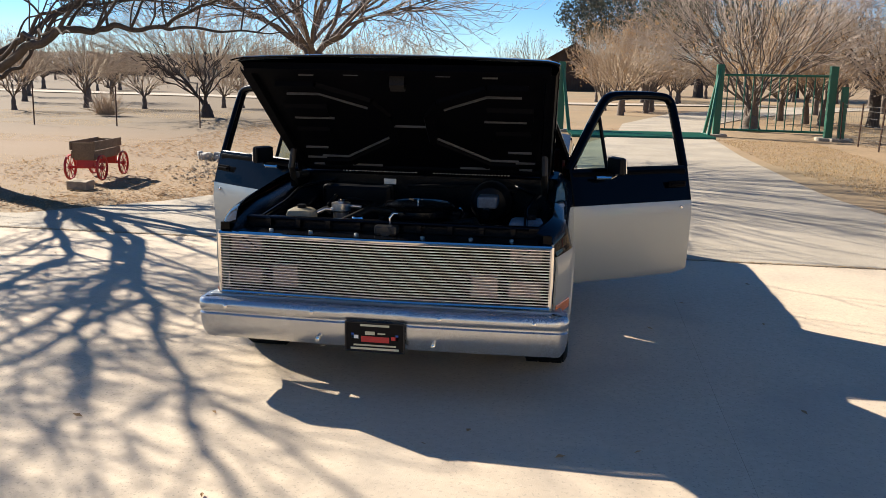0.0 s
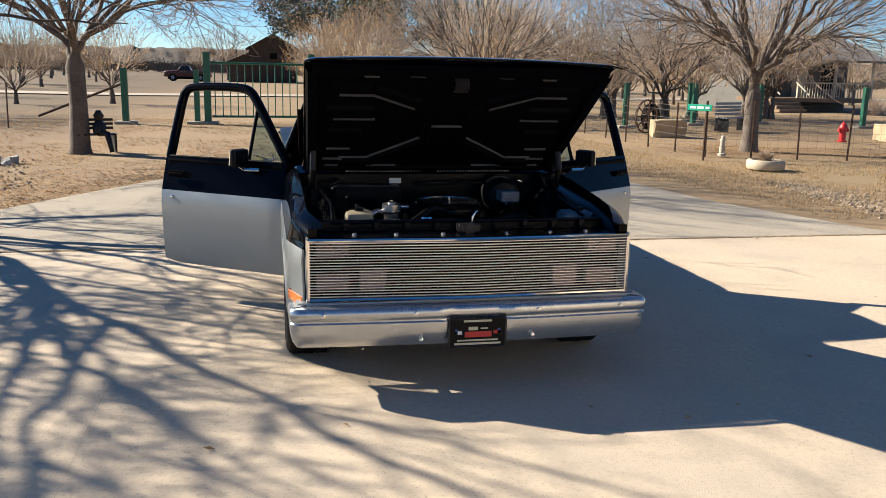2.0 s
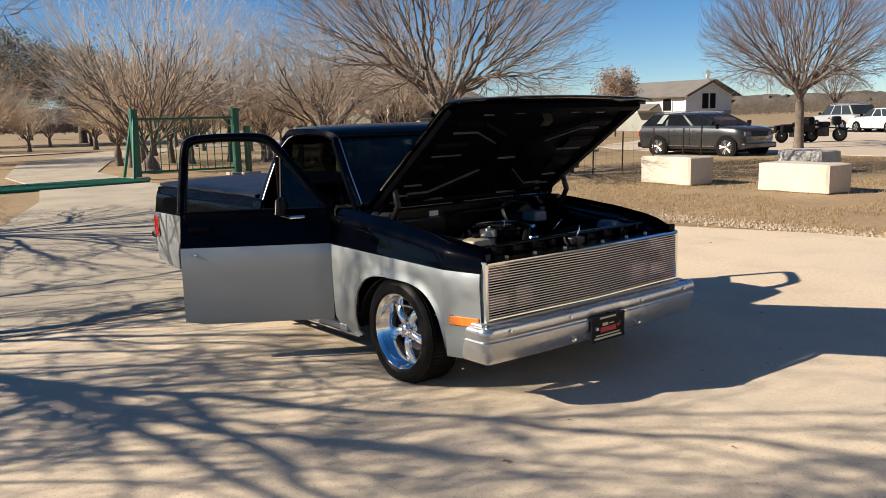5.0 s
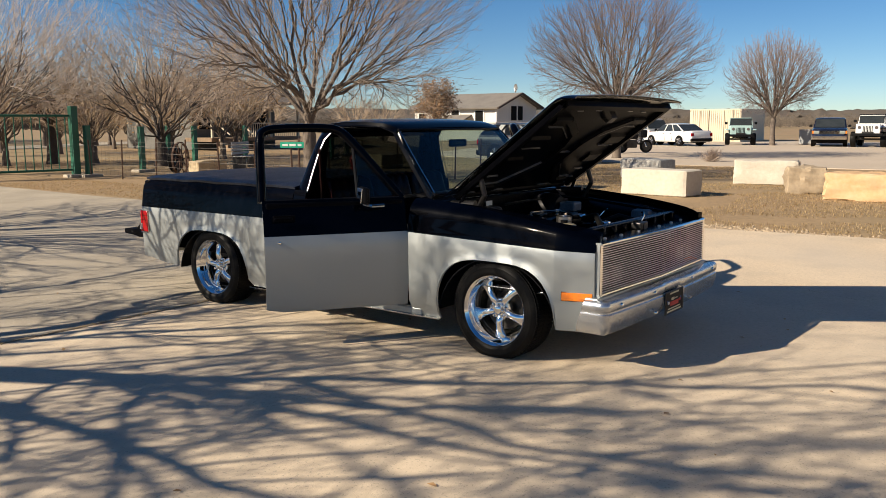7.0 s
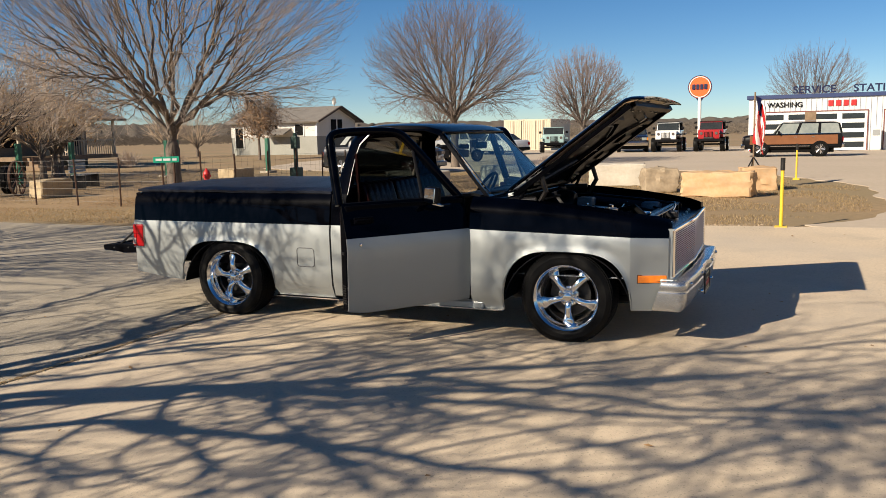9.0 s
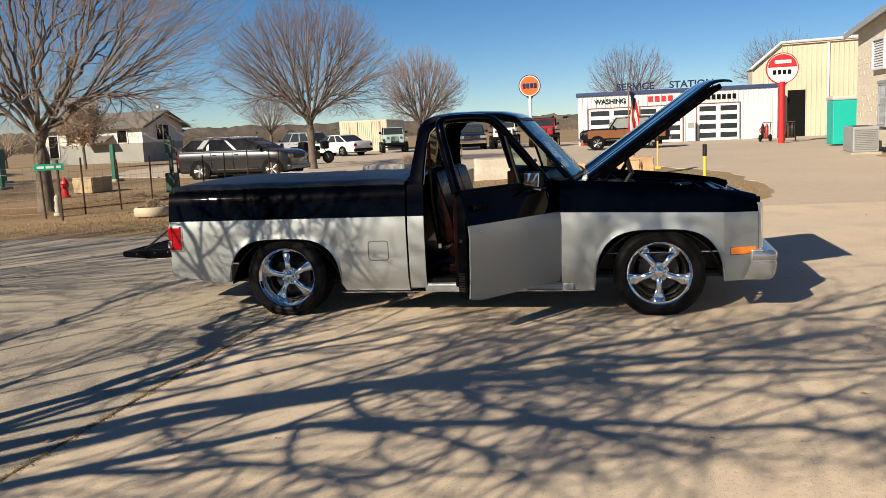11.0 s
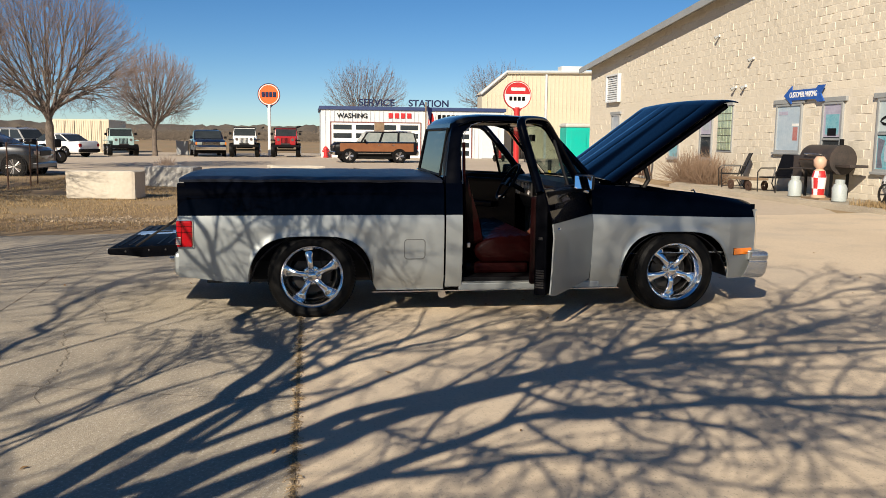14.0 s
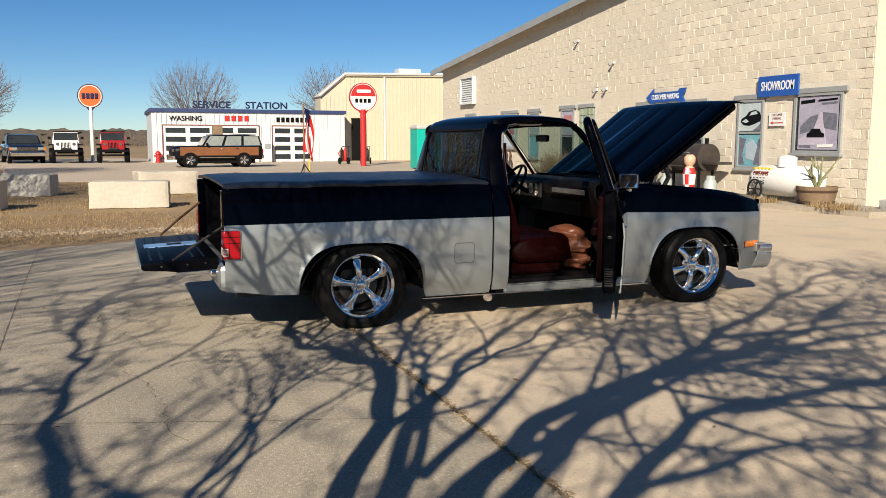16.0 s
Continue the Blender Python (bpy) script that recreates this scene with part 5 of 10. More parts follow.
part("canister", spin(bmesh.new(), [(0.72, 0.05), (0.73, 0.06), (0.87, 0.06), (0.885, 0.045), (0.89, 0.01)], "z", 20, (-0.22, -0.08, 0)), M["bay_black"], truck, "black cylindrical canister", smooth=30)
part("heater_box", box(bmesh.new(), -0.66, -0.2, 0.44, 0.57, 0.62, 0.93, 0.03), M["trim_black"], truck)
# cowl with vent slots, wipers
rows = [[(x, y, 1.0 + 0.028 * (y - 0.56) / 0.12 + 0.012 * (1 - (x / 0.85) ** 2)) for x in np.linspace(-0.86, 0.86, 15)] for y in (0.56, 0.6, 0.66, 0.70)]
part("cowl", thicken(loft(bmesh.new(), rows), 0.01), M["black_paint"], truck, smooth=40)
for s in (-1, 1):
    bm = bmesh.new()
    for k in range(24):
        x = s * (0.06 + k * 0.021)
        box(bm, x - 0.005, x + 0.005, 0.555, 0.59, 1.008, 1.026)
    # white stands in for the row of glints on the vent slots
    part("cowl_vent", bm, M["white_paint"], truck)
    part("wiper", tube(bmesh.new(), [(s * 0.2 + 0.1, 0.67, 1.05), (s * 0.2 - 0.1, 0.70, 1.07), (s * 0.2 - 0.35, 0.70, 1.065)], 0.006, 6), M["trim_black"], truck)


# hood, hinged at the cowl and raised
HINGE, HOOD_UP, HOOD_LONG = Vector((0, 0.585, 1.012)), radians(37.3), 1.268


def hood_bm(rows, th=0.0, close=False):
    bm = loft(bmesh.new(), rows, close)
    if th:
        thicken(bm, th)
    m = Matrix.Translation(HINGE) @ Matrix.Rotation(-HOOD_UP, 4, "X")
    bmesh.ops.transform(bm, matrix=m, verts=bm.verts)
    return bm


def hood_w(u, v):
    """Height of the skin above the hinge line at u along and v across."""
    a = abs(v)
    crown = 0.028 * (1 - (a / 0.87) ** 2)
    # raised middle whose flanks run out towards the nose
    f = min(max((a - 0.2) / (0.03 + 0.17 * max(0.0, 1 - u / 1.15)), 0.0), 1.0)
    raised = 0.03 * max(0.0, 1 - u / 1.2) * (1 - f * f * (3 - 2 * f))
    groove = -0.006 * math.exp(-((a - 0.64) / 0.012) ** 2) - 0.004 * math.exp(-(a / 0.01) ** 2)
    groove *= 1 - min(max((u - 1.0) / 0.15, 0.0), 1.0)
    lip = -0.075 * max(0.0, (u - 1.13) / 0.138) ** 2
    side = -0.02 * max(0.0, (a - 0.80) / 0.07) ** 2
    return crown + raised + groove + lip + side - 0.02 * u


US = [0.05, 0.15, 0.25, 0.35, 0.48, 0.6, 0.72, 0.85, 0.93, 1.0, 1.06, 1.1, 1.16, 1.2, 1.235, 1.255, 1.268]
HALF = [0.0, 0.01, 0.025, 0.1, 0.19, 0.215, 0.24, 0.265, 0.29, 0.315, 0.34, 0.365, 0.4, 0.46, 0.54, 0.61, 0.628, 0.64, 0.652, 0.67, 0.74, 0.8, 0.84, 0.862]
VS = [-v for v in HALF[:0:-1]] + HALF
rows = [[(v * (0.955 + 0.045 * u / 1.268), -u, hood_w(u, v)) for v in VS] for u in US]
hood = part("hood", hood_bm(rows, -0.008), M["black_paint"], truck, "glossy black hood propped open", smooth=25)
part("inner_panel", hood_bm([[(v * 0.93, -u, -0.045 - 0.02 * u) for v in np.linspace(-0.86, 0.86, 9)] for u in (0.1, 0.4, 0.8, 1.19)], 0.004), M["engine_black"], hood, "black stamped inner hood panel")


def hood_rail(pts, w, h, name="hood_brace", m="engine_black"):
    """A raised stamped rail on the underside, through points (across, along)."""
    for (va, ua), (vb, ub) in zip(pts, pts[1:]):
        d = Vector((vb - va, -(ub - ua), 0)).normalized()
        n = Vector((-d.y, d.x, 0)) * w
        r = []
        for v, u in ((va, ua), (vb, ub)):
            c = Vector((v, -u, -0.046 - 0.02 * u))
            r.append([c + n, c + n * 0.7 + Vector((0, 0, -h)), c - n * 0.7 + Vector((0, 0, -h)), c - n])
        part(name, hood_bm(r, 0.002), M[m], hood)


for s in (-1, 1):
    hood_rail([(s * 0.78, 0.12), (s * 0.82, 1.17)], 0.035, 0.03)
    hood_rail([(s * 0.62, 0.2), (s * 0.44, 0.2), (s * 0.12, 0.45)], 0.035, 0.022)
    hood_rail([(s * 0.7, 1.0), (s * 0.48, 1.0), (s * 0.2, 0.86)], 0.035, 0.022)
    hood_rail([(s * 0.12, 0.45), (s * 0.12, 0.72), (s * 0.2, 0.86)], 0.03, 0.022)
    hood_rail([(s * 0.7, 0.52), (s * 0.5, 0.52)], 0.06, 0.015)
    hood_rail([(s * 0.72, 0.76), (s * 0.46, 0.76)], 0.06, 0.018)
    # grey strips put the glints along the stamping's slot edges into the colour
    for pts in ([(s * 0.66, 0.93), (s * 0.47, 0.93), (s * 0.22, 0.8)], [(s * 0.68, 0.69), (s * 0.44, 0.69)], [(s * 0.62, 0.26), (s * 0.45, 0.26), (s * 0.14, 0.5)], [(s * 0.7, 0.16), (s * 0.25, 0.16)], [(s * 0.7, 0.36), (s * 0.56, 0.36)],
                [(s * 0.72, 0.24), (s * 0.6, 0.24)]):
        hood_rail(pts, 0.0042, 0.012, "slot_edge", "slot_grey")
    for v, u in ((0.5, 1.11), (0.25, 1.12)):
        hood_rail([(s * v - 0.04, u), (s * v + 0.04, u)], 0.006, 0.012, "slot_edge", "slot_grey")
hood_rail([(-0.82, 1.175), (0.82, 1.175)], 0.03, 0.035)
hood_rail([(-0.76, 0.12), (0.76, 0.12)], 0.025, 0.015)
hood_rail([(-0.1, 0.62), (0.1, 0.62)], 0.004, 0.012, "slot_edge", "slot_grey")
hood_rail([(-0.04, 1.06), (0.04, 1.06)], 0.04, 0.05, "hood_striker", "dark_metal")
for s in (-1, 1):
    hg = part("hood_hinge", box(bmesh.new(), s * 0.79 - 0.012, s * 0.79 + 0.012, 0.25, 0.56, 0.93, 0.99, 0.006), M["engine_black"], truck)
    part("hinge_arm", tube(bmesh.new(), [(s * 0.785, 0.29, 0.94), (s * 0.785, 0.22, 1.06), (s * 0.78, 0.255, 1.17)], 0.02, 8), M["bronze"], hg)
    part("hinge_arm", tube(bmesh.new(), [(s * 0.79, 0.45, 0.96), (s * 0.79, 0.4, 1.02), (s * 0.785, 0.36, 1.11)], 0.013, 8), M["engine_black"], hg)
    part("hinge_spring", tube(bmesh.new(), [(s * 0.78, 0.3, 1.0), (s * 0.78, 0.5, 0.99)], 0.022, 10), M["dark_metal"], hg)

# cab shell
BELT = 1.03
rows = []
for y, ztop, drop, hw in ((1.055, 1.515, 0.03, 0.675), (1.10, 1.545, 0.03, 0.695), (1.2, 1.572, 0.032, 0.71), (1.4, 1.585, 0.034, 0.72), (1.6, 1.585, 0.034, 0.722), (1.74, 1.572, 0.034, 0.715), (1.81, 1.55, 0.034, 0.70), (1.845, 1.515, 0.03, 0.685), (1.858, 1.478, 0.02, 0.675)):
    row = []
    for k in range(17):
        f = -1 + 2 * k / 16
        x = hw * math.sin(f * math.pi / 2)
        row.append((x, y, ztop - drop * abs(f) ** 2.4 * 1.0 - (0.03 if abs(f) == 1 else 0)))
    rows.append(row)
roof = part("roof", thicken(loft(bmesh.new(), rows), 0.03), M["black_paint"], truck, "black cab roof", smooth=45)
gutter = part("drip_rail", tube(bmesh.new(), [(-0.79, 0.70, 1.06), (-0.745, 0.9, 1.29), (-0.708, 1.07, 1.475), (-0.728, 1.2, 1.52), (-0.738, 1.5, 1.53), (-0.735, 1.7, 1.522), (-0.72, 1.8, 1.48)], 0.008, 8), M["black_paint"], truck, "thin black drip rail", smooth=60)
mirror_x(gutter)
ap = part("windshield_pillar", thicken(loft(bmesh.new(), [[(-0.83, 0.64, 1.02), (-0.79, 0.67, 1.05), (-0.75, 0.70, 1.05)], [(-0.78, 0.84, 1.24), (-0.745, 0.87, 1.26), (-0.70, 0.87, 1.25)], [(-0.725, 1.04, 1.46), (-0.70, 1.08, 1.5), (-0.65, 1.08, 1.5)]]), 0.025), M["black_paint"], truck, smooth=50)
mirror_x(ap)
rows = []
for z, x, ya, yb in ((1.0, 0.932, 1.80, 1.935), (1.03, 0.915, 1.80, 1.935), (1.08, 0.895, 1.80, 1.932), (1.2, 0.845, 1.795, 1.915), (1.32, 0.795, 1.785, 1.895), (1.42, 0.752, 1.765, 1.875), (1.49, 0.722, 1.70, 1.85), (1.52, 0.705, 1.6, 1.82)):
    rows.append([(-x + 0.02, ya + 0.0, z), (-x, ya + 0.01, z), (-x + 0.004, (ya + yb) / 2, z), (-x + 0.03, yb - 0.012, z), (-x + 0.10, yb, z), (-0.60, yb + 0.005, z)])
sail = part("cab_pillar", thicken(loft(bmesh.new(), rows), 0.02), M["black_paint"], truck, "black rear cab pillar", smooth=45)
mirror_x(sail)
part("cab_back", box(bmesh.new(), -0.86, 0.86, 1.90, 1.94, 0.3, 1.09, 0.012), M["black_paint"], truck)
part("rear_header", thicken(loft(bmesh.new(), [[(x, 1.87, 1.44), (x, 1.855, 1.50)] for x in (-0.66, 0, 0.66)]), 0.02), M["black_paint"], truck)
part("rear_window", thicken(loft(bmesh.new(), [[(x, 1.935, 1.085), (x * 0.95, 1.868, 1.455)] for x in np.linspace(-0.66, 0.66, 5)]), 0.005), M["dark_glass"], truck, "tinted rear window")
bm = bmesh.new()
tube(bm, [(-0.66, 1.937, 1.085), (0.66, 1.937, 1.085)], 0.012, 6)
tube(bm, [(-0.66, 1.937, 1.085), (-0.63, 1.872, 1.455)], 0.012, 6)
tube(bm, [(0.66, 1.937, 1.085), (0.63, 1.872, 1.455)], 0.012, 6)
tube(bm, [(-0.63, 1.872, 1.455), (0.63, 1.872, 1.455)], 0.012, 6)
part("window_rubber", bm, M["rubber"], truck)
ws = part("windshield", thicken(loft(bmesh.new(), [[(x * 0.97, 0.66 - 0.06 * (1 - (x / 0.78) ** 2), 1.045), (x * 0.92, 0.86 - 0.05 * (1 - (x / 0.78) ** 2), 1.27), (x * 0.85, 1.07 - 0.04 * (1 - (x / 0.78) ** 2), 1.495)] for x in np.linspace(-0.78, 0.78, 11)]), 0.005), M["car_glass"], truck, "clear curved windshield", smooth=60)
ws.visible_shadow = False
bm = bmesh.new()
tube(bm, [(x * 0.97, 0.655 - 0.06 * (1 - (x / 0.78) ** 2), 1.045) for x in np.linspace(-0.8, 0.8, 9)], 0.011, 6)
tube(bm, [(x * 0.85, 1.065 - 0.04 * (1 - (x / 0.78) ** 2), 1.5) for x in np.linspace(-0.8, 0.8, 9)], 0.009, 6)
part("windshield_trim", bm, M["trim_black"], truck)
drip = part("door_opening_trim", tube(bmesh.new(), [(-0.918, 1.794, 1.03), (-0.848, 1.789, 1.2), (-0.798, 1.779, 1.32), (-0.756, 1.759, 1.42), (-0.727, 1.695, 1.488), (-0.716, 1.6, 1.515), (-0.716, 1.4, 1.523), (-0.706, 1.2, 1.512), (-0.69, 1.1, 1.49)], 0.0026, 6), M["brushed"], truck, "thin bright trim round the door opening", smooth=60)
mirror_x(drip)
mold = part("windshield_molding", tube(bmesh.new(), [(-0.765, 0.655, 1.045), (-0.725, 0.855, 1.268), (-0.668, 1.062, 1.49)], 0.0035, 8), M["chrome"], truck, "bright windshield side molding")
mirror_x(mold)

# inside the cab
part("rear_view_mirror", box(bmesh.new(), -0.11, 0.11, 1.0, 1.03, 1.36, 1.42, 0.012), M["trim_black"], truck)
part("cab_floor", boxed(-0.888, 0.888, 0.62, 1.86, 0.22, 0.285), M["trim_black"], truck)
part("toe_board", box(bmesh.new(), -0.84, 0.84, 0.6, 0.64, 0.27, 1.0, 0.01), M["dark"], truck)
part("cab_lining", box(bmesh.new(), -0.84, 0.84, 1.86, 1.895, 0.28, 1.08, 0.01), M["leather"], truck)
part("headliner", thicken(loft(bmesh.new(), [[(x, y, 1.515 + 0.02 * (1 - (x / 0.66) ** 2)) for x in np.linspace(-0.64, 0.64, 7)] for y in (1.12, 1.45, 1.78)]), 0.01), M["trim_black"], truck)
dash = part("dashboard", thicken(loft(bmesh.new(), [[(x, 0.66, 1.02), (x, 0.78, 1.045), (x, 0.93, 1.03), (x, 0.965, 0.99), (x, 0.95, 0.9), (x, 0.91, 0.82), (x, 0.86, 0.72)] for x in (-0.80, 0, 0.80)]), 0.02), M["trim_black"], truck, "black padded dashboard", smooth=40)
part("dash_trim", box(bmesh.new(), -0.72, -0.08, 0.955, 0.972, 0.90, 0.975, 0.006), M["leather"], dash, "maroon dash insert")
part("glove_bezel", box(bmesh.new(), -0.68, -0.12, 0.966, 0.977, 0.915, 0.96, 0.004), M["brushed"], dash)
part("gauge_panel", box(bmesh.new(), 0.1, 0.72, 0.955, 0.975, 0.85, 1.0, 0.008), M["dark_metal"], dash)
for x, z, r in ((0.28, 0.93, 0.045), (0.40, 0.93, 0.045), (0.53, 0.95, 0.03), (0.6, 0.95, 0.03), (0.53, 0.885, 0.03), (0.6, 0.885, 0.03), (0.18, 0.95, 0.025), (0.18, 0.89, 0.025)):
    part("gauge", spin(bmesh.new(), [(0.972, r), (0.982, r), (0.982, r * 0.85), (0.976, r * 0.8)], "y", 20, (x, 0, z)), M["brushed"], dash)
wm = Matrix.Translation((0.36, 1.13, 0.98)) @ Matrix.Rotation(radians(-58), 4, "X")
bm = bmesh.new()
ring = [(0.185 * math.cos(a), 0.185 * math.sin(a), 0) for a in np.linspace(0, 2 * math.pi, 37)]
tube(bm, ring, 0.013, 8, caps=False)
for a in (0.2, math.pi - 0.2, -math.pi / 2):
    tube(bm, [(0, 0, -0.02), (0.18 * math.cos(a), 0.18 * math.sin(a), 0)], 0.012, 6)
spin(bm, [(-0.03, 0.04), (0.01, 0.045), (0.015, 0.02)], "z", 16)
tube(bm, [(0, 0, -0.02), (0, -0.02, -0.35)], 0.022, 8)
bmesh.ops.transform(bm, matrix=wm, verts=bm.verts)
part("steering_wheel", bm, M["trim_black"], truck, "black steering wheel on a chrome column", smooth=60)


def pillowy(x0, x1, prof, nx, puff, name, m):
    """A stuffed cushion: a closed profile (y, z) run across with swellings between seams."""
    rows = []
    for i in range(nx * 6 + 1):
        f = i / (nx * 6)
        s = 1 - puff * (abs(math.cos(math.pi * nx * f)) ** 6)
        e = min(f / 0.04, (1 - f) / 0.04, 1.0)
        s *= 0.9 + 0.1 * math.sqrt(max(e, 0.0))
        cy, cz = sum(p[0] for p in prof) / len(prof), sum(p[1] for p in prof) / len(prof)
        rows.append([(x0 + (x1 - x0) * f, cy + (y - cy) * s, cz + (z - cz) * s) for y, z in prof])
    return part(name, loft(bmesh.new(), rows, True, ends=True), m, seat, smooth=60)


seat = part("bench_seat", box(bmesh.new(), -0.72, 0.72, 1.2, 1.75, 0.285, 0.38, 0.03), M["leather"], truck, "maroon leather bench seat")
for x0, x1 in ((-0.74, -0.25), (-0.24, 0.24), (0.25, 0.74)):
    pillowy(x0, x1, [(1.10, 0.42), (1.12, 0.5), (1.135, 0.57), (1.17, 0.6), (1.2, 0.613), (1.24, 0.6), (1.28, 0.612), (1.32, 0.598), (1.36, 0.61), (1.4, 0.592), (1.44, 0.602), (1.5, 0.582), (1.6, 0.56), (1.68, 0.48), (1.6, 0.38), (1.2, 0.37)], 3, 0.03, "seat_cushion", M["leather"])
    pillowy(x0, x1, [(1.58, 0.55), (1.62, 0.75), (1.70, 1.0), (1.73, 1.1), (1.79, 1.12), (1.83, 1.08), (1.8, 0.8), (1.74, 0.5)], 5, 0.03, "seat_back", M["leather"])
bag = part("floor_bag", None, None, truck, "folded brown leather cover on the floor", mesh=bpy.data.meshes.new("floor_bag"))
bm = bmesh.new()
for (cx, cy, cz), (rx, ry, rz_), k in (((-0.45, 1.0, 0.37), (0.3, 0.16, 0.1), 1), ((-0.46, 0.99, 0.49), (0.27, 0.15, 0.1), 5), ((-0.44, 1.0, 0.58), (0.22, 0.13, 0.075), 9)):
    lump = bmesh.ops.create_icosphere(bm, subdivisions=4, radius=1.0)["verts"]
    for v in lump:
        # heavy folds that run across each layer
        d = 1 + 0.14 * noise.noise(v.co * 2.1 + Vector((k, 0, 0))) + 0.05 * math.sin(9 * v.co.z + 4 * noise.noise(v.co * 1.7 + Vector((0, k, 0))))
        v.co = Vector((cx + v.co.x * rx * d, cy + v.co.y * ry * d, max(cz + v.co.z * rz_ * d, 0.286)))
bm.to_mesh(bag.data)
bm.free()
bag.data.materials.append(M["tan_leather"])
bag.data.shade_smooth()
part("seat_belt", tube(bmesh.new(), [(-0.80, 1.77, 1.35), (-0.79, 1.76, 0.9), (-0.77, 1.72, 0.55)], 0.014, 6), M["leather"], truck)
part("belt_buckle", box(bmesh.new(), -0.785, -0.768, 1.7, 1.73, 0.51, 0.55, 0.005), M["brushed"], truck)


# doors
DOOR_LONG = 1.085


def door_x(z):
    """How far the skin stands out from the hinge line at a height."""
    if z <= 0.79:
        return low_x(max(z, 0.2)) - 0.94
    if z <= BELT:
        return 0.013 - 0.07 * (z - 0.79) / 0.24
    return -0.057 - 0.35 * (z - BELT)


def build_door():
    """The passenger door, closed along +y from its hinge at the origin, outside towards -x."""
    ys = [0.02, 0.035, 0.15, 0.4, 0.7, 0.95, 1.06, DOOR_LONG]
    zs = [0.276, 0.288, 0.31, 0.36, 0.48, 0.6, 0.7, 0.745, 0.797, 0.802, 0.86, 0.93, 0.98, 1.01, BELT]
    bm = bmesh.new()
    vs = []
    for y in ys:
        vs.append([bm.verts.new((-door_x(z) - (0.004 if 0.02 < y < 1.06 else 0), y, z + (0.0 if z > 0.305 else 0.025 * max(0, (y - 0.9) / 0.185) ** 2))) for z in zs])
    for a, b in zip(vs, vs[1:]):
        for k in range(len(zs) - 1):
            bm.faces.new((a[k], a[k + 1], b[k + 1], b[k])).material_index = 1 if zs[k] >= 0.79 else 0
    thicken(bm, -0.01)
    d = part("door", bm, TWO, truck, "black over silver door swung wide open", smooth=40)
    # edge and inner shell
    part("door_shell", box(bmesh.new(), 0.03, 0.12, 0.03, 1.065, 0.285, 1.02, 0.015), M["engine_black"], d)
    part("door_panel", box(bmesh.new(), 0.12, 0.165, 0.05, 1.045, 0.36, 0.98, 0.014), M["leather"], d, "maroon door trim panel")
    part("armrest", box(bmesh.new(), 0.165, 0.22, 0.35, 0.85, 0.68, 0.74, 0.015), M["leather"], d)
    part("inner_handle", box(bmesh.new(), 0.164, 0.18, 0.2, 0.3, 0.78, 0.81, 0.005), M["chrome"], d)
    part("speaker_grille", box(bmesh.new(), 0.164, 0.174, 0.12, 0.4, 0.4, 0.52, 0.008), M["trim_black"], d)
    for k in range(8):
        part("louvre", box(bmesh.new(), 0.045, 0.105, 1.063, 1.071, 0.34 + k * 0.017, 0.35 + k * 0.017), M["dark_metal"], d)
    part("door_latch", box(bmesh.new(), 0.06, 0.09, 1.062, 1.072, 0.68, 0.7, 0.004), M["dark_metal"], d)
    # window frame
    def wp(y, z, o=0.0):
        return (-door_x(z) + 0.03 + o, y, z)
    outer = [wp(0.03, 1.02), wp(0.10, 1.10), wp(0.28, 1.31), wp(0.42, 1.465), wp(0.47, 1.498), wp(0.54, 1.515), wp(0.75, 1.52), wp(0.98, 1.512), wp(1.045, 1.49), wp(1.065, 1.44), wp(1.075, 1.2), wp(1.08, 1.02)]
    fr = part("window_frame", tube(bmesh.new(), *rounded(*rounded([Vector(p) for p in outer], [0.03, 0.032, 0.034, 0.034, 0.034, 0.032, 0.03, 0.03, 0.032, 0.034, 0.035, 0.035])), 10), M["black_paint"], d, "black door window frame", smooth=60)
    part("vent_bar", tube(bmesh.new(), [wp(0.37, 1.03), wp(0.37, 1.2), wp(0.37, 1.41)], 0.013, 8), M["trim_black"], d)
    part("vent_glass", thicken(loft(bmesh.new(), [[wp(0.1, 1.04), wp(0.1, 1.1)], [wp(0.24, 1.035), wp(0.24, 1.26)], [wp(0.36, 1.035), wp(0.36, 1.4)]]), 0.004), M["car_glass"], d)
    part("belt_strip", tube(bmesh.new(), [wp(0.06, 1.03, -0.03), wp(0.5, 1.033, -0.03), wp(1.06, 1.03, -0.03)], 0.009, 6), M["trim_black"], d)
    hd = part("door_handle", box(bmesh.new(), -0.032, -0.012, 0.88, 1.01, 0.908, 0.926, 0.007), M["engine_black"], d, "black door handle")
    part("handle_cup", box(bmesh.new(), -0.022, -0.01, 0.86, 1.02, 0.895, 0.94, 0.005), M["engine_black"], hd)
    part("door_lock", spin(bmesh.new(), [(-0.041, 0.004), (-0.039, 0.011), (-0.025, 0.013)], "x", 14, (0.0, 0.98, 0.755)), M["chrome"], d)
    mr = part("door_mirror", box(bmesh.new(), -0.115, 0.04, 0.34, 0.385, 1.0, 1.12, 0.02), M["trim_black"], d, "rectangular black and chrome door mirror", smooth=40)
    part("mirror_glass", box(bmesh.new(), -0.067, 0.067, 0.0, 0.008, -0.05, 0.05, 0.003, m=Matrix.Translation((-0.0375, 0.385, 1.06)) @ Matrix.Rotation(radians(7), 4, "X")), M["mirror"], mr)
    part("mirror_cap", box(bmesh.new(), -0.11, 0.035, 0.328, 0.35, 1.005, 1.115, 0.01), M["trim_black"], mr)
    part("mirror_arm", tube(bmesh.new(), [(-0.03, 0.36, 1.0), (-0.05, 0.3, 0.985), (-0.02, 0.2, 0.985)], 0.012, 8), M["chrome"], mr)
    return d


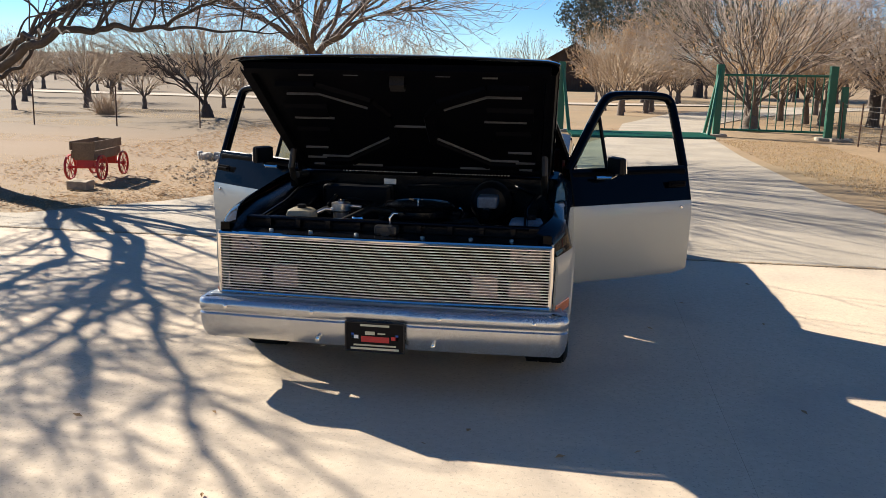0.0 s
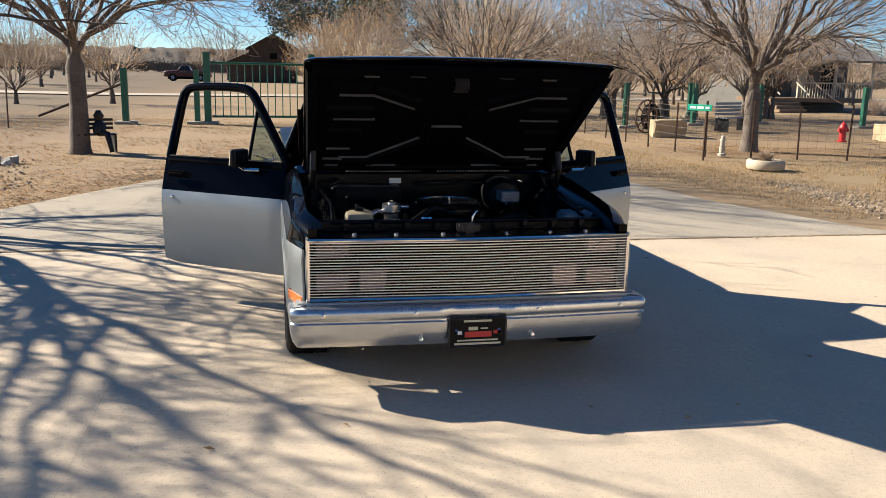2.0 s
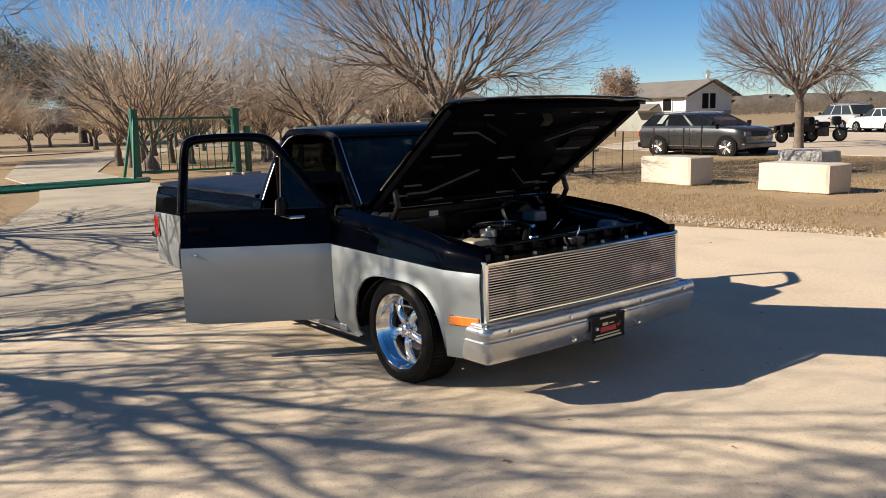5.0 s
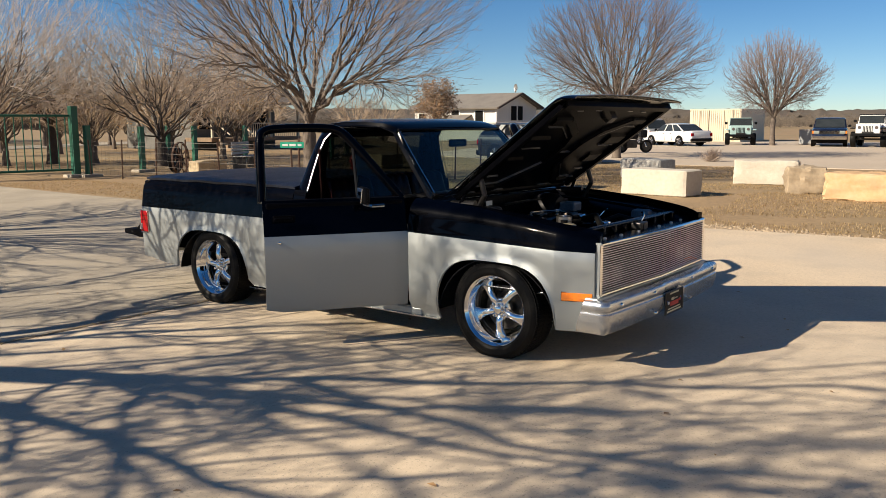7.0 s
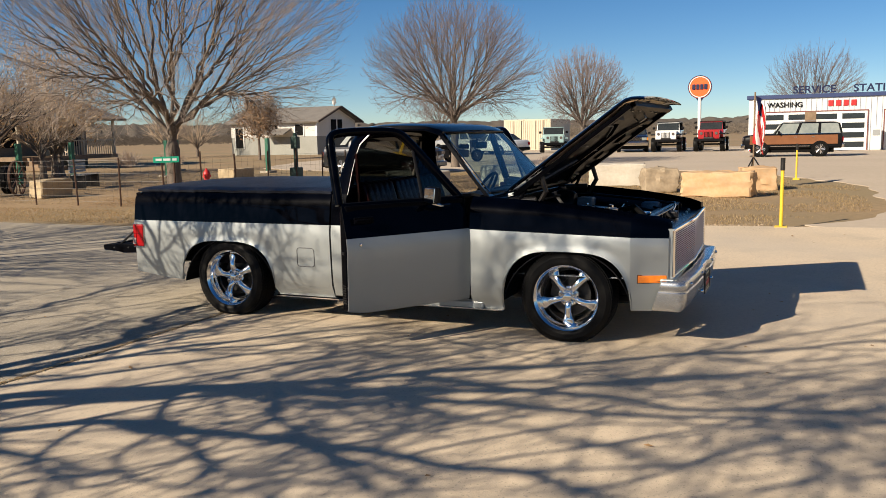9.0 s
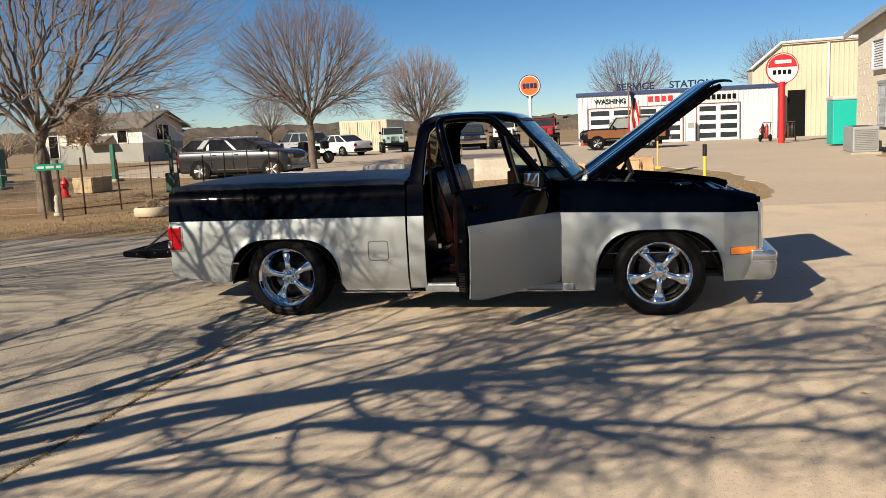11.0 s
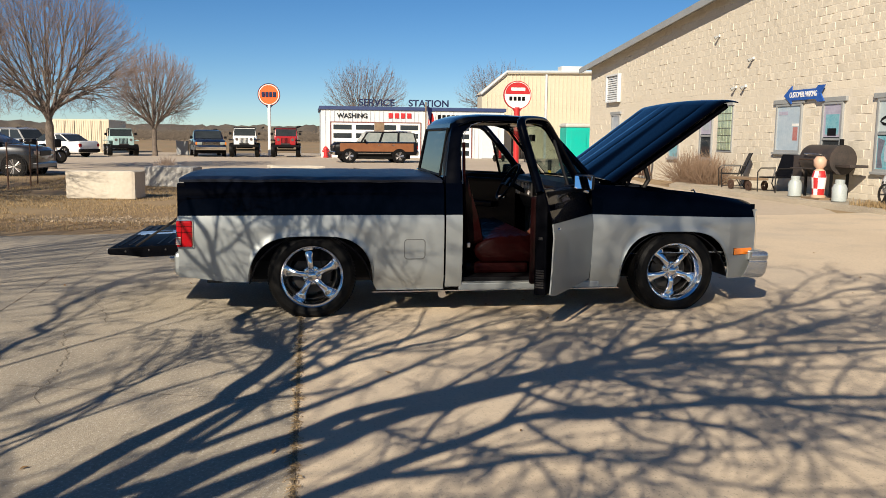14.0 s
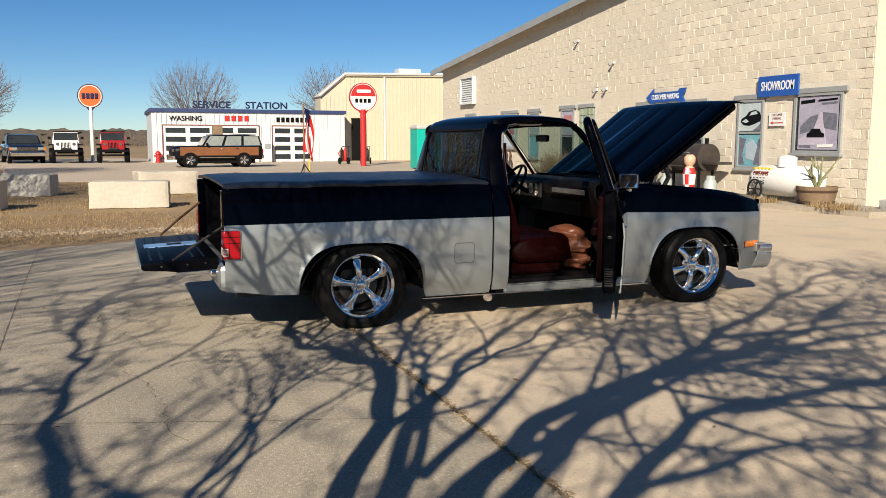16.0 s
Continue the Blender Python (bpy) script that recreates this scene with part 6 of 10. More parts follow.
right = build_door()
OPEN, SHORT = 55.7, Matrix.Diagonal((1, 0.932, 1, 1))
# the driver's door is the mirror image of the passenger's
left = bpy.data.objects.new("door", right.data.copy())
scene.collection.objects.link(left)
left.parent = truck
tagged(left, "black over silver door swung wide open")
flip = Matrix.Diagonal((-1, 1, 1, 1))
left.data.transform(flip)
left.data.flip_normals()
for o in right.children:
    c = mirror_x(o)
    c.parent = left
    for g in o.children:
        k = mirror_x(g)
        k.parent = c
right.matrix_basis = pose(-0.94, 0.76, 0, 0, 0, OPEN) @ SHORT
left.matrix_basis = pose(0.94, 0.76, 0, 0, 0, -OPEN) @ SHORT


# ---- buildings ----
def frame_m(origin, across, up):
    """A pose whose x runs across, y up and z out of a wall."""
    a, b = Vector(across).normalized(), Vector(up).normalized()
    c = a.cross(b)
    return Matrix(((a.x, b.x, c.x, origin[0]), (a.y, b.y, c.y, origin[1]), (a.z, b.z, c.z, origin[2]), (0, 0, 0, 1)))


# limestone-coloured block building: its gable end looks along +y
WY, WX0, WX1 = -9.4, 5.9, 29.25


def eave(x):
    return 4.52 + (29.25 - x) * 0.098


openings = [(25.5, 26.4, 0.9, 2.4), (21.6, 22.85, 1.12, 2.4), (19.85, 20.65, 0.78, 2.4), (17.45, 18.3, 0.8, 2.43), (16.25, 17.1, 1.1, 2.43), (12.62, 13.82, 1.1, 2.36), (10.93, 11.74, 0.72, 2.34), (8.83, 9.7, 0.74, 2.35), (6.56, 7.89, 1.12, 2.4)]
bm = prism(bmesh.new(), [(WX0, -0.1), (WX1, -0.1), (WX1, eave(WX1)), (WX0, eave(WX0))], "y", WY - 0.35, WY - 0.02)
wall = tagged(part("wall_block_building", bm, M["wall_joint"]), "tan split-face block wall with a sloping roofline", "wall", "", "structure")
bm = prism(bmesh.new(), [(WY - 0.02, -0.1), (-32, -0.1), (-32, eave(WX0)), (WY - 0.02, eave(WX0))], "x", WX0 - 0.02, WX0 + 0.3)
box(bm, WX0 + 0.3, WX1, -32, -31.8, 0, 4)
box(bm, WX1 - 0.3, WX1, -31.8, WY - 0.35, 0, 4.4)
tagged(part("wall_block_side", bm, M["wall_stone"]), "sunlit side of the tan block building", "wall", "", "structure")
bm = bmesh.new()
loft(bm, [[(WX1 + 0.5, y, eave(WX1 + 0.5)), (WX0 - 0.4, y, eave(WX0 - 0.4))] for y in (WY + 0.35, -32)])
thicken(bm, 0.08)
tagged(part("roof_block_building", bm, M["grey_trim"]), "grey metal roof edge over the block wall", "roof", "", "structure")
bm = prism(bmesh.new(), [(WX0 - 0.42, eave(WX0 - 0.42) - 0.17), (WX1 + 0.52, eave(WX1 + 0.52) - 0.17), (WX1 + 0.52, eave(WX1 + 0.52) + 0.03), (WX0 - 0.42, eave(WX0 - 0.42) + 0.03)], "y", WY + 0.351, WY + 0.4)
tagged(part("trim_fascia", bm, M["grey_trim"]), "grey sloping fascia board", "trim", "", "structure")


def pane_window(i, x0, x1, z0, z1, label, split=None, poster=()):
    w = thing("window_%d" % i, ((x0 + x1) / 2, WY, z0), 0, label, "window", "", "structure")
    a, b, h = -(x1 - x0) / 2, (x1 - x0) / 2, z1 - z0
    f = 0.06
    part("window_frame", box(box(box(box(bmesh.new(), a, a + f, -0.02, 0.035, 0, h), b - f, b, -0.02, 0.035, 0, h), a + f, b - f, -0.02, 0.035, 0, f), a + f, b - f, -0.02, 0.035, h - f, h), M["grey_trim"], w)
    part("pane", boxed(a + f, b - f, -0.015, 0.0, f, h - f), M["glass_block"], w)
    part("window_sill", box(bmesh.new(), a - 0.05, b + 0.05, -0.02, 0.08, -0.06, 0.0, 0.008), M["grey_trim"], w)
    part("lintel", box(bmesh.new(), a - 0.12, b + 0.12, -0.02, 0.05, h, h + 0.11, 0.006), M["grey_trim"], w)
    if split:
        part("window_rail", boxed(a + f, b - f, -0.01, 0.03, split * h - 0.025, split * h + 0.025), M["grey_trim"], w)
    for x, z, dx, dz, m, nm in poster:
        part(nm, boxed(a + f + (b - a - 2 * f) * x, a + f + (b - a - 2 * f) * (x + dx), 0.001, 0.004 + 0.002 * poster.index((x, z, dx, dz, m, nm)), f + (h - 2 * f) * z, f + (h - 2 * f) * (z + dz)), M[m], w)
    return w


M["poster_blue"] = mat("faded_poster", (0.33, 0.42, 0.5), 0.35, spots=(0.45, 0.52, 0.57), scale=3, fine=14, coat=0.6)
M["poster_teal"] = mat("teal_poster", (0.08, 0.3, 0.38), 0.35, spots=(0.25, 0.45, 0.5), scale=5, fine=20, coat=0.6)
M["poster_grey"] = mat("grey_poster", (0.25, 0.29, 0.33), 0.35, spots=(0.4, 0.43, 0.46), scale=4, fine=18, coat=0.6)
M["poster_red"] = mat("faded_red_poster", (0.36, 0.1, 0.09), 0.4, spots=(0.42, 0.2, 0.18), scale=6, fine=25, coat=0.4)
M["poster_violet"] = mat("violet_poster", (0.3, 0.27, 0.36), 0.4, spots=(0.42, 0.4, 0.48), scale=2.5, fine=12, coat=0.4)
pane_window(1, *openings[0], "narrow grey-framed window with a poster", 0.5, ((0, 0, 1, 1, "poster_grey", "poster"),))
pane_window(2, *openings[1], "grey-framed window filled by a faded poster", None, ((0, 0, 1, 1, "poster_blue", "poster"), (0.2, 0.35, 0.4, 0.2, "poster_red", "poster_shape"), (0.1, 0.62, 0.6, 0.12, "poster_grey", "poster_shape")))
pane_window(3, *openings[2], "tall narrow window with posters", 0.5, ((0, 0, 1, 0.48, "poster_teal", "poster"), (0, 0.52, 1, 0.48, "poster_grey", "poster")))
pane_window(4, *openings[3], "tall window with a dark red poster", 0.45, ((0, 0.48, 1, 0.52, "poster_violet", "poster"), (0.15, 0.78, 0.7, 0.12, "poster_red", "poster_shape"), (0.2, 0.56, 0.6, 0.16, "poster_grey", "poster_shape")))
w5 = thing("window_5", (16.68, WY, 1.1), 0, "glass block window in a grey frame", "window", "", "structure")
part("window_frame", box(box(bmesh.new(), -0.46, 0.46, -0.02, 0.0, -0.05, 1.36), -0.5, 0.5, -0.02, 0.05, 1.33, 1.44), M["grey_trim"], w5)
M["green_glass"] = mat("green_glass_block", (0.24, 0.3, 0.2), 0.12, spots=(0.36, 0.4, 0.28), scale=9, fine=30, coat=1, rand=0.15)
for i in range(4):
    for j in range(6):
        part("glass_block", box(bmesh.new(), -0.41 + i * 0.207, -0.215 + i * 0.207, 0.0, 0.03, 0.01 + j * 0.218, 0.215 + j * 0.218, 0.012), M["green_glass"], w5)
pane_window(6, *openings[5], "grey-framed window with a faded drink poster", None, ((0, 0, 1, 1, "poster_blue", "poster"), (0.1, 0.22, 0.2, 0.3, "poster_red", "poster_cup"), (0.06, 0.54, 0.28, 0.06, "white_paint", "poster_lid"), (0.55, 0.8, 0.38, 0.08, "poster_violet", "poster_shape")))
pane_window(7, *openings[6], "narrow window with a poster of an old car", 0.45, ((0, 0.48, 1, 0.52, "poster_violet", "poster"), (0.12, 0.52, 0.76, 0.32, "poster_teal", "poster_shape"), (0.25, 0.5, 0.5, 0.12, "trim_black", "poster_shape")))
M["poster_dark"] = mat("dark_poster_ink", (0.09, 0.1, 0.13), 0.4, spots=(0.2, 0.2, 0.25), scale=9, fine=30, coat=0.4)
M["poster_pale"] = mat("pale_poster", (0.4, 0.47, 0.48), 0.35, spots=(0.5, 0.56, 0.56), scale=3, fine=14, coat=0.6)
w8 = pane_window(8, *openings[7], "tall narrow window with two car posters", 0.52, ((0, 0.55, 1, 0.45, "poster_pale", "poster"), (0, 0, 1, 0.49, "poster_teal", "poster")))
half8, tall8 = (openings[7][1] - openings[7][0]) / 2 - 0.06, openings[7][3] - openings[7][2] - 0.12
for nm, m, y1, poly in (("poster_car", "trim_black", 0.012, ((0.06, 0.7), (0.12, 0.745), (0.3, 0.785), (0.42, 0.85), (0.7, 0.88), (0.88, 0.84), (0.97, 0.76), (0.93, 0.7), (0.7, 0.66), (0.45, 0.63), (0.2, 0.645))),
                        ("poster_shape", "poster_pale", 0.014, ((0.45, 0.79), (0.54, 0.84), (0.74, 0.86), (0.82, 0.81))), ("poster_shape", "poster_pale", 0.014, ((0.12, 0.7), (0.3, 0.74), (0.44, 0.7), (0.3, 0.675))),
                        ("poster_shape", "poster_dark", 0.012, ((0.62, 0.555), (0.98, 0.555), (0.98, 0.68), (0.8, 0.6))),
                        ("poster_shape", "poster_dark", 0.012, ((0.04, 0.02), (0.3, 0.02), (0.2, 0.2), (0.34, 0.42), (0.04, 0.46))), ("poster_shape", "poster_blue", 0.014, ((0.36, 0.12), (0.72, 0.08), (0.86, 0.3), (0.6, 0.42), (0.34, 0.34))),
                        ("poster_shape", "poster_dark", 0.012, ((0.7, 0.02), (0.97, 0.02), (0.97, 0.44), (0.88, 0.4)))):
    part(nm, prism(bmesh.new(), [(half8 * (1 - 2 * u), 0.06 + tall8 * v) for u, v in poly], "y", 0.002, y1), M[m], w8)
w9 = pane_window(9, *openings[8], "wide window with a violet road poster", None, ((0.04, 0.02, 0.9, 0.97, "poster_violet", "poster"),))
M["poster_road"] = mat("poster_road_ink", (0.42, 0.38, 0.47), 0.4, spots=(0.5, 0.46, 0.54), scale=6, fine=25, coat=0.4)
for nm, m, y1, poly in (("poster_shape", "poster_dark", 0.008, ((0.1, 0.44), (0.32, 0.62), (0.5, 0.66), (0.52, 0.4), (0.1, 0.3))), ("poster_shape", "poster_dark", 0.008, ((0.62, 0.7), (0.93, 0.66), (0.93, 0.36), (0.6, 0.42))),
                        ("poster_road", "poster_road", 0.01, ((0.08, 0.1), (0.72, 0.1), (0.66, 0.42), (0.585, 0.7), (0.56, 0.7), (0.42, 0.4), (0.08, 0.2))),
                        ("poster_car", "trim_black", 0.012, ((0.27, 0.24), (0.27, 0.31), (0.33, 0.34), (0.38, 0.4), (0.56, 0.4), (0.61, 0.33), (0.67, 0.31), (0.67, 0.24))),
                        ("poster_bar", "trim_black", 0.012, ((0.1, 0.86), (0.42, 0.88), (0.42, 0.94), (0.1, 0.92))), ("poster_bar", "trim_black", 0.012, ((0.5, 0.89), (0.92, 0.91), (0.92, 0.945), (0.5, 0.925))),
                        ("poster_bar", "poster_dark", 0.012, ((0.58, 0.83), (0.93, 0.85), (0.93, 0.88), (0.58, 0.87))), ("poster_bar", "poster_dark", 0.012, ((0.1, 0.06), (0.36, 0.06), (0.36, 0.1), (0.1, 0.1))),
                        ("poster_bar", "white_paint", 0.012, ((0.52, 0.06), (0.86, 0.07), (0.86, 0.12), (0.52, 0.11)))):
    part(nm, prism(bmesh.new(), [(0.605 - 1.21 * u, 0.06 + 1.16 * v) for u, v in poly], "y", 0.002, y1), M[m], w9)
OUT = ((-1, 0, 0), (0, 0, 1))
sg = thing("showroom_sign", (8.36, WY, 2.6), 0, "blue sign board with white showroom lettering", "sign")
part("board", box(bmesh.new(), -0.62, 0.62, 0.05, 0.09, -0.22, 0.24, 0.006), M["sign_blue"], sg)
letters("lettering", "SHOWROOM", 0.28, M["white_paint"], frame_m((0, 0.093, 0.005), *OUT), sg, 0.006, 0.6, "white block letters", bold=0.004)
sg = thing("parking_arrow_sign", (12.5, WY, 2.56), 0, "blue arrow sign with white customer parking lettering", "sign")
part("board", prism(bmesh.new(), [(-0.88, -0.2), (-0.72, 0.0), (-0.88, 0.2), (-0.6, 0.2), (-0.52, 0.13), (0.55, 0.13), (0.55, 0.24), (0.9, -0.0), (0.55, -0.22), (0.55, -0.13), (-0.52, -0.13), (-0.6, -0.2)], "y", 0.05, 0.08), M["sign_blue"], sg)
letters("lettering", "CUSTOMER PARKING", 0.19, M["white_paint"], frame_m((0.02, 0.083, 0.0), *OUT), sg, 0.006, 0.66, "white block letters", bold=0.003)
sg = thing("customer_parking_plate", (8.38, WY, 1.72), 0, "small white parking sign with a red arrow", "sign")
part("board", box(bmesh.new(), -0.25, 0.25, 0.02, 0.04, 0, 0.3, 0.004), M["white_paint"], sg)
letters("lettering", "CUSTOMER", 0.075, M["dull_red"], frame_m((0, 0.043, 0.245), *OUT), sg, 0.004, 0.85)
letters("lettering", "PARKING", 0.075, M["dull_red"], frame_m((0, 0.043, 0.165), *OUT), sg, 0.004, 0.85)
part("arrow", prism(bmesh.new(), [(0.2, 0.07), (0.12, 0.105), (0.12, 0.08), (-0.2, 0.08), (-0.2, 0.06), (0.12, 0.06), (0.12, 0.035)], "y", 0.041, 0.045), M["red_paint"], sg)
vt = thing("wall_vent", (26.2, WY, 2.9), 0, "grey louvred wall vent", "vent")
part("vent_frame", box(box(box(box(bmesh.new(), -0.7, -0.63, 0, 0.15, 0, 1.12), 0.63, 0.7, 0, 0.15, 0, 1.12), -0.63, 0.63, 0, 0.15, 0, 0.06), -0.63, 0.63, 0, 0.15, 1.06, 1.12), M["white_metal"], vt)
for k in range(11):
    part("slat", box(bmesh.new(), -0.63, 0.63, -0.05, 0.05, -0.006, 0.006, m=Matrix.Translation((0, 0.07, 0.1 + k * 0.09)) @ Matrix.Rotation(radians(-62), 4, "X")), M["white_metal"], vt)
for x, z in ((17.3, 4.55), (15.2, 3.7), (16.1, 2.95), (15.55, 2.95)):
    lp = thing("wall_light", (x, WY, z), 0, "small weathered wall spotlight", "light", "wall spotlights")
    lp.scale = (0.72, 0.72, 0.72)
    part("bracket", box(bmesh.new(), -0.05, 0.05, -0.01, 0.05, -0.05, 0.05, 0.008), M["white_paint"], lp)
    part("lamp_head", tube(bmesh.new(), [(0, 0.05, 0), (0.02, 0.1, -0.04), (0.05, 0.2, -0.1)], [0.025, 0.05, 0.07], 10), M["grey_trim"], lp)

# block pieces: the stretch the camera nears as pieces, the rest joined
rb = random.Random(5)


def block_spots():
    rows = int((eave(WX0) - 0.1) / 0.2)
    for j in range(rows):
        z0 = 0.02 + j * 0.2
        x = WX0
        while x < WX1 - 0.05:
            w = 0.2 if j % 2 and x == WX0 else 0.4
            hidden = False
            for a, b, c, d in openings:
                if x + w > a - 0.04 and x < b + 0.04 and z0 + 0.2 > c - 0.07 and z0 < d + 0.12:
                    hidden = True
            smooth = 2.4 < z0 < 2.75
            if not hidden and z0 + 0.2 < eave(x + w) - 0.02:
                yield x, z0, min(w, WX1 - x), smooth
            x += w


def block_mesh(seed, w, flat):
    q = random.Random(seed)
    V, F = [], []
    x0, x1, z0, z1 = 0.003, w - 0.003, 0.003, 0.197
    inn = 0.008
    V += [(x0, 0, z0), (x1, 0, z0), (x1, 0, z1), (x0, 0, z1)]
    d = [0.002 if flat else q.uniform(0.001, 0.006) + (0.012 if q.random() < 0.12 else 0.0) for _ in range(6)]
    V += [(x0 + inn, d[0], z0 + inn), ((x0 + x1) / 2 + q.uniform(-0.05, 0.05), d[1], z0 + inn), (x1 - inn, d[2], z0 + inn), (x1 - inn, d[3], z1 - inn), ((x0 + x1) / 2 + q.uniform(-0.05, 0.05), d[4], z1 - inn), (x0 + inn, d[5], z1 - inn)]
    F += [(4, 5, 8, 9), (5, 6, 7, 8), (0, 1, 6, 5, 4), (1, 2, 7, 6), (2, 3, 9, 8, 7), (3, 0, 4, 9)]
    return V, [tuple(reversed(f)) for f in F]


shapes = []
for s in range(10):
    V, F = block_mesh(s, 0.4, s >= 8)
    me = bpy.data.meshes.new("block")
    me.from_pydata(V, [], F)
    me.materials.append(M["wall_stone"])
    shapes.append(me)
near, V, F = 0, [], []
for x, z, w, flat in block_spots():
    if near < 300 and x < 12.2 and 0.2 < z < 4.6 and w > 0.39:
        ob = new("block", shapes[8 + near % 2 if flat else rb.randrange(8)])
        ob.parent = wall
        ob.location = (x, WY - 0.02, z)
        near += 1
    else:
        v, f = block_mesh(rb.randrange(10 ** 6), w, flat)
        o = len(V)
        V += [(a + x, b + WY - 0.02, c + z) for a, b, c in v]
        F += [tuple(i + o for i in g) for g in f]
me = bpy.data.meshes.new("block_field")
me.from_pydata(V, [], F)
me.materials.append(M["wall_stone"])
fld = new("block_field", me)
fld.parent = wall
tagged(fld, kind="stuff")


# service station
def ribs(parent, x, y0, y1, z0, z1, step, material, depth=0.02, w=0.05):
    """Upright ribs of a metal wall, alike pieces on one mesh."""
    first = None
    y = y0
    while y < y1:
        if first is None:
            first = part("wall_rib", boxed(-depth, 0.002, 0, w, 0, z1 - z0), material, parent)
            ob = first
        else:
            ob = part("wall_rib", None, None, parent, mesh=first.data)
        ob.location = (x, y, z0)
        y += step


st = thing("service_station", (50.5, -4.1, 0), 0, "white metal service station with glazed overhead doors", "building")
ribs(part("front_wall", boxed(0, 8, -6.3, 6.3, -0.15, 3.25), M["white_metal"], st), 0.0, -6.3, 6.28, 0, 3.2, 0.3, M["white_metal"], 0.045)
part("roof_edge", box(bmesh.new(), -0.12, 8.1, -6.42, 6.42, 3.2, 3.44, 0.02), M["blue_paint"], st, "dark blue roof edge")


def overhead_door(y0, y1, cols):
    d = part("garage_door", boxed(-0.06, -0.03, y0, y1, 0, 2.35), M["white_paint"], st, "white overhead door with window rows")
    part("door_frame", box(box(box(bmesh.new(), -0.09, -0.02, y0 - 0.055, y0, 0, 2.41), -0.09, -0.02, y1, y1 + 0.055, 0, 2.41), -0.09, -0.02, y0, y1, 2.35, 2.41), M["dull_red"], d, "red frame")
    w = (y1 - y0) / cols
    for i in range(cols):
        for j in range(4):
            part("pane", boxed(-0.075, -0.06, y0 + i * w + 0.14, y0 + (i + 1) * w - 0.14, 0.17 + j * 0.57, 0.5 + j * 0.57), M["glass_block"], d)


overhead_door(-0.42, 5.62, 4)
overhead_door(-3.97, -1.35, 2)
part("side_door", box(bmesh.new(), -0.05, -0.02, -5.9, -4.75, 0, 2.1, 0.01), M["white_metal"], st, "pale plain door")
ST_OUT = ((0, -1, 0), (0, 0, 1))
letters("roof_lettering", "SERVICE", 0.62, M["navy_paint"], frame_m((-0.05, 2.55, 3.68), *ST_OUT), st, 0.06, 1.08, "dark blue standing letters", bold=0.014)
letters("roof_lettering", "STATION", 0.62, M["navy_paint"], frame_m((-0.05, -1.0, 3.68), *ST_OUT), st, 0.06, 1.08, "dark blue standing letters", bold=0.014)
letters("wall_lettering", "WASHING", 0.44, M["trim_black"], frame_m((-0.05, 4.2, 2.8), *ST_OUT), st, 0.04, 1.0, "black wall letters", bold=0.006)
for k in range(4):
    part("brand_bar", box(bmesh.new(), -0.06, -0.02, 1.45 - k * 0.42, 1.75 - k * 0.42, 2.66, 3.02, 0.02), M["red_paint"], st)
for k in range(7):
    part("brand_bar", box(bmesh.new(), -0.06, -0.02, -1.85 - k * 0.32, -1.62 - k * 0.32, 2.62, 2.94, 0.02), M["trim_black"], st)
pump = thing("fuel_pump", (50.0, -9.0 + 4.0, 0), 0, "old white fuel pump by the station", "pump")
part("pump_body", box(bmesh.new(), -0.2, 0.2, -0.28, 0.28, 0, 1.35, 0.04), M["white_paint"], pump)
part("pump_dial", box(bmesh.new(), -0.215, -0.2, -0.2, 0.2, 0.85, 1.2, 0.01), M["grey_trim"], pump)
drum = thing("chimney_drum", (46.5, -1.4, 0), 0, "weathered timber post with a stone cap", "post")
part("post", box(bmesh.new(), -0.25, 0.25, -0.3, 0.3, 0, 2.3, 0.03), M["wood"], drum)

# tan metal shop
mb = thing("metal_shop", (52, -9.1, 0), 0, "tan ribbed metal shop with a low gable", "building")
bm = prism(bmesh.new(), [(0, -0.1), (0, 4.5), (-1.75, 5.95), (-4.7, 6.0), (-24, 6.4), (-24, -0.1)], "x", 0, 1.6)
box(bm, 1.6, 16, -24, -4.7, -0.1, 6.0)
sw = part("shop_wall", bm, M["tan_metal"], mb)
for y0, y1, z1 in ((-23, -4.85, 5.9), (-1.6, -0.1, 4.5), (-4.55, -1.75, 5.85)):
    ribs(sw, 0.0, y0, y1, 0, z1, 0.3, M["tan_metal"], 0.035)
bm = bmesh.new()
loft(bm, [[(x, 0.1, 4.46), (x, -1.75, 6.0), (x, -4.7, 6.06), (x, -24, 6.46)] for x in (-0.15, 1.8)])
thicken(bm, 0.1)
part("shop_roof", bm, M["tan_metal"], mb, "tan metal roof sheet")
part("roof_trim", tube(bmesh.new(), [(-0.17, 0.12, 4.48), (-0.17, -1.75, 6.06), (-0.17, -4.7, 6.12), (-0.17, -23.5, 6.5)], 0.09, 6), M["white_metal"], mb, "pale roof edge")
part("downpipe", boxed(-0.12, 0, -4.72, -4.58, 0, 6.0), M["white_metal"], mb)
part("shop_door", boxed(-0.04, 0, -3.3, -2.2, 0, 3.0), M["dark"], mb, "dark open doorway")
part("roof_unit", box(bmesh.new(), 0.4, 1.4, -7.6, -5.9, 6.05, 6.6, 0.03), M["white_metal"], mb, "pale box on the roof")


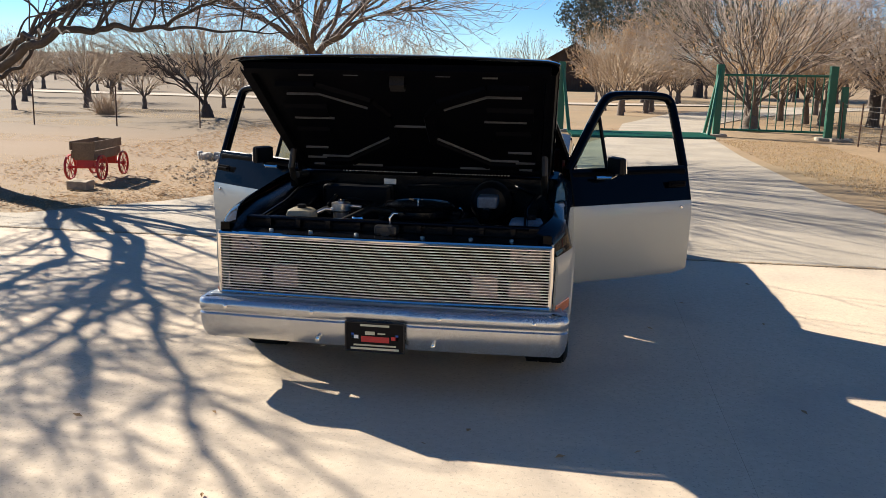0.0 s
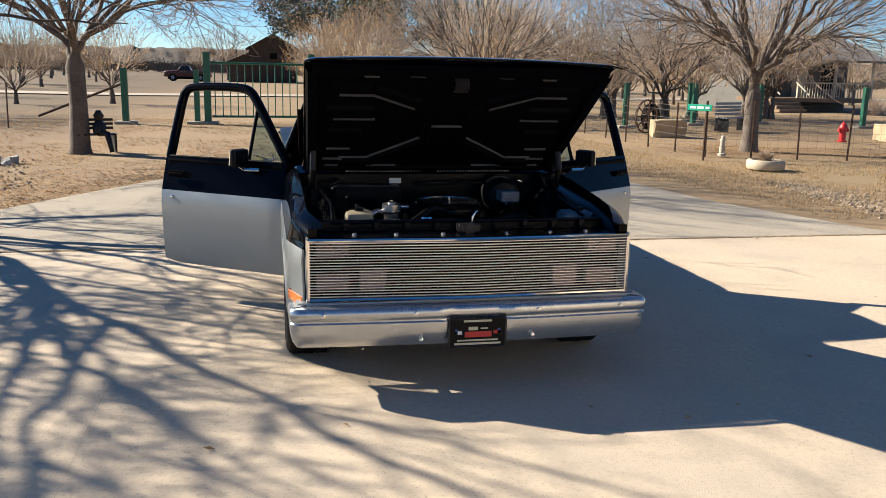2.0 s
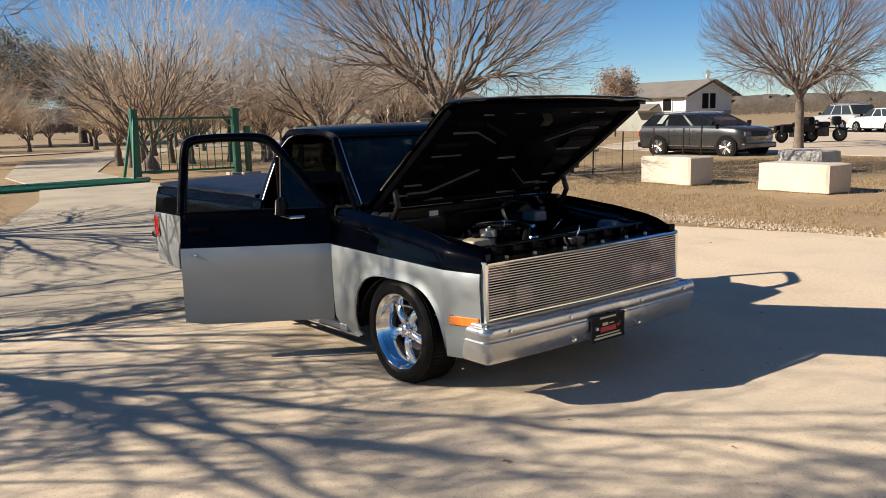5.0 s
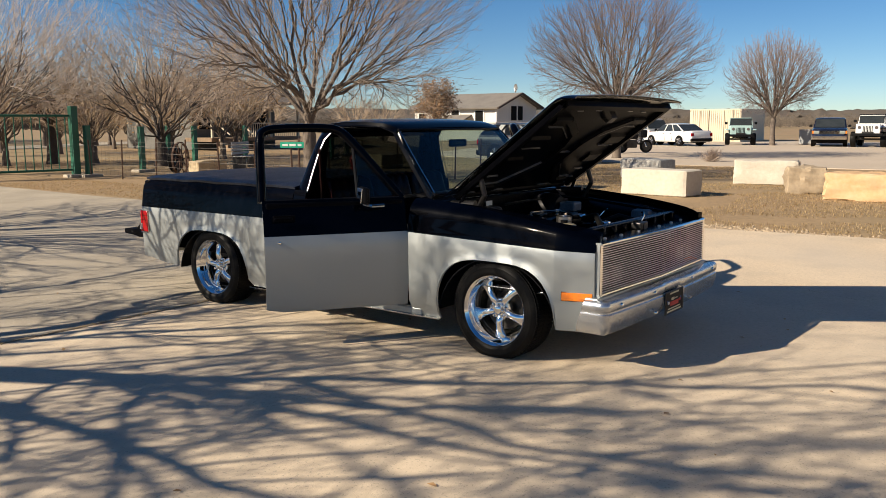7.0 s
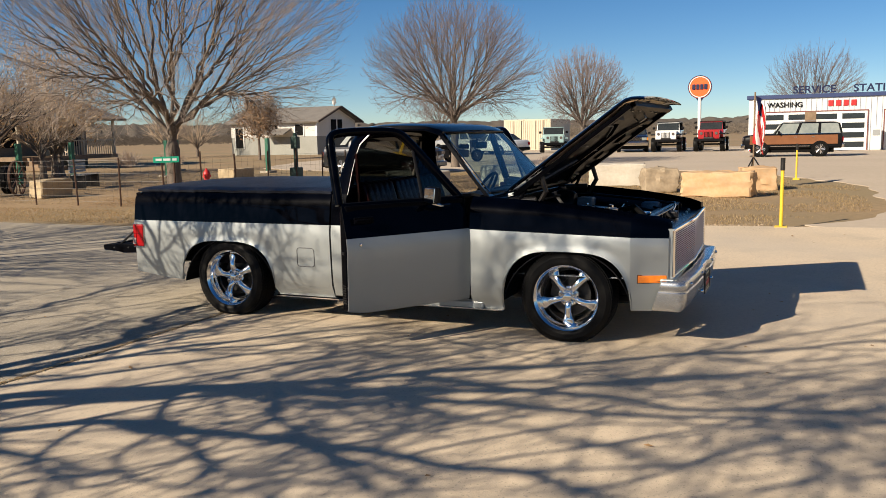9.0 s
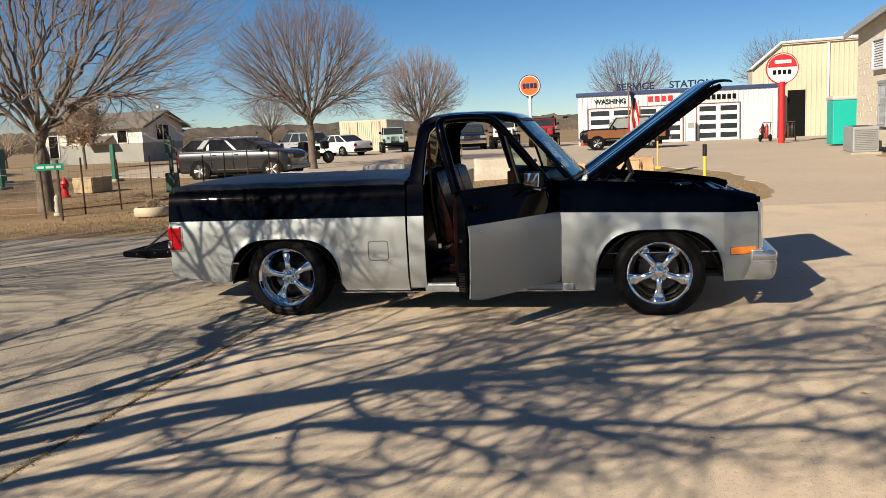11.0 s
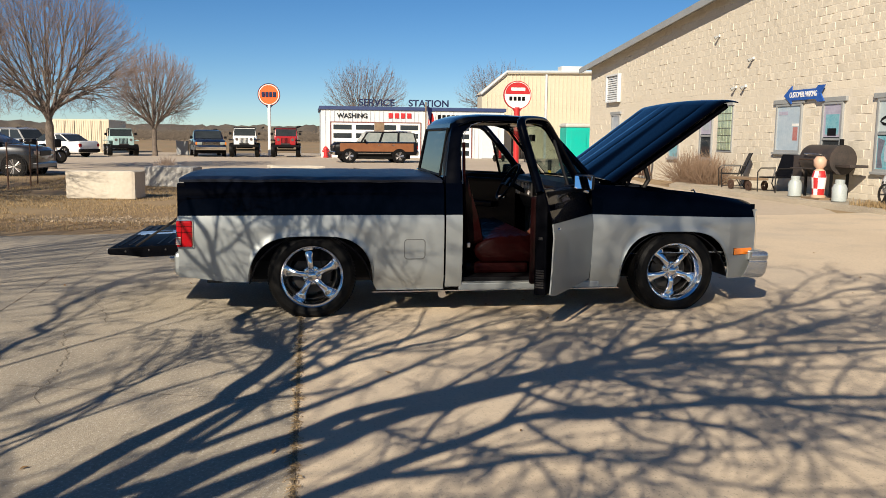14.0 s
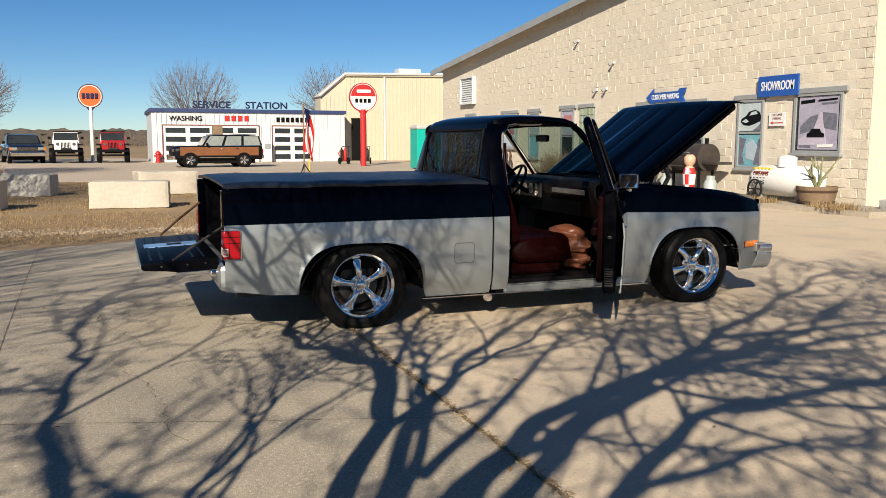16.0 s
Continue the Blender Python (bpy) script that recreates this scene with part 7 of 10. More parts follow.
def round_sign(name, at, r, zc, face, rim, pole_m, label, pole_r=0.09):
    s = thing(name, at, 0, label, "sign")
    part("pole", tube(bmesh.new(), [(0, 0, -0.1), (0, 0, zc - r * 0.9)], pole_r, 12), pole_m, s)
    part("bracket", prism(bmesh.new(), [(-0.3, zc - r * 0.95), (0.3, zc - r * 0.95), (0.1, zc - r * 1.3), (-0.1, zc - r * 1.3)], "x", -0.06, 0.06), rim, s)
    part("sign_rim", spin(bmesh.new(), [(-0.09, r), (-0.09, r * 1.06), (0.09, r * 1.06), (0.09, r)], "x", 40, (0, 0, zc), close=True), rim, s)
    d = part("sign_face", spin(bmesh.new(), [(-0.08, r), (0.08, r)], "x", 40, (0, 0, zc)), face, s)
    return s


g = round_sign("round_orange_sign", (56, 5.85, 0), 0.76, 4.37, M["orange_paint"], M["navy_paint"], M["white_paint"], "round orange station sign on a white pole", 0.12)
part("white_ring", spin(bmesh.new(), [(-0.085, 0.68), (-0.095, 0.68), (-0.095, 0.73), (-0.085, 0.73)], "x", 40, (0, 0, 4.37), close=True), M["white_paint"], g)
for k in range(4):
    part("brand_bar", box(bmesh.new(), -0.11, -0.08, 0.30 - k * 0.27, 0.52 - k * 0.27, 4.19, 4.56, 0.03), M["navy_paint"], g)
g = round_sign("round_red_sign", (39, -8.46, 0), 0.74, 3.78, M["white_paint"], M["red_paint"], M["red_paint"], "round red and white station sign on a red pole", 0.16)
bm = bmesh.new()
bm.faces.new([bm.verts.new((-0.09, 0.7 * math.cos(a), 3.84 + 0.64 * math.sin(a))) for a in np.linspace(0, math.pi, 24)])
part("red_half", thicken(bm, 0.008), M["red_paint"], g)
part("brand_shape", box(bmesh.new(), -0.11, -0.085, -0.42, 0.38, 4.02, 4.2, 0.04), M["white_paint"], g)
for k in range(4):
    part("brand_bar", box(bmesh.new(), -0.11, -0.08, 0.3 - k * 0.24, 0.47 - k * 0.24, 3.48, 3.7, 0.02), M["trim_black"], g)

# houses beyond the fence
M["porch_wood"] = mat("brown_fascia", (0.07, 0.05, 0.038), 0.8, spots=(0.045, 0.032, 0.025), scale=2, fine=20)
hs = thing("two_tone_house", (54, 36.2, 0), 0, "house with white upper and grey lower walls, shingle roof", "house")
bm = prism(bmesh.new(), [(0, 1.5), (6.5, 1.5), (6.5, 2.85), (3.25, 3.95), (0, 2.85)], "y", 0, 8.7)
part("upper_wall", bm, M["stucco"], hs)
part("lower_wall", boxed(0.02, 6.48, 0.02, 8.68, -0.4, 1.5), M["grey_wall"], hs)
bm = bmesh.new()
loft(bm, [[(-0.5, y, 2.75), (3.25, y, 4.05), (7.0, y, 2.75)] for y in (-0.5, 9.1)])
thicken(bm, 0.12)
part("roof", bm, M["roof_grey"], hs)
for s in (-1, 1):
    part("barge_board", tube(bmesh.new(), [(3.25, -0.52, 3.98), (3.25 + s * 3.8, -0.52, 2.68)], 0.1, 4), M["porch_wood"], hs)
for y0, z0, z1 in ((1.3, 1.6, 2.5), (3.8, 1.7, 2.5), (5.8, 1.7, 2.5), (7.4, 0.6, 2.3)):
    w = part("window", boxed(-0.05, 0.02, y0, y0 + 0.8, z0, z1), M["dark"], hs)
    for ya in (y0 - 0.08, y0 + 0.8):
        part("window_frame", boxed(-0.06, -0.02, ya, ya + 0.08, z0 - 0.08, z1 + 0.08), M["white_paint"], w)
part("corner_board", boxed(-0.04, 0.12, -0.04, 0.12, 1.5, 2.8), M["white_paint"], hs)
for x0, x1 in ((2.3, 3.1), (3.4, 4.1)):
    part("window", boxed(x0, x1, -0.05, 0.02, 1.7, 2.9), M["dark"], hs)
part("awning", prism(bmesh.new(), [(0, 2.2), (-1.2, 1.75), (-1.2, 1.65), (0, 2.05)], "y", 2.5, 5.0), M["roof_grey"], hs)
dish = thing("satellite_dish", (57.25, 36.3, 3.95), 150, "grey satellite dish on the roof", "dish")
part("dish", spin(bmesh.new(), [(-0.05, 0.05), (-0.01, 0.22), (0.06, 0.34), (0.075, 0.34), (0.01, 0.2), (-0.02, 0.04)], "x", 20, (0, 0, 0.5), close=True), M["galv"], dish)
part("dish_mast", tube(bmesh.new(), [(0.1, 0, -0.2), (0.1, 0, 0.5)], 0.04, 8), M["galv"], dish)
M["pale_timber"] = mat("pale_timber", (0.5, 0.44, 0.33), 0.8, spots=(0.36, 0.31, 0.22), scale=2, fine=20)
M["porch_wall"] = mat("dark_porch_wall", (0.14, 0.135, 0.12), 0.85, spots=(0.1, 0.095, 0.085), scale=1, fine=10)
pc = thing("porch_house", (25.0, 36.3, 0), 0, "grey house with a raised porch and pale timber railings", "house")
part("house_wall", boxed(0.5, 6.9, 2.4, 9, 0, 3.2), M["porch_wall"], pc)
part("porch_floor", boxed(0, 6.9, 0, 2.4, 0.5, 0.72), M["wood"], pc)
bm = bmesh.new()
loft(bm, [[(x, -0.4, 2.75), (x, 4.5, 4.3), (x, 9.4, 2.9)] for x in (-0.5, 7.4)])
thicken(bm, 0.12)
part("roof", bm, M["roof_grey"], pc)
for x in (0.1, 2.2, 4.4, 6.7):
    part("porch_post", boxed(x, x + 0.12, 0.05, 0.17, 0.7, 2.8), M["pale_timber"], pc)
for k in range(27):
    part("baluster", boxed(2.3 + k * 0.165, 2.33 + k * 0.165, 0.08, 0.11, 0.72, 1.5), M["pale_timber"], pc)
part("handrail", boxed(2.2, 6.8, 0.06, 0.13, 1.5, 1.57), M["pale_timber"], pc)
for k in range(4):
    part("step", boxed(0.4, 2.0, -1.2 + k * 0.3, -0.9 + k * 0.3, 0, 0.16 + k * 0.17), M["wood"], pc)
for x in (0.35, 2.05):
    part("stair_rail", tube(bmesh.new(), [(x, -1.2, 0.9), (x, 0.0, 1.55)], 0.04, 6), M["pale_timber"], pc)
part("front_door", boxed(3.4, 4.3, 2.36, 2.42, 0.72, 2.7), M["pale_timber"], pc, "pale timber door")
for x in (1.0, 5.2):
    part("window", boxed(x, x + 1.0, 2.36, 2.42, 1.2, 2.5), M["dark"], pc)
bn = thing("dark_barn", (0.4, 99, 0), 0, "dark weathered barn with a lean-to beyond the trees", "barn")
M["barn_wood"] = mat("barn_boards", (0.085, 0.062, 0.046), 0.9, spots=(0.05, 0.036, 0.028), scale=1.5, fine=14)
part("barn_wall", prism(bmesh.new(), [(-2.8, 0), (2.8, 0), (2.8, 4.0), (0, 5.5), (-2.8, 4.0)], "y", 0, 8), M["barn_wood"], bn)
part("lean_to", prism(bmesh.new(), [(-5.2, 0), (-2.82, 0), (-2.82, 3.3), (-5.2, 2.3)], "y", 0.3, 7), M["barn_wood"], bn)
bm = bmesh.new()
loft(bm, [[(-3.2, y, 3.85), (0, y, 5.65), (3.2, y, 3.85)] for y in (-0.4, 8.4)])
part("barn_roof", thicken(bm, 0.12), M["rust"], bn)
part("lean_to_roof", thicken(loft(bmesh.new(), [[(-5.6, y, 2.2), (-2.82, y, 3.42)] for y in (0.0, 7.3)]), 0.1), M["rust"], bn)
part("hay_door", boxed(-0.35, 0.45, -0.04, 0.0, 2.7, 3.4), M["dark"], bn)
for k in range(17):
    part("barn_board", boxed(-2.76 + k * 0.33, -2.72 + k * 0.33, -0.03, 0.0, 0.05, 3.9), M["rust"], bn)
cn = thing("shipping_container", (60, 18.0, 0), 0, "tan corrugated shipping container", "container")
bm = boxed(0, 6, -0.1, 3.9, 0, 2.5)
ribs(part("container_body", bm, M["tan_metal"], cn), 0.0, -0.05, 3.75, 0.12, 2.4, 0.16, M["tan_metal"], 0.03, 0.08)
for y in (0.5, 1.2, 2.4, 3.1):
    part("lock_bar", tube(bmesh.new(), [(-0.06, y, 0.1), (-0.06, y, 2.4)], 0.03, 6), M["tan_metal"], cn)
tp = thing("portable_toilet", (33, -9.95, 0), 0, "teal portable toilet with a white roof", "toilet")
part("cabin", box(bmesh.new(), -0.55, 0.55, -0.62, 0.62, 0.05, 1.95, 0.03), M["teal_plastic"], tp)
part("cabin_roof", box(bmesh.new(), -0.6, 0.6, -0.66, 0.66, 1.95, 2.15, 0.07), M["white_plastic"], tp)
part("cabin_door", box(bmesh.new(), -0.58, -0.55, -0.4, 0.4, 0.15, 1.85, 0.01), M["teal_plastic"], tp)


# ---- gate, fence and yard ----
def green_post(x, y, h, brace=0, w=0.1):
    p = thing("gate_post", (x, y, 0), 0, "green painted steel post", "post", "green steel posts")
    part("post", box(bmesh.new(), -w, w, -w, w, -0.05, h, 0.01), M["gate_green"], p)
    part("footing", box(bmesh.new(), -0.3, 0.3, -0.25, 0.25, -0.05, 0.06, 0.03), M["old_concrete"], p)
    if brace:
        part("brace", tube(bmesh.new(), [(0, -0.05, h - 0.1), (brace * 0.28, -0.5, 0.02)], 0.05, 6), M["gate_green"], p)
        part("brace", tube(bmesh.new(), [(0, 0.05, h - 0.1), (brace * 0.28, 0.4, 0.02)], 0.05, 6), M["gate_green"], p)
        part("brace_foot", tube(bmesh.new(), [(brace * 0.28, -0.5, 0.03), (brace * 0.28, 0.4, 0.03)], 0.04, 6), M["gate_green"], p)
    return p


def gate_leaf(x0, y0, x1, y1, label):
    g = thing("gate_leaf", (x0, y0, 0), math.degrees(math.atan2(y1 - y0, x1 - x0)), label, "gate", "gate leaves")
    n = math.hypot(x1 - x0, y1 - y0)
    for z in (0.2, 1.78):
        part("gate_rail", tube(bmesh.new(), [(0.12, 0, z), (n - 0.12, 0, z)], 0.035, 8), M["gate_green"], g)
    k = int(n / 0.22)
    for i in range(1, k):
        part("picket", tube(bmesh.new(), [(n * i / k, 0, 0.2), (n * i / k, 0, 1.78)], 0.016, 6), M["gate_green"], g)


green_post(5.05, 21.4, 2.08, -1)
green_post(8.06, 20.9, 2.06)
green_post(8.35, 20.7, 1.5, 0, 0.08)
green_post(0.45, 21.9, 2.1, 1)
green_post(-2.65, 21.6, 2.08)
green_post(-2.95, 21.5, 1.55, 0, 0.08)
green_post(-4.95, 21.3, 1.57, 0, 0.09)
gate_leaf(5.05, 21.4, 8.06, 20.9, "open green steel gate leaf with upright bars")
gate_leaf(-2.65, 21.6, 0.45, 21.9, "open green steel gate leaf with upright bars")
part("gate_stay", tube(bmesh.new(), [(-4.95, 21.3, 1.15), (-7.2, 20.8, 0.2)], 0.035, 6), M["rust"], None)
tagged(bpy.data.objects["gate_stay"], "slanting rusty steel stay beside the gate", "stay")
cg = thing("cattle_guard", (2.75, 20.7, 0), 4, "green painted steel cattle guard across the driveway", "cattle guard")
for k in range(9):
    part("guard_bar", tube(bmesh.new(), [(-2.0, -1.0 + k * 0.25, 0.02), (2.0, -1.0 + k * 0.25, 0.02)], 0.045, 8), M["gate_green"], cg)
for x, y in ((10.77, 21.6), (14.2, 23.4), (17.6, 24.6), (20.6, 22.6), (23.9, 20.0), (25.7, 26.5), (17.0, 29.0)):
    green_post(x, y, 1.45, 0, 0.08)
sp = thing("utility_post", (13.9, 12.0, 0), 0, "dark green post with a box on it", "post")
M["dark_green"] = mat("dark_green_paint", (0.012, 0.055, 0.04), 0.5, spots=(0.02, 0.045, 0.035), scale=3, fine=30)
part("post", tube(bmesh.new(), [(0, 0, -0.05), (0, 0, 1.6)], 0.06, 8), M["dark_green"], sp)
part("post_box", box(bmesh.new(), -0.14, 0.14, -0.14, 0.14, 0.1, 0.62, 0.02), M["dark_green"], sp)
part("bird_box", box(bmesh.new(), -0.1, 0.1, -0.1, 0.1, 1.15, 1.5, 0.02), M["dark_green"], sp)

fence = thing("wire_fence", (0, 0, 0), 0, "rusty T-post fence with woven wire mesh", "fence")
LINE = [(8.3, 20.5), (8.25, 17.2), (8.2, 14.4), (8.35, 11.9), (10.2, 11.3), (12.4, 11.0), (14.6, 10.8), (16.8, 10.4), (19.0, 10.7)]
rf = random.Random(8)
wires = bmesh.new()
for (xa, ya), (xb, yb) in zip(LINE, LINE[1:]):
    n = 2
    for i in range(n):
        x, y = xa + (xb - xa) * i / n, ya + (yb - ya) * i / n
        lx, ly = rf.uniform(-0.04, 0.04), rf.uniform(-0.04, 0.04)
        part("fence_post", tube(bmesh.new(), [(x, y, -0.1), (x + lx, y + ly, 1.12 + rf.uniform(-0.06, 0.08))], 0.021, 5), M["rust"], fence)
    d = math.hypot(xb - xa, yb - ya)
    for z in (0.08, 0.22, 0.38, 0.55, 0.74, 0.92, 1.04):
        tube(wires, [(xa, ya, z), ((xa + xb) / 2, (ya + yb) / 2, z - 0.01), (xb, yb, z)], 0.0024, 3, False)
    k = int(d / 0.2)
    for i in range(k):
        x, y = xa + (xb - xa) * i / k, ya + (yb - ya) * i / k
        tube(wires, [(x, y, 0.08), (x, y, 1.04)], 0.0018, 3, False)
tagged(part("wire_mesh", wires, M["wire"], fence, "galvanised woven wire"), kind="stuff")
for i in range(14):
    tp2 = thing("fence_stake", (-17.6 + i * 2.5 if i < 5 else -30 - i * 2.4, 18.2 + (i if i < 5 else 0) * 0.28, 0), 0, "thin rusty steel fence stake in the field", "stake", "field fence stakes")
    part("stake", tube(bmesh.new(), [(0, 0, -0.1), (0.02, 0.01, 1.15)], 0.022, 5), M["rust"], tp2)

sg = thing("green_street_sign", (7.85, 11.35, 0), -56, "small green street sign on a thin post", "sign")
part("post", tube(bmesh.new(), [(0.15, 0, -0.05), (0.15, 0, 1.2)], 0.025, 6), M["rust"], sg)
M["sign_green"] = mat("sign_green", (0.01, 0.36, 0.22), 0.4, spots=(0.02, 0.3, 0.18), scale=4, fine=30)
part("plate", box(bmesh.new(), -0.27, 0.27, -0.03, -0.015, 0.99, 1.12, 0.004), M["sign_green"], sg)
for x0, x1 in ((-0.22, -0.09), (-0.06, 0.09), (0.13, 0.22)):
    part("print_bar", boxed(x0, x1, -0.036, -0.03, 1.03, 1.08), M["white_paint"], sg)


def boulder(name, at, size, m, label, seed, rough=0.03, category="stone block", rz=0, sub=3):
    """A quarried block with broken, slightly uneven faces."""
    bm = bmesh.new()
    bmesh.ops.create_cube(bm, size=1.0)
    bmesh.ops.bevel(bm, geom=bm.edges[:], offset=0.04, segments=1, affect="EDGES")
    bmesh.ops.subdivide_edges(bm, edges=bm.edges[:], cuts=sub + 3 if sub > 2 else sub, use_grid_fill=True)
    off = Vector((seed * 7.3, seed * 3.1, 0))
    for v in bm.verts:
        p = Vector((v.co.x * size[0], v.co.y * size[1], v.co.z * size[2]))
        k = noise.noise(p * 3.0 + off) * rough * 0.8 + noise.noise(p * 9.0 + off) * rough * 0.7 + noise.noise(p * 22.0 + off) * rough * 0.45
        v.co = p + v.co.normalized() * k + Vector((0, 0, size[2] / 2 - 0.03))
    ob = part(name, bm, m, None, smooth=32)
    ob.matrix_world = pose(*at, 0, 0, rz)
    return tagged(ob, label, category, "quarried blocks" if category == "stone block" else "")


boulder("stone_block", (12.35, 7.45, 0), (0.75, 1.5, 0.62), M["stone"], "pale sawn limestone block on the grass", 1, 0.015, rz=-8)
boulder("stone_block", (12.1, 4.3, 0), (0.75, 1.55, 0.56), M["stone"], "pale sawn limestone block on the grass", 2, 0.015, rz=-6)
boulder("stone_block", (16.9, 6.7, 0), (0.7, 1.4, 0.56), M["grey_stone"], "grey streaked limestone block by the lot", 3, 0.03, rz=-15)
boulder("stone_block", (16.6, 3.35, 0), (0.8, 1.5, 0.6), M["stone"], "rounded pale limestone block on the grass", 4, 0.05, rz=10)
boulder("stone_block", (14.3, 1.85, 0), (0.7, 0.8, 0.58), M["tan_stone"], "rough tan stone block on the grass", 5, 0.08, rz=20)
boulder("stone_block", (13.15, 0.35, 0), (0.75, 1.5, 0.55), M["orange_stone"], "rough orange limestone block on the grass", 6, 0.06, rz=-4, sub=7)
boulder("stone_block", (15.3, -0.35, 0), (0.7, 0.8, 0.55), M["orange_stone"], "rough tan stone block on the grass", 7, 0.05, rz=12, sub=6)
boulder("stone_block", (16.9, 16.4, 0), (1.1, 0.7, 0.5), M["pale_tan_stone"], "tan stone block behind the wire fence", 8, 0.05)
boulder("stone_block", (10.3, 17.6, 0), (0.95, 0.6, 0.5), M["pale_tan_stone"], "tan stone block behind the wire fence", 9, 0.05, rz=-10)
boulder("flat_rock", (-5.9, 6.05, 0), (0.3, 0.22, 0.13), M["tan_stone"], "flat brown rock on the dirt", 10, 0.03, "rock")
ROCKS = (-5.85, 10.6)
rk = random.Random(15)
for k in range(16):
    boulder("edging_rock", (rk.gauss(ROCKS[0], 0.3), rk.gauss(ROCKS[1], 0.14), 0), (rk.uniform(0.08, 0.18), rk.uniform(0.07, 0.14), rk.uniform(0.06, 0.12)), M["grey_stone"], "pale rough rock in a small pile", 20 + k, 0.06, "rock", rz=k * 40, sub=2)

M["cream_paint"] = mat("weathered_cream_paint", (0.55, 0.47, 0.33), 0.7, spots=(0.38, 0.31, 0.21), scale=3, fine=30, bump=0.3)
pl = thing("tyre_planter", (8.22, 9.4, 0), 0, "cream painted round planter with dry weeds", "planter")
pl.scale = (0.78, 0.78, 0.8)
part("ring", spin(bmesh.new(), [(0.0, 0.36), (0.0, 0.42), (0.05, 0.45), (0.17, 0.45), (0.22, 0.41), (0.22, 0.36)], "z", 36, close=True), M["cream_paint"], pl, smooth=40)
part("soil", spin(bmesh.new(), [(0.0, 0.37), (0.16, 0.37)], "z", 24), M["joint"], pl)
hy = thing("fire_hydrant", (14.7, 15.85, 0), 0, "small red fire hydrant in the yard", "hydrant")
hy.scale = (0.9, 0.9, 0.9)
part("barrel", spin(bmesh.new(), [(0, 0.15), (0.05, 0.15), (0.06, 0.1), (0.4, 0.1), (0.42, 0.13), (0.45, 0.13), (0.55, 0.08), (0.6, 0.03), (0.63, 0.03)], "z", 16), M["red_paint"], hy, smooth=35)
for a in (-1, 1):
    part("nozzle", tube(bmesh.new(), [(0, 0, 0.36), (a * 0.17, 0, 0.36)], 0.05, 8), M["red_paint"], hy)
st2 = thing("garden_statue", (8.75, 11.9, 0), 0, "small white garden statue on a base", "statue")
st2.scale = (0.72, 0.72, 0.82)
part("statue", spin(bmesh.new(), [(0, 0.12), (0.06, 0.12), (0.07, 0.07), (0.2, 0.09), (0.34, 0.06), (0.4, 0.08), (0.5, 0.06), (0.54, 0.02)], "z", 12), M["stone"], st2, smooth=50)
ww = thing("wagon_wheel", (10.15, 18.7, 0), 25, "weathered wooden wagon wheel leaning by the fence", "wheel")
part("rim", spin(bmesh.new(), [(-0.03, 0.46), (-0.03, 0.5), (0.03, 0.5), (0.03, 0.46)], "y", 28, (0, 0, 0.5), close=True), M["rust"], ww)
for k in range(10):
    a = k * math.pi / 5
    part("spoke", tube(bmesh.new(), [(0, 0, 0.5), (0.47 * math.cos(a), 0, 0.5 + 0.47 * math.sin(a))], 0.02, 5), M["rust"], ww)
for bx, by, rz in ((13.8, 20.0, 28),):
    be = thing("park_bench", (bx, by, 0), rz, "slatted grey park bench behind the fence", "bench")
    for k in range(4):
        part("slat", boxed(-0.75, 0.75, -0.22 + k * 0.11, -0.14 + k * 0.11, 0.42, 0.45), M["grey_trim"], be)
        part("slat", boxed(-0.75, 0.75, 0.22, 0.25, 0.5 + k * 0.11, 0.58 + k * 0.11), M["grey_trim"], be)
    for x in (-0.68, 0.62):
        part("leg", boxed(x, x + 0.06, -0.22, 0.25, 0, 0.42), M["dark_metal"], be)
hm = thing("old_tractor_wheel", (10.9, 20.0, 0), 30, "black rubber wheel leaning behind the fence", "wheel")
part("tyre", spin(bmesh.new(), [(-0.1, 0.25), (-0.11, 0.36), (-0.06, 0.42), (0.06, 0.42), (0.11, 0.36), (0.1, 0.25)], "y", 28, (0, 0, 0.42), close=True), M["rubber"], hm)

# seated bronze figure on a bench by the tree: one plain shape, and the bench
sc = bmesh.new()
tube(sc, [(0, 0, 0.36), (0.0, 0.02, 0.5), (0, 0.04, 0.62)], [0.12, 0.13, 0.06], 10)
tube(sc, [(0, 0.04, 0.62), (0, 0.03, 0.7), (0, 0.03, 0.8)], [0.07, 0.1, 0.04], 10)
tube(sc, [(0.0, 0, 0.38), (0.1, -0.22, 0.36), (0.16, -0.26, 0.02)], [0.08, 0.06, 0.04], 8)
ob = part("bronze_sculpture", sc, M["bronze"], None, smooth=60)
ob.matrix_world = pose(-4.12, 12.35, 0, 0, 0, 20)
tagged(ob, "dark bronze seated sculpture, a plain rounded form", "sculpture")
be = thing("iron_bench", (-4.15, 12.45, 0), 20, "small dark iron bench under the tree", "bench")
for k in range(3):
    part("slat", boxed(-0.4, 0.3, -0.1 + k * 0.1, -0.03 + k * 0.1, 0.32, 0.35), M["bronze"], be)
    part("slat", boxed(-0.4, 0.3, 0.2, 0.22, 0.42 + k * 0.08, 0.47 + k * 0.08), M["bronze"], be)
for x in (-0.38, 0.26):
    part("leg", boxed(x, x + 0.04, -0.1, 0.22, 0, 0.34), M["bronze"], be)

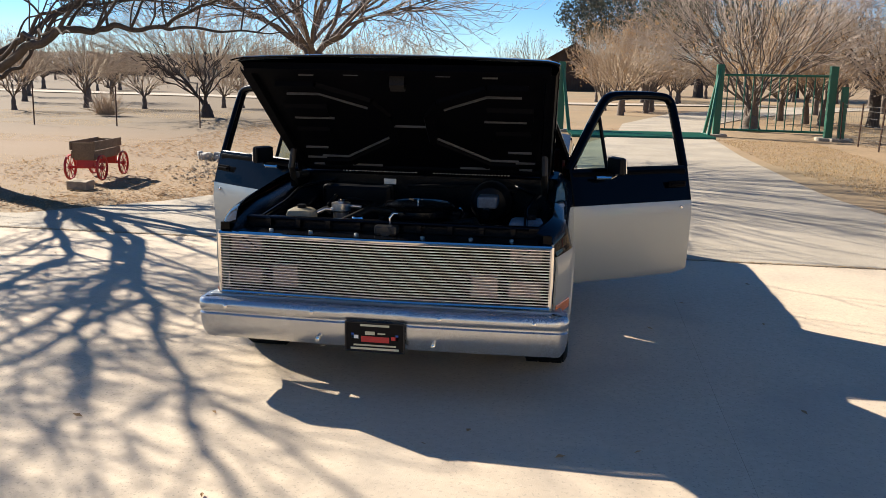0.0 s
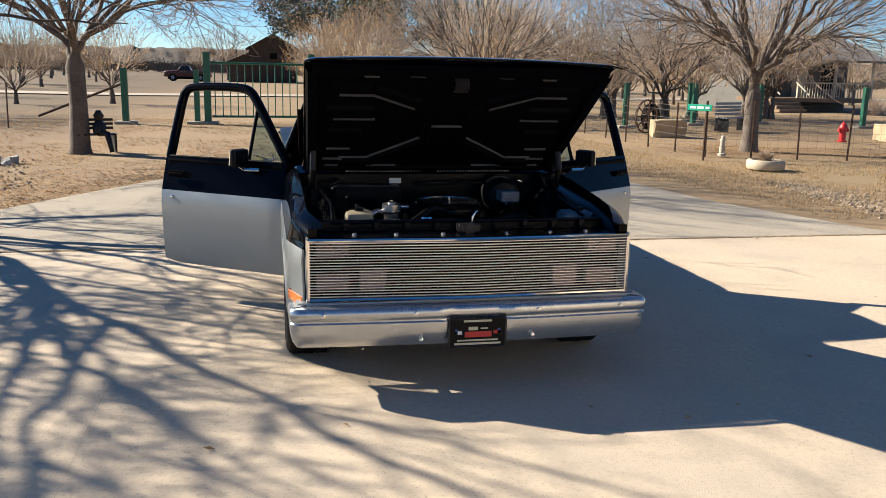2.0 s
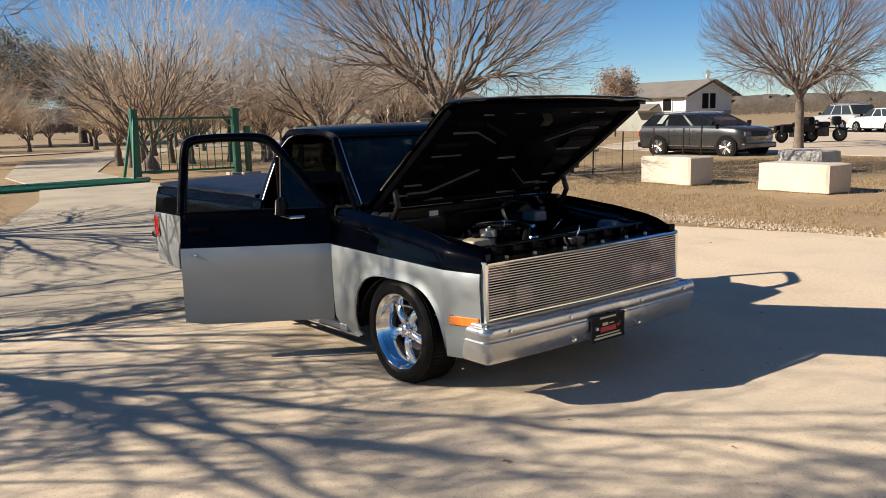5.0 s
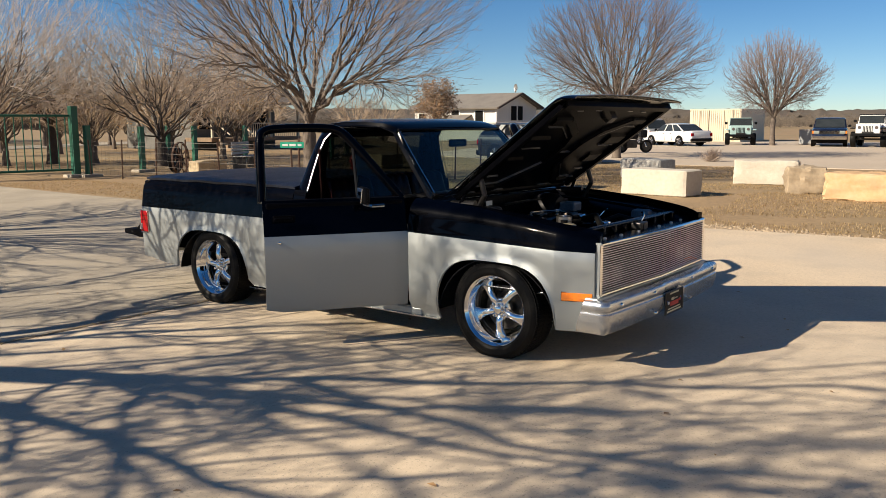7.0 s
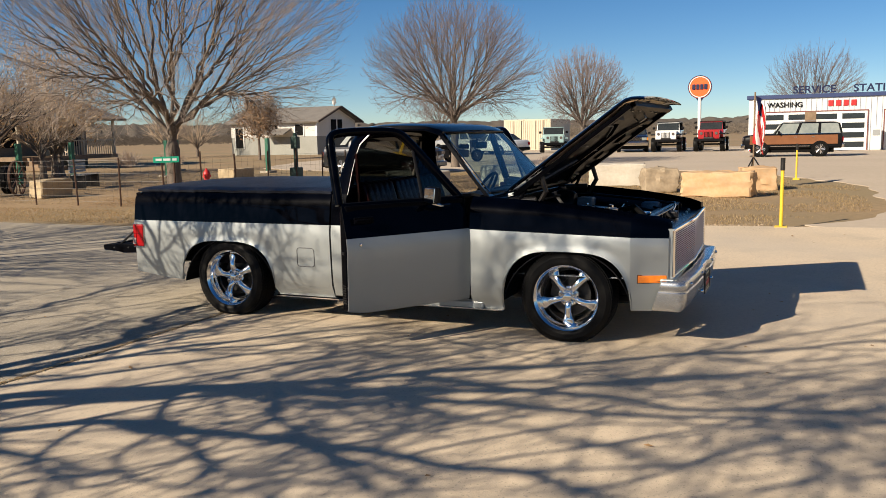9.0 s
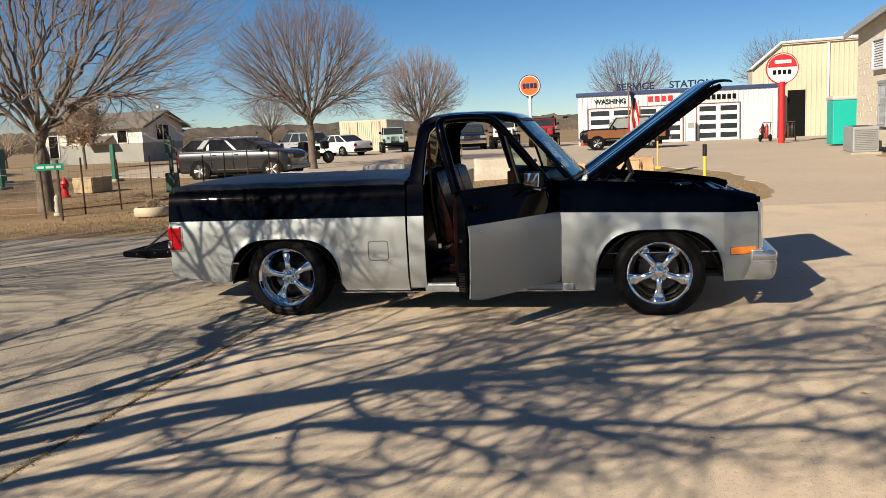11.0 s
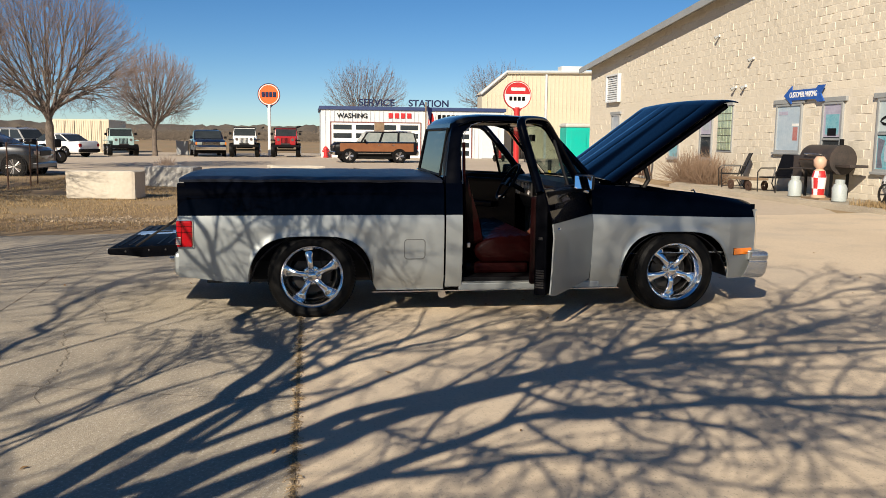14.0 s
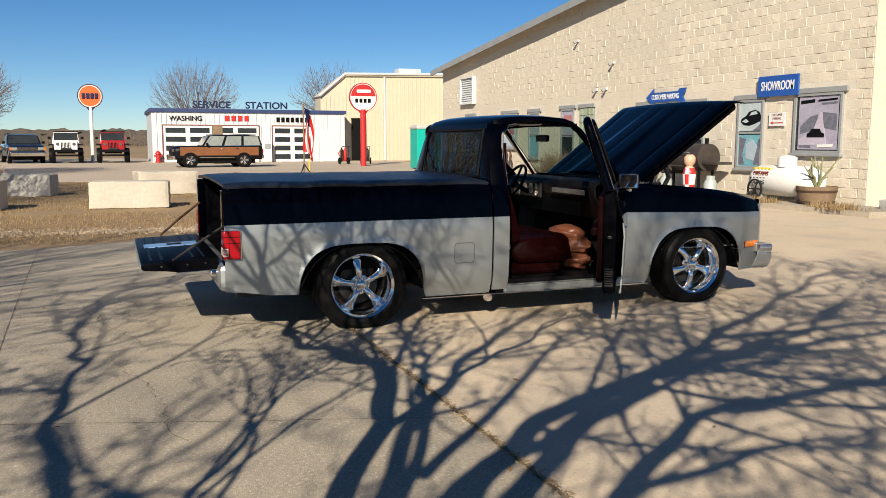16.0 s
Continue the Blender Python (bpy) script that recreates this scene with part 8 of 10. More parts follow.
# toy farm wagon
wg = thing("farm_wagon", (-6.32, 7.21, 0), 97.7, "small wooden farm wagon on red spoked wheels", "wagon")
bed = part("wagon_bed", box(bmesh.new(), -0.46, 0.46, -0.15, 0.15, 0.3, 0.33, 0.004), M["wood"], wg)
for y in (-0.17, 0.15):
    part("side_board", box(bmesh.new(), -0.5, 0.5, y, y + 0.02, 0.33, 0.44, 0.003), M["wood"], bed)
    part("side_board", box(bmesh.new(), -0.5, 0.5, y + (-0.02 if y < 0 else 0.02), y + (0.0 if y < 0 else 0.04), 0.45, 0.58, 0.003), M["wood"], bed)
for x in (-0.48, 0.46):
    part("end_board", box(bmesh.new(), x, x + 0.02, -0.16, 0.16, 0.33, 0.56, 0.003), M["wood"], bed)
for x, r in ((-0.4, 0.19), (0.41, 0.185)):
    part("axle", tube(bmesh.new(), [(x, -0.25, r), (x, 0.25, r)], 0.018, 6), M["red_paint"], wg)
    part("axle_frame", box(bmesh.new(), x - 0.04, x + 0.04, -0.13, 0.13, r, 0.31, 0.01), M["red_paint"], wg)
    for y in (-0.24, 0.24):
        w = part("wheel", spin(bmesh.new(), [(-0.015, r - 0.022), (-0.015, r), (0.015, r), (0.015, r - 0.022)], "y", 26, (x, y, r), close=True), M["red_paint"], wg, "red spoked wheel")
        for k in range(10):
            a = k * math.pi / 5
            part("spoke", tube(bmesh.new(), [(x, y, r), (x + (r - 0.01) * math.cos(a), y, r + (r - 0.01) * math.sin(a))], 0.007, 4), M["red_paint"], w)
        part("hub", spin(bmesh.new(), [(-0.03, 0.03), (0.03, 0.03)], "y", 10, (x, y, r)), M["red_paint"], w)
part("drawbar", tube(bmesh.new(), [(0.4, 0, 0.2), (0.75, 0, 0.16), (0.85, 0.02, 0.22)], 0.013, 6), M["red_paint"], wg)

for x, y, h in ((6.88, -1.15, 1.03), (19.6, -1.15, 1.0)):
    b = thing("yellow_bollard", (x, y, 0), 0, "slim yellow marker post with a dark top", "post", "yellow marker posts")
    part("pole", tube(bmesh.new(), [(0, 0, -0.05), (0, 0, h * 0.86)], 0.026, 10), M["yellow_paint"], b)
    part("cap", tube(bmesh.new(), [(0, 0, h * 0.82), (0, 0, h)], 0.034, 10), M["dark_metal"], b)
    part("foot", box(bmesh.new(), -0.1, 0.1, -0.09, 0.09, -0.04, 0.012, 0.005), M["yellow_paint"], b)

# flag on a tripod
fl = thing("flag_stand", (15.9, -0.2, 0), 0, "striped flag on a pole in a tripod stand", "flag")
part("flag_pole", tube(bmesh.new(), [(0, 0, 0.0), (0, 0.0, 2.35)], 0.02, 8), M["wood"], fl)
for a in (0.3, 2.4, 4.5):
    part("tripod_leg", tube(bmesh.new(), [(0, 0, 0.75), (0.5 * math.cos(a), 0.5 * math.sin(a), 0)], 0.018, 6), M["dark_metal"], fl)


def cloth(y0, y1, v0, v1, m, nm):
    rows = []
    for i in range(9):
        f = v0 + (v1 - v0) * i / 8
        rows.append([(-0.04 + 0.06 * math.sin(3 * f + 14 * s), -0.02 - 0.2 * math.sin(1.9 * s) - 0.05 * math.sin(5 * f + 8 * s), 2.25 - 1.15 * f - s * 0.3) for s in np.linspace(y0, y1, 6)])
    part(nm, thicken(loft(bmesh.new(), rows), 0.004), m, fl, smooth=60)


for k in range(7):
    cloth(k / 7, (k + 1) / 7, 0.3 if k < 4 else 0.0, 1.0, M["red_paint"] if k % 2 == 0 else M["white_paint"], "flag_stripe")
cloth(0, 4 / 7, 0.0, 0.3, M["navy_paint"], "flag_canton")

# along the block building
for x, y in ((24.3, -8.3), (25.5, -8.5)):
    a = thing("air_conditioner", (x, y, 0), 0, "grey outdoor air-conditioning unit", "air conditioner", "air conditioners")
    part("cabinet", box(bmesh.new(), -0.42, 0.42, -0.42, 0.42, 0.05, 0.92, 0.03), M["grey_trim"], a)
    for k in range(12):
        part("louvre", boxed(-0.44, -0.42, -0.36, 0.36, 0.14 + k * 0.06, 0.16 + k * 0.06), M["galv"], a)
    part("fan_grille", spin(bmesh.new(), [(0.92, 0.32), (0.94, 0.32), (0.94, 0.05)], "z", 20), M["dark_metal"], a)
    part("base", boxed(-0.5, 0.5, -0.5, 0.5, -0.05, 0.05), M["old_concrete"], a)
for k in range(5):
    r = thing("iron_plow_blade", (21.4 + k * 0.28, -9.05, 0.1), k * 14, "curved rusty iron farm blade against the wall", "farm iron", "old farm irons")
    part("blade", tube(bmesh.new(), [(0, 0, 0), (0.08, 0.02, 0.4), (0.02, 0.0, 0.75), (0.12, 0, 1.0)], [0.05, 0.04, 0.05, 0.02], 5), M["rust"], r)
ch_label = "black metal patio chair with a sling seat"


def patio_chair(x, y, rz):
    c = thing("patio_chair", (x, y, 0.1), rz, ch_label, "chair", "patio chairs")
    part("seat", box(bmesh.new(), -0.28, 0.28, -0.28, 0.28, 0.36, 0.39, 0.01), M["trim_black"], c)
    part("backrest", box(bmesh.new(), -0.28, 0.28, -0.015, 0.015, 0, 0.62, 0.01, m=Matrix.Translation((0, 0.27, 0.38)) @ Matrix.Rotation(radians(-22), 4, "X")), M["trim_black"], c)
    for s in (-0.3, 0.3):
        part("arm", tube(bmesh.new(), [(s, -0.28, 0.0), (s, -0.3, 0.5), (s, -0.2, 0.6), (s, 0.3, 0.6)], 0.016, 6), M["dark_metal"], c)
        part("leg", tube(bmesh.new(), [(s, 0.3, 0.6), (s, 0.2, 0.2), (s, 0.32, 0.0)], 0.016, 6), M["dark_metal"], c)


patio_chair(14.9, -8.75, 160)
patio_chair(12.6, -8.75, 195)
tb = thing("low_cart_table", (13.6, -8.55, 0.1), 5, "low wooden cart used as a table", "table")
part("tabletop", box(bmesh.new(), -0.55, 0.55, -0.25, 0.25, 0.27, 0.33, 0.01), M["wood"], tb)
for x in (-0.4, 0.4):
    part("wheel", spin(bmesh.new(), [(-0.02, 0.04), (-0.02, 0.13), (0.02, 0.13), (0.02, 0.04)], "y", 14, (x, -0.24, 0.13), close=True), M["rust"], tb)
    part("wheel", spin(bmesh.new(), [(-0.02, 0.04), (-0.02, 0.13), (0.02, 0.13), (0.02, 0.04)], "y", 14, (x, 0.24, 0.13), close=True), M["rust"], tb)
gr = thing("barrel_smoker", (10.75, -8.95, 0.1), 0, "black barrel smoker grill on legs", "grill")
M["smoker_steel"] = mat("sooty_steel", (0.035, 0.032, 0.03), 0.55, 0.3, spots=(0.08, 0.06, 0.05), scale=4, fine=40)
drum = part("drum", spin(bmesh.new(), [(-0.62, 0.02), (-0.6, 0.34), (0.6, 0.34), (0.62, 0.02)], "x", 30, (0, 0, 0.88)), M["smoker_steel"], gr, smooth=40)
part("lid_seam", box(bmesh.new(), -0.6, 0.6, 0.33, 0.35, 0.86, 0.885, 0.004), M["rust"], drum)
part("lid_handle", tube(bmesh.new(), [(-0.3, 0.33, 0.98), (-0.3, 0.4, 1.0), (0.3, 0.4, 1.0), (0.3, 0.33, 0.98)], 0.014, 6), M["brushed"], drum)
part("front_shelf", box(bmesh.new(), -0.55, 0.55, 0.34, 0.6, 0.66, 0.68, 0.006), M["smoker_steel"], gr)
part("fire_box", box(bmesh.new(), 0.6, 1.0, -0.25, 0.25, 0.45, 0.95, 0.02), M["smoker_steel"], gr)
part("side_shelf", box(bmesh.new(), -1.15, -0.6, -0.25, 0.2, 0.72, 0.78, 0.008), M["smoker_steel"], gr)
for x in (-0.5, 0.5):
    for y in (-0.2, 0.2):
        part("leg", boxed(x - 0.025, x + 0.025, y - 0.025, y + 0.025, 0, 0.65), M["trim_black"], gr)
part("stack", tube(bmesh.new(), [(-0.5, 0, 1.1), (-0.5, 0, 1.35)], 0.05, 10), M["trim_black"], gr)
M["gas_white"] = mat("gas_bottle_paint", (0.4, 0.44, 0.43), 0.45, spots=(0.3, 0.33, 0.32), scale=5, fine=40)
for x in (10.95, 9.25):
    gb = thing("gas_bottle", (x, -8.3, 0.1), 0, "grey-white propane gas bottle", "gas bottle", "gas bottles")
    part("bottle", spin(bmesh.new(), [(0, 0.12), (0.02, 0.15), (0.3, 0.155), (0.38, 0.12), (0.41, 0.05)], "z", 20), M["gas_white"], gb, smooth=35)
    part("collar", spin(bmesh.new(), [(0.38, 0.09), (0.38, 0.1), (0.48, 0.1), (0.48, 0.09)], "z", 16, close=True), M["gas_white"], gb)
stt = bmesh.new()
spin(stt, [(0.0, 0.16), (0.05, 0.16), (0.06, 0.13), (0.2, 0.14), (0.45, 0.16), (0.6, 0.12), (0.64, 0.07), (0.72, 0.13), (0.84, 0.14), (0.92, 0.08), (0.94, 0.01)], "z", 18)
for f in stt.faces:
    c = f.calc_center_median()
    if 0.06 < c.z < 0.6:
        f.material_index = 1 if (int((math.atan2(c.y, c.x) + 4) / 0.7) + int(c.z / 0.18)) % 2 else 2
    else:
        f.material_index = 0 if c.z < 0.9 else 3
M["statue_cream"] = mat("statue_cream", (0.55, 0.36, 0.25), 0.5, spots=(0.5, 0.32, 0.22), scale=4, fine=30)
ob = part("painted_statue", stt, [M["statue_cream"], M["red_paint"], M["white_paint"], M["trim_black"]], None, smooth=60)
ob.matrix_world = pose(10.1, -8.35, 0.14)
tagged(ob, "red and white painted statue on a wooden base", "statue")
bs = part("statue_base", boxed(9.75, 10.45, -8.55, -8.15, 0.1, 0.14), M["wood"], None)
tagged(bs, "low wooden base board on the walk", "board")
tk = thing("propane_tank", (7.45, -8.85, 0.05), 0, "white horizontal propane tank with scrawled markings", "tank")
part("tank_body", spin(bmesh.new(), [(-0.95, 0.02), (-0.93, 0.15), (-0.85, 0.27), (-0.7, 0.33), (0.7, 0.33), (0.85, 0.27), (0.93, 0.15), (0.95, 0.02)], "x", 30, (0, 0, 0.48)), M["white_paint"], tk, smooth=40)
part("dome", spin(bmesh.new(), [(0.78, 0.2), (0.98, 0.2), (1.02, 0.12), (1.03, 0.01)], "z", 20), M["white_paint"], tk, smooth=40)
for x in (-0.6, 0.6):
    part("foot", box(bmesh.new(), x - 0.06, x + 0.06, -0.25, 0.25, 0, 0.2, 0.01), M["grey_trim"], tk)
for j in range(5):
    part("print_bar", box(bmesh.new(), 0.24 + j * 0.11, 0.3 + j * 0.11, 0.16, 0.24, 0.71 + 0.01 * (j % 2), 0.76, 0.006), M["yellow_paint"], tk)
    part("print_bar", box(bmesh.new(), 0.3 + j * 0.1, 0.36 + j * 0.1, 0.25, 0.325, 0.5 + 0.008 * (j % 2), 0.55, 0.006), M["bronze"], tk)
letters("lettering", "DREAMS", 0.14, M["dull_red"], frame_m((0.45, 0.296, 0.625), *OUT), tk, 0.03, 0.85, "hand-painted red letters")
letters("lettering", "DREAMS", 0.12, M["bronze"], frame_m((0.5, 0.318, 0.44), *OUT), tk, 0.03, 0.85, "hand-painted dark letters")
vw = thing("iron_valve_wheel", (7.9, -8.4, 0.05), 0, "small black iron wheel before the tank", "wheel")
part("rim", spin(bmesh.new(), [(-0.02, 0.19), (-0.02, 0.22), (0.02, 0.22), (0.02, 0.19)], "y", 24, (0, 0, 0.3), close=True), M["dark_metal"], vw)
for k in range(6):
    a = k * math.pi / 3
    part("spoke", tube(bmesh.new(), [(0, 0, 0.3), (0.2 * math.cos(a), 0, 0.3 + 0.2 * math.sin(a))], 0.014, 5), M["dark_metal"], vw)
part("stand", boxed(-0.02, 0.02, -0.02, 0.02, 0, 0.3), M["dark_metal"], vw)
br = thing("barrel_planter", (6.5, -8.75, 0.05), 0, "half oak barrel planted with a spiky succulent", "planter")
part("barrel", spin(bmesh.new(), [(0, 0.3), (0.18, 0.36), (0.42, 0.4), (0.42, 0.35), (0.36, 0.34)], "z", 24), M["wood"], br, smooth=30)
for z in (0.08, 0.3):
    part("hoop", spin(bmesh.new(), [(z, 0.33 + z * 0.16), (z, 0.345 + z * 0.16), (z + 0.04, 0.352 + z * 0.16), (z + 0.04, 0.33 + z * 0.16)], "z", 24, close=True), M["rust"], br)
q = random.Random(4)
M["succulent"] = mat("succulent", (0.16, 0.19, 0.09), 0.6, spots=(0.28, 0.25, 0.13), scale=6, fine=30)
for k in range(16):
    a, t = q.uniform(0, 6.28), q.uniform(0.1, 0.5)
    part("stem", tube(bmesh.new(), [(0, 0, 0.35), (0.12 * math.cos(a), 0.12 * math.sin(a), 0.6), (t * math.cos(a), t * math.sin(a), 0.75 + q.uniform(0, 0.3))], [0.03, 0.025, 0.008], 5), M["succulent"], br)
boulder("concrete_kerb_stone", (4.9, -9.1, 0.1), (0.5, 0.3, 0.2), M["grey_stone"], "grey stone at the foot of the wall", 41, 0.02, "rock")


# ---- parked vehicles ----
def car_wheel(x, y, r, parent, w=0.24, rim=None):
    s = 1 if x > 0 else -1
    o = part("wheel", spin(bmesh.new(), [(-w / 2, r * 0.66), (-w / 2, r * 0.95), (-w / 3, r), (w / 3, r), (w / 2, r * 0.95), (w / 2, r * 0.66)], "x", 28, (x, y, r), close=True), M["rubber"], parent, smooth=40)
    part("rim", spin(bmesh.new(), [(x + s * w * 0.47, r * 0.69), (x + s * w * 0.47, r * 0.62), (x + s * w * 0.2, r * 0.58), (x + s * w * 0.15, r * 0.12)], "x", 24, (0, y, r)), M["dark_metal"], o, smooth=30)
    for k in range(10 if rim else 5):
        a = (k // 2) * 2 * math.pi / 5 + (0.16 if k % 2 else -0.16) if rim else k * 2 * math.pi / 5
        part("spoke", tube(bmesh.new(), [(x + s * w * 0.4, y + r * 0.1 * math.cos(a), r + r * 0.1 * math.sin(a)), (x + s * w * 0.46, y + r * 0.65 * math.cos(a), r + r * 0.65 * math.sin(a))], r * (0.055 if rim else 0.09), 5), M["brushed"], o)
    part("hub_cap", spin(bmesh.new(), [(x + s * w * 0.3, r * 0.14), (x + s * w * 0.46, r * 0.12), (x + s * w * 0.48, r * 0.04)], "x", 12, (0, y, r)), M["brushed"], o)


def car(name, at, rz, label, paint, length, width, base, nose, belt, roof, hood_end, cowl, roof0, roof1, tail, wheel_r, front_axle, wheelbase, lower=None, group="", rack=False, tail_h=None, glass="dark_glass"):
    """A parked vehicle, nose towards -y, standing on the ground. Lengths run from the nose."""
    c = thing(name, at, rz, label, "car", group)
    hw = width / 2
    y0 = -length / 2
    st = [(0.0, base + 0.12, nose - 0.16, 0.8), (0.05, base + 0.03, nose - 0.07, 0.89), (0.16, base, nose - 0.015, 0.96), (hood_end * 0.5, base, nose + 0.04, 1.0), (cowl, base, belt, 1.0), ((cowl + tail) / 2, base, belt + 0.02, 1.0), (tail, base, belt + 0.02, 1.0), (length - 0.14, base, (tail_h or belt) - 0.01, 0.98), (length - 0.04, base + 0.03, (tail_h or belt) - 0.06, 0.95), (length, base + 0.12, (tail_h or belt) - 0.14, 0.9)]
    rows = []
    for u, zb, zt, f in st:
        h = hw * f
        mid = zb + (zt - zb) * 0.55
        half = [(h * 0.9, zb), (h * 0.975, zb + 0.09), (h * 0.97, zb + (zt - zb) * 0.35), (h, mid), (h * 0.99, zt - 0.11), (h * 0.95, zt - 0.045), (h * 0.86, zt - 0.008), (h * 0.45, zt + 0.012)]
        rows.append([(-x, y0 + u, z) for x, z in half] + [(x, y0 + u, z) for x, z in reversed(half)])
    bm = loft(bmesh.new(), rows, True, ends=True)
    part("body", bm, paint, c, smooth=35)
    if lower:
        for s in (-1, 1):
            part("side_panel", box(bmesh.new(), min(s * hw * 1.005, s * (hw - 0.02)), max(s * hw * 1.005, s * (hw - 0.02)), y0 + 0.35, y0 + length - 0.25, base + (belt - base) * lower[1], base + (belt - base) * lower[2], 0.004), lower[0], c)
    # cabin
    A, B, C, D = y0 + cowl, y0 + roof0, y0 + roof1, y0 + tail
    hb, hr = hw * 0.95, hw * 0.85
    rows = []
    for y, z in ((A, belt + 0.01), (A + (B - A) * 0.5, belt + (roof - belt) * 0.52), (B - 0.04, roof - 0.055), (B + 0.12, roof - 0.015), ((B + C) / 2, roof + 0.012), (C - 0.12, roof - 0.015), (C + 0.03, roof - 0.06), (C + (D - C) * 0.5, belt + (roof - belt) * 0.5), (D, belt + 0.03)):
        top = hb + (hr - hb) * (z - belt) / (roof - belt)
        rnd = min(0.09, (z - belt) * 0.5)
        half = [(hb, belt - 0.03), (top + (hb - hr) * 0.12, z - rnd), (top - 0.02, z - rnd * 0.4), (top - 0.09, z - rnd * 0.08), (top * 0.5, z + 0.006)]
        rows.append([(x, y, zz) for x, zz in half] + [(-x, y, zz) for x, zz in reversed(half)])
    bm = loft(bmesh.new(), rows, True, ends=True)
    part("cabin", bm, paint, c, smooth=40)

    def mixp(p, q, f):
        return tuple(p[i] + (q[i] - p[i]) * f for i in range(3))

    def pane(p0, p1, p2, p3, out):
        cx = [sum(p[i] for p in (p0, p1, p2, p3)) / 4 for i in range(3)]
        pts = [tuple(cx[i] + (p[i] - cx[i]) * 0.95 + out[i] for i in range(3)) for p in (p0, p1, p2, p3)]
        bm = bmesh.new()
        bm.faces.new([bm.verts.new(p) for p in pts])
        part("window", thicken(bm, 0.006), M[{"pale": "pale_glass", "tint": "tint_glass"}.get(glass, "glass_block")], c)

    for s in (-1, 1):
        lo0, lo1, hi0, hi1 = (s * hb, A, belt), (s * hb, D, belt + 0.02), (s * hr, B, roof - 0.05), (s * hr, C, roof - 0.06)
        n = 3 if (tail - cowl) > 1.9 else 2
        for k in range(n):
            f0, f1 = k / n + 0.015, (k + 1) / n - 0.015
            pane(mixp(lo0, lo1, f0), mixp(lo0, lo1, f1), mixp(hi0, hi1, f1), mixp(hi0, hi1, f0), (s * 0.02, 0, 0.006))
    pane((-hb * 0.95, A, belt), (hb * 0.95, A, belt), (hr, B, roof - 0.05), (-hr, B, roof - 0.05), (0, -0.03, 0.02))
    pane((-hb, D, belt + 0.02), (hb, D, belt + 0.02), (hr, C, roof - 0.06), (-hr, C, roof - 0.06), (0, 0.03, 0.02))
    for s in (-1, 1):
        for ay in (y0 + front_axle, y0 + front_axle + wheelbase):
            part("wheel_arch", spin(bmesh.new(), [(s * (hw - 0.05), wheel_r * 1.1), (s * (hw + 0.012), wheel_r * 1.1)], "x", 28, (0, ay, wheel_r)), M["trim_black"], c)
            car_wheel(s * (hw - 0.09), ay, wheel_r, c, rim=M["brushed"])
        part("headlamp", box(bmesh.new(), min(s * hw * 0.55, s * hw * 0.88), max(s * hw * 0.55, s * hw * 0.88), y0 - 0.012, y0 + 0.1, nose - 0.26, nose - 0.12, 0.02), M["lamp_glass"], c)
        part("tail_lamp", box(bmesh.new(), min(s * hw * 0.72, s * hw * 0.95), max(s * hw * 0.72, s * hw * 0.95), y0 + length - 0.1, y0 + length + 0.012, (tail_h or belt) - 0.36, (tail_h or belt) - 0.16, 0.02), M["red_lens"], c)
        part("side_mirror", box(bmesh.new(), min(s * (hw + 0.02), s * (hw + 0.2)), max(s * (hw + 0.02), s * (hw + 0.2)), A + 0.15, A + 0.24, belt + 0.02, belt + 0.17, 0.02), M["trim_black"], c)
        for f in (0.36, 0.62):
            part("door_gap", boxed(min(s * hw * 0.99, s * (hw * 1.002)), max(s * hw * 0.99, s * (hw * 1.002)), A + (D - A) * f, A + (D - A) * f + 0.012, base + 0.08, belt - 0.06), M["trim_black"], c)
            part("door_handle", box(bmesh.new(), min(s * hw, s * (hw + 0.02)), max(s * hw, s * (hw + 0.02)), A + (D - A) * f - 0.2, A + (D - A) * f - 0.06, belt - 0.16, belt - 0.12, 0.006), M["chrome"], c)
        if rack:
            part("door_strip", box(bmesh.new(), min(s * hw * 0.97, s * (hw + 0.006)), max(s * hw * 0.97, s * (hw + 0.006)), y0 + front_axle + wheel_r * 1.3, y0 + front_axle + wheelbase - wheel_r * 1.3, base + 0.1, base + 0.13, 0.004), M["chrome"], c)
            part("window_line", tube(bmesh.new(), [(s * (hb + 0.012), A + 0.3, belt + 0.012), (s * (hb + 0.012), D - 0.1, belt + 0.03)], 0.011, 5), M["chrome"], c)
            part("roof_rail", tube(bmesh.new(), [(s * hr * 0.92, B + 0.1, roof + 0.02), (s * hr * 0.92, (B + C) / 2, roof + 0.06), (s * hr * 0.92, C - 0.1, roof + 0.02)], 0.016, 6), M["brushed"], c)
    part("grille", box(bmesh.new(), -hw * 0.5, hw * 0.5, y0 - 0.015, y0 + 0.05, nose - 0.3, nose - 0.12, 0.015), M["trim_black"], c)
    part("front_bumper", box(bmesh.new(), -hw * 0.96, hw * 0.96, y0 - 0.07, y0 + 0.12, base + 0.02, base + 0.22, 0.04), M["trim_black"] if group == "jeeps" else (M["chrome"] if lower else paint), c)
    part("rear_bumper", box(bmesh.new(), -hw * 0.95, hw * 0.95, y0 + length - 0.1, y0 + length + 0.06, base + 0.04, base + 0.24, 0.04), M["chrome"] if lower else M["trim_black"], c)
    part("plate_bar", boxed(-0.16, 0.16, y0 + length + 0.06, y0 + length + 0.066, base + 0.26, base + 0.36), M["white_paint"], c)
    part("underbody", boxed(-hw * 0.8, hw * 0.8, y0 + 0.4, y0 + length - 0.4, 0.2, base + 0.05), M["dark"], c)
    return c


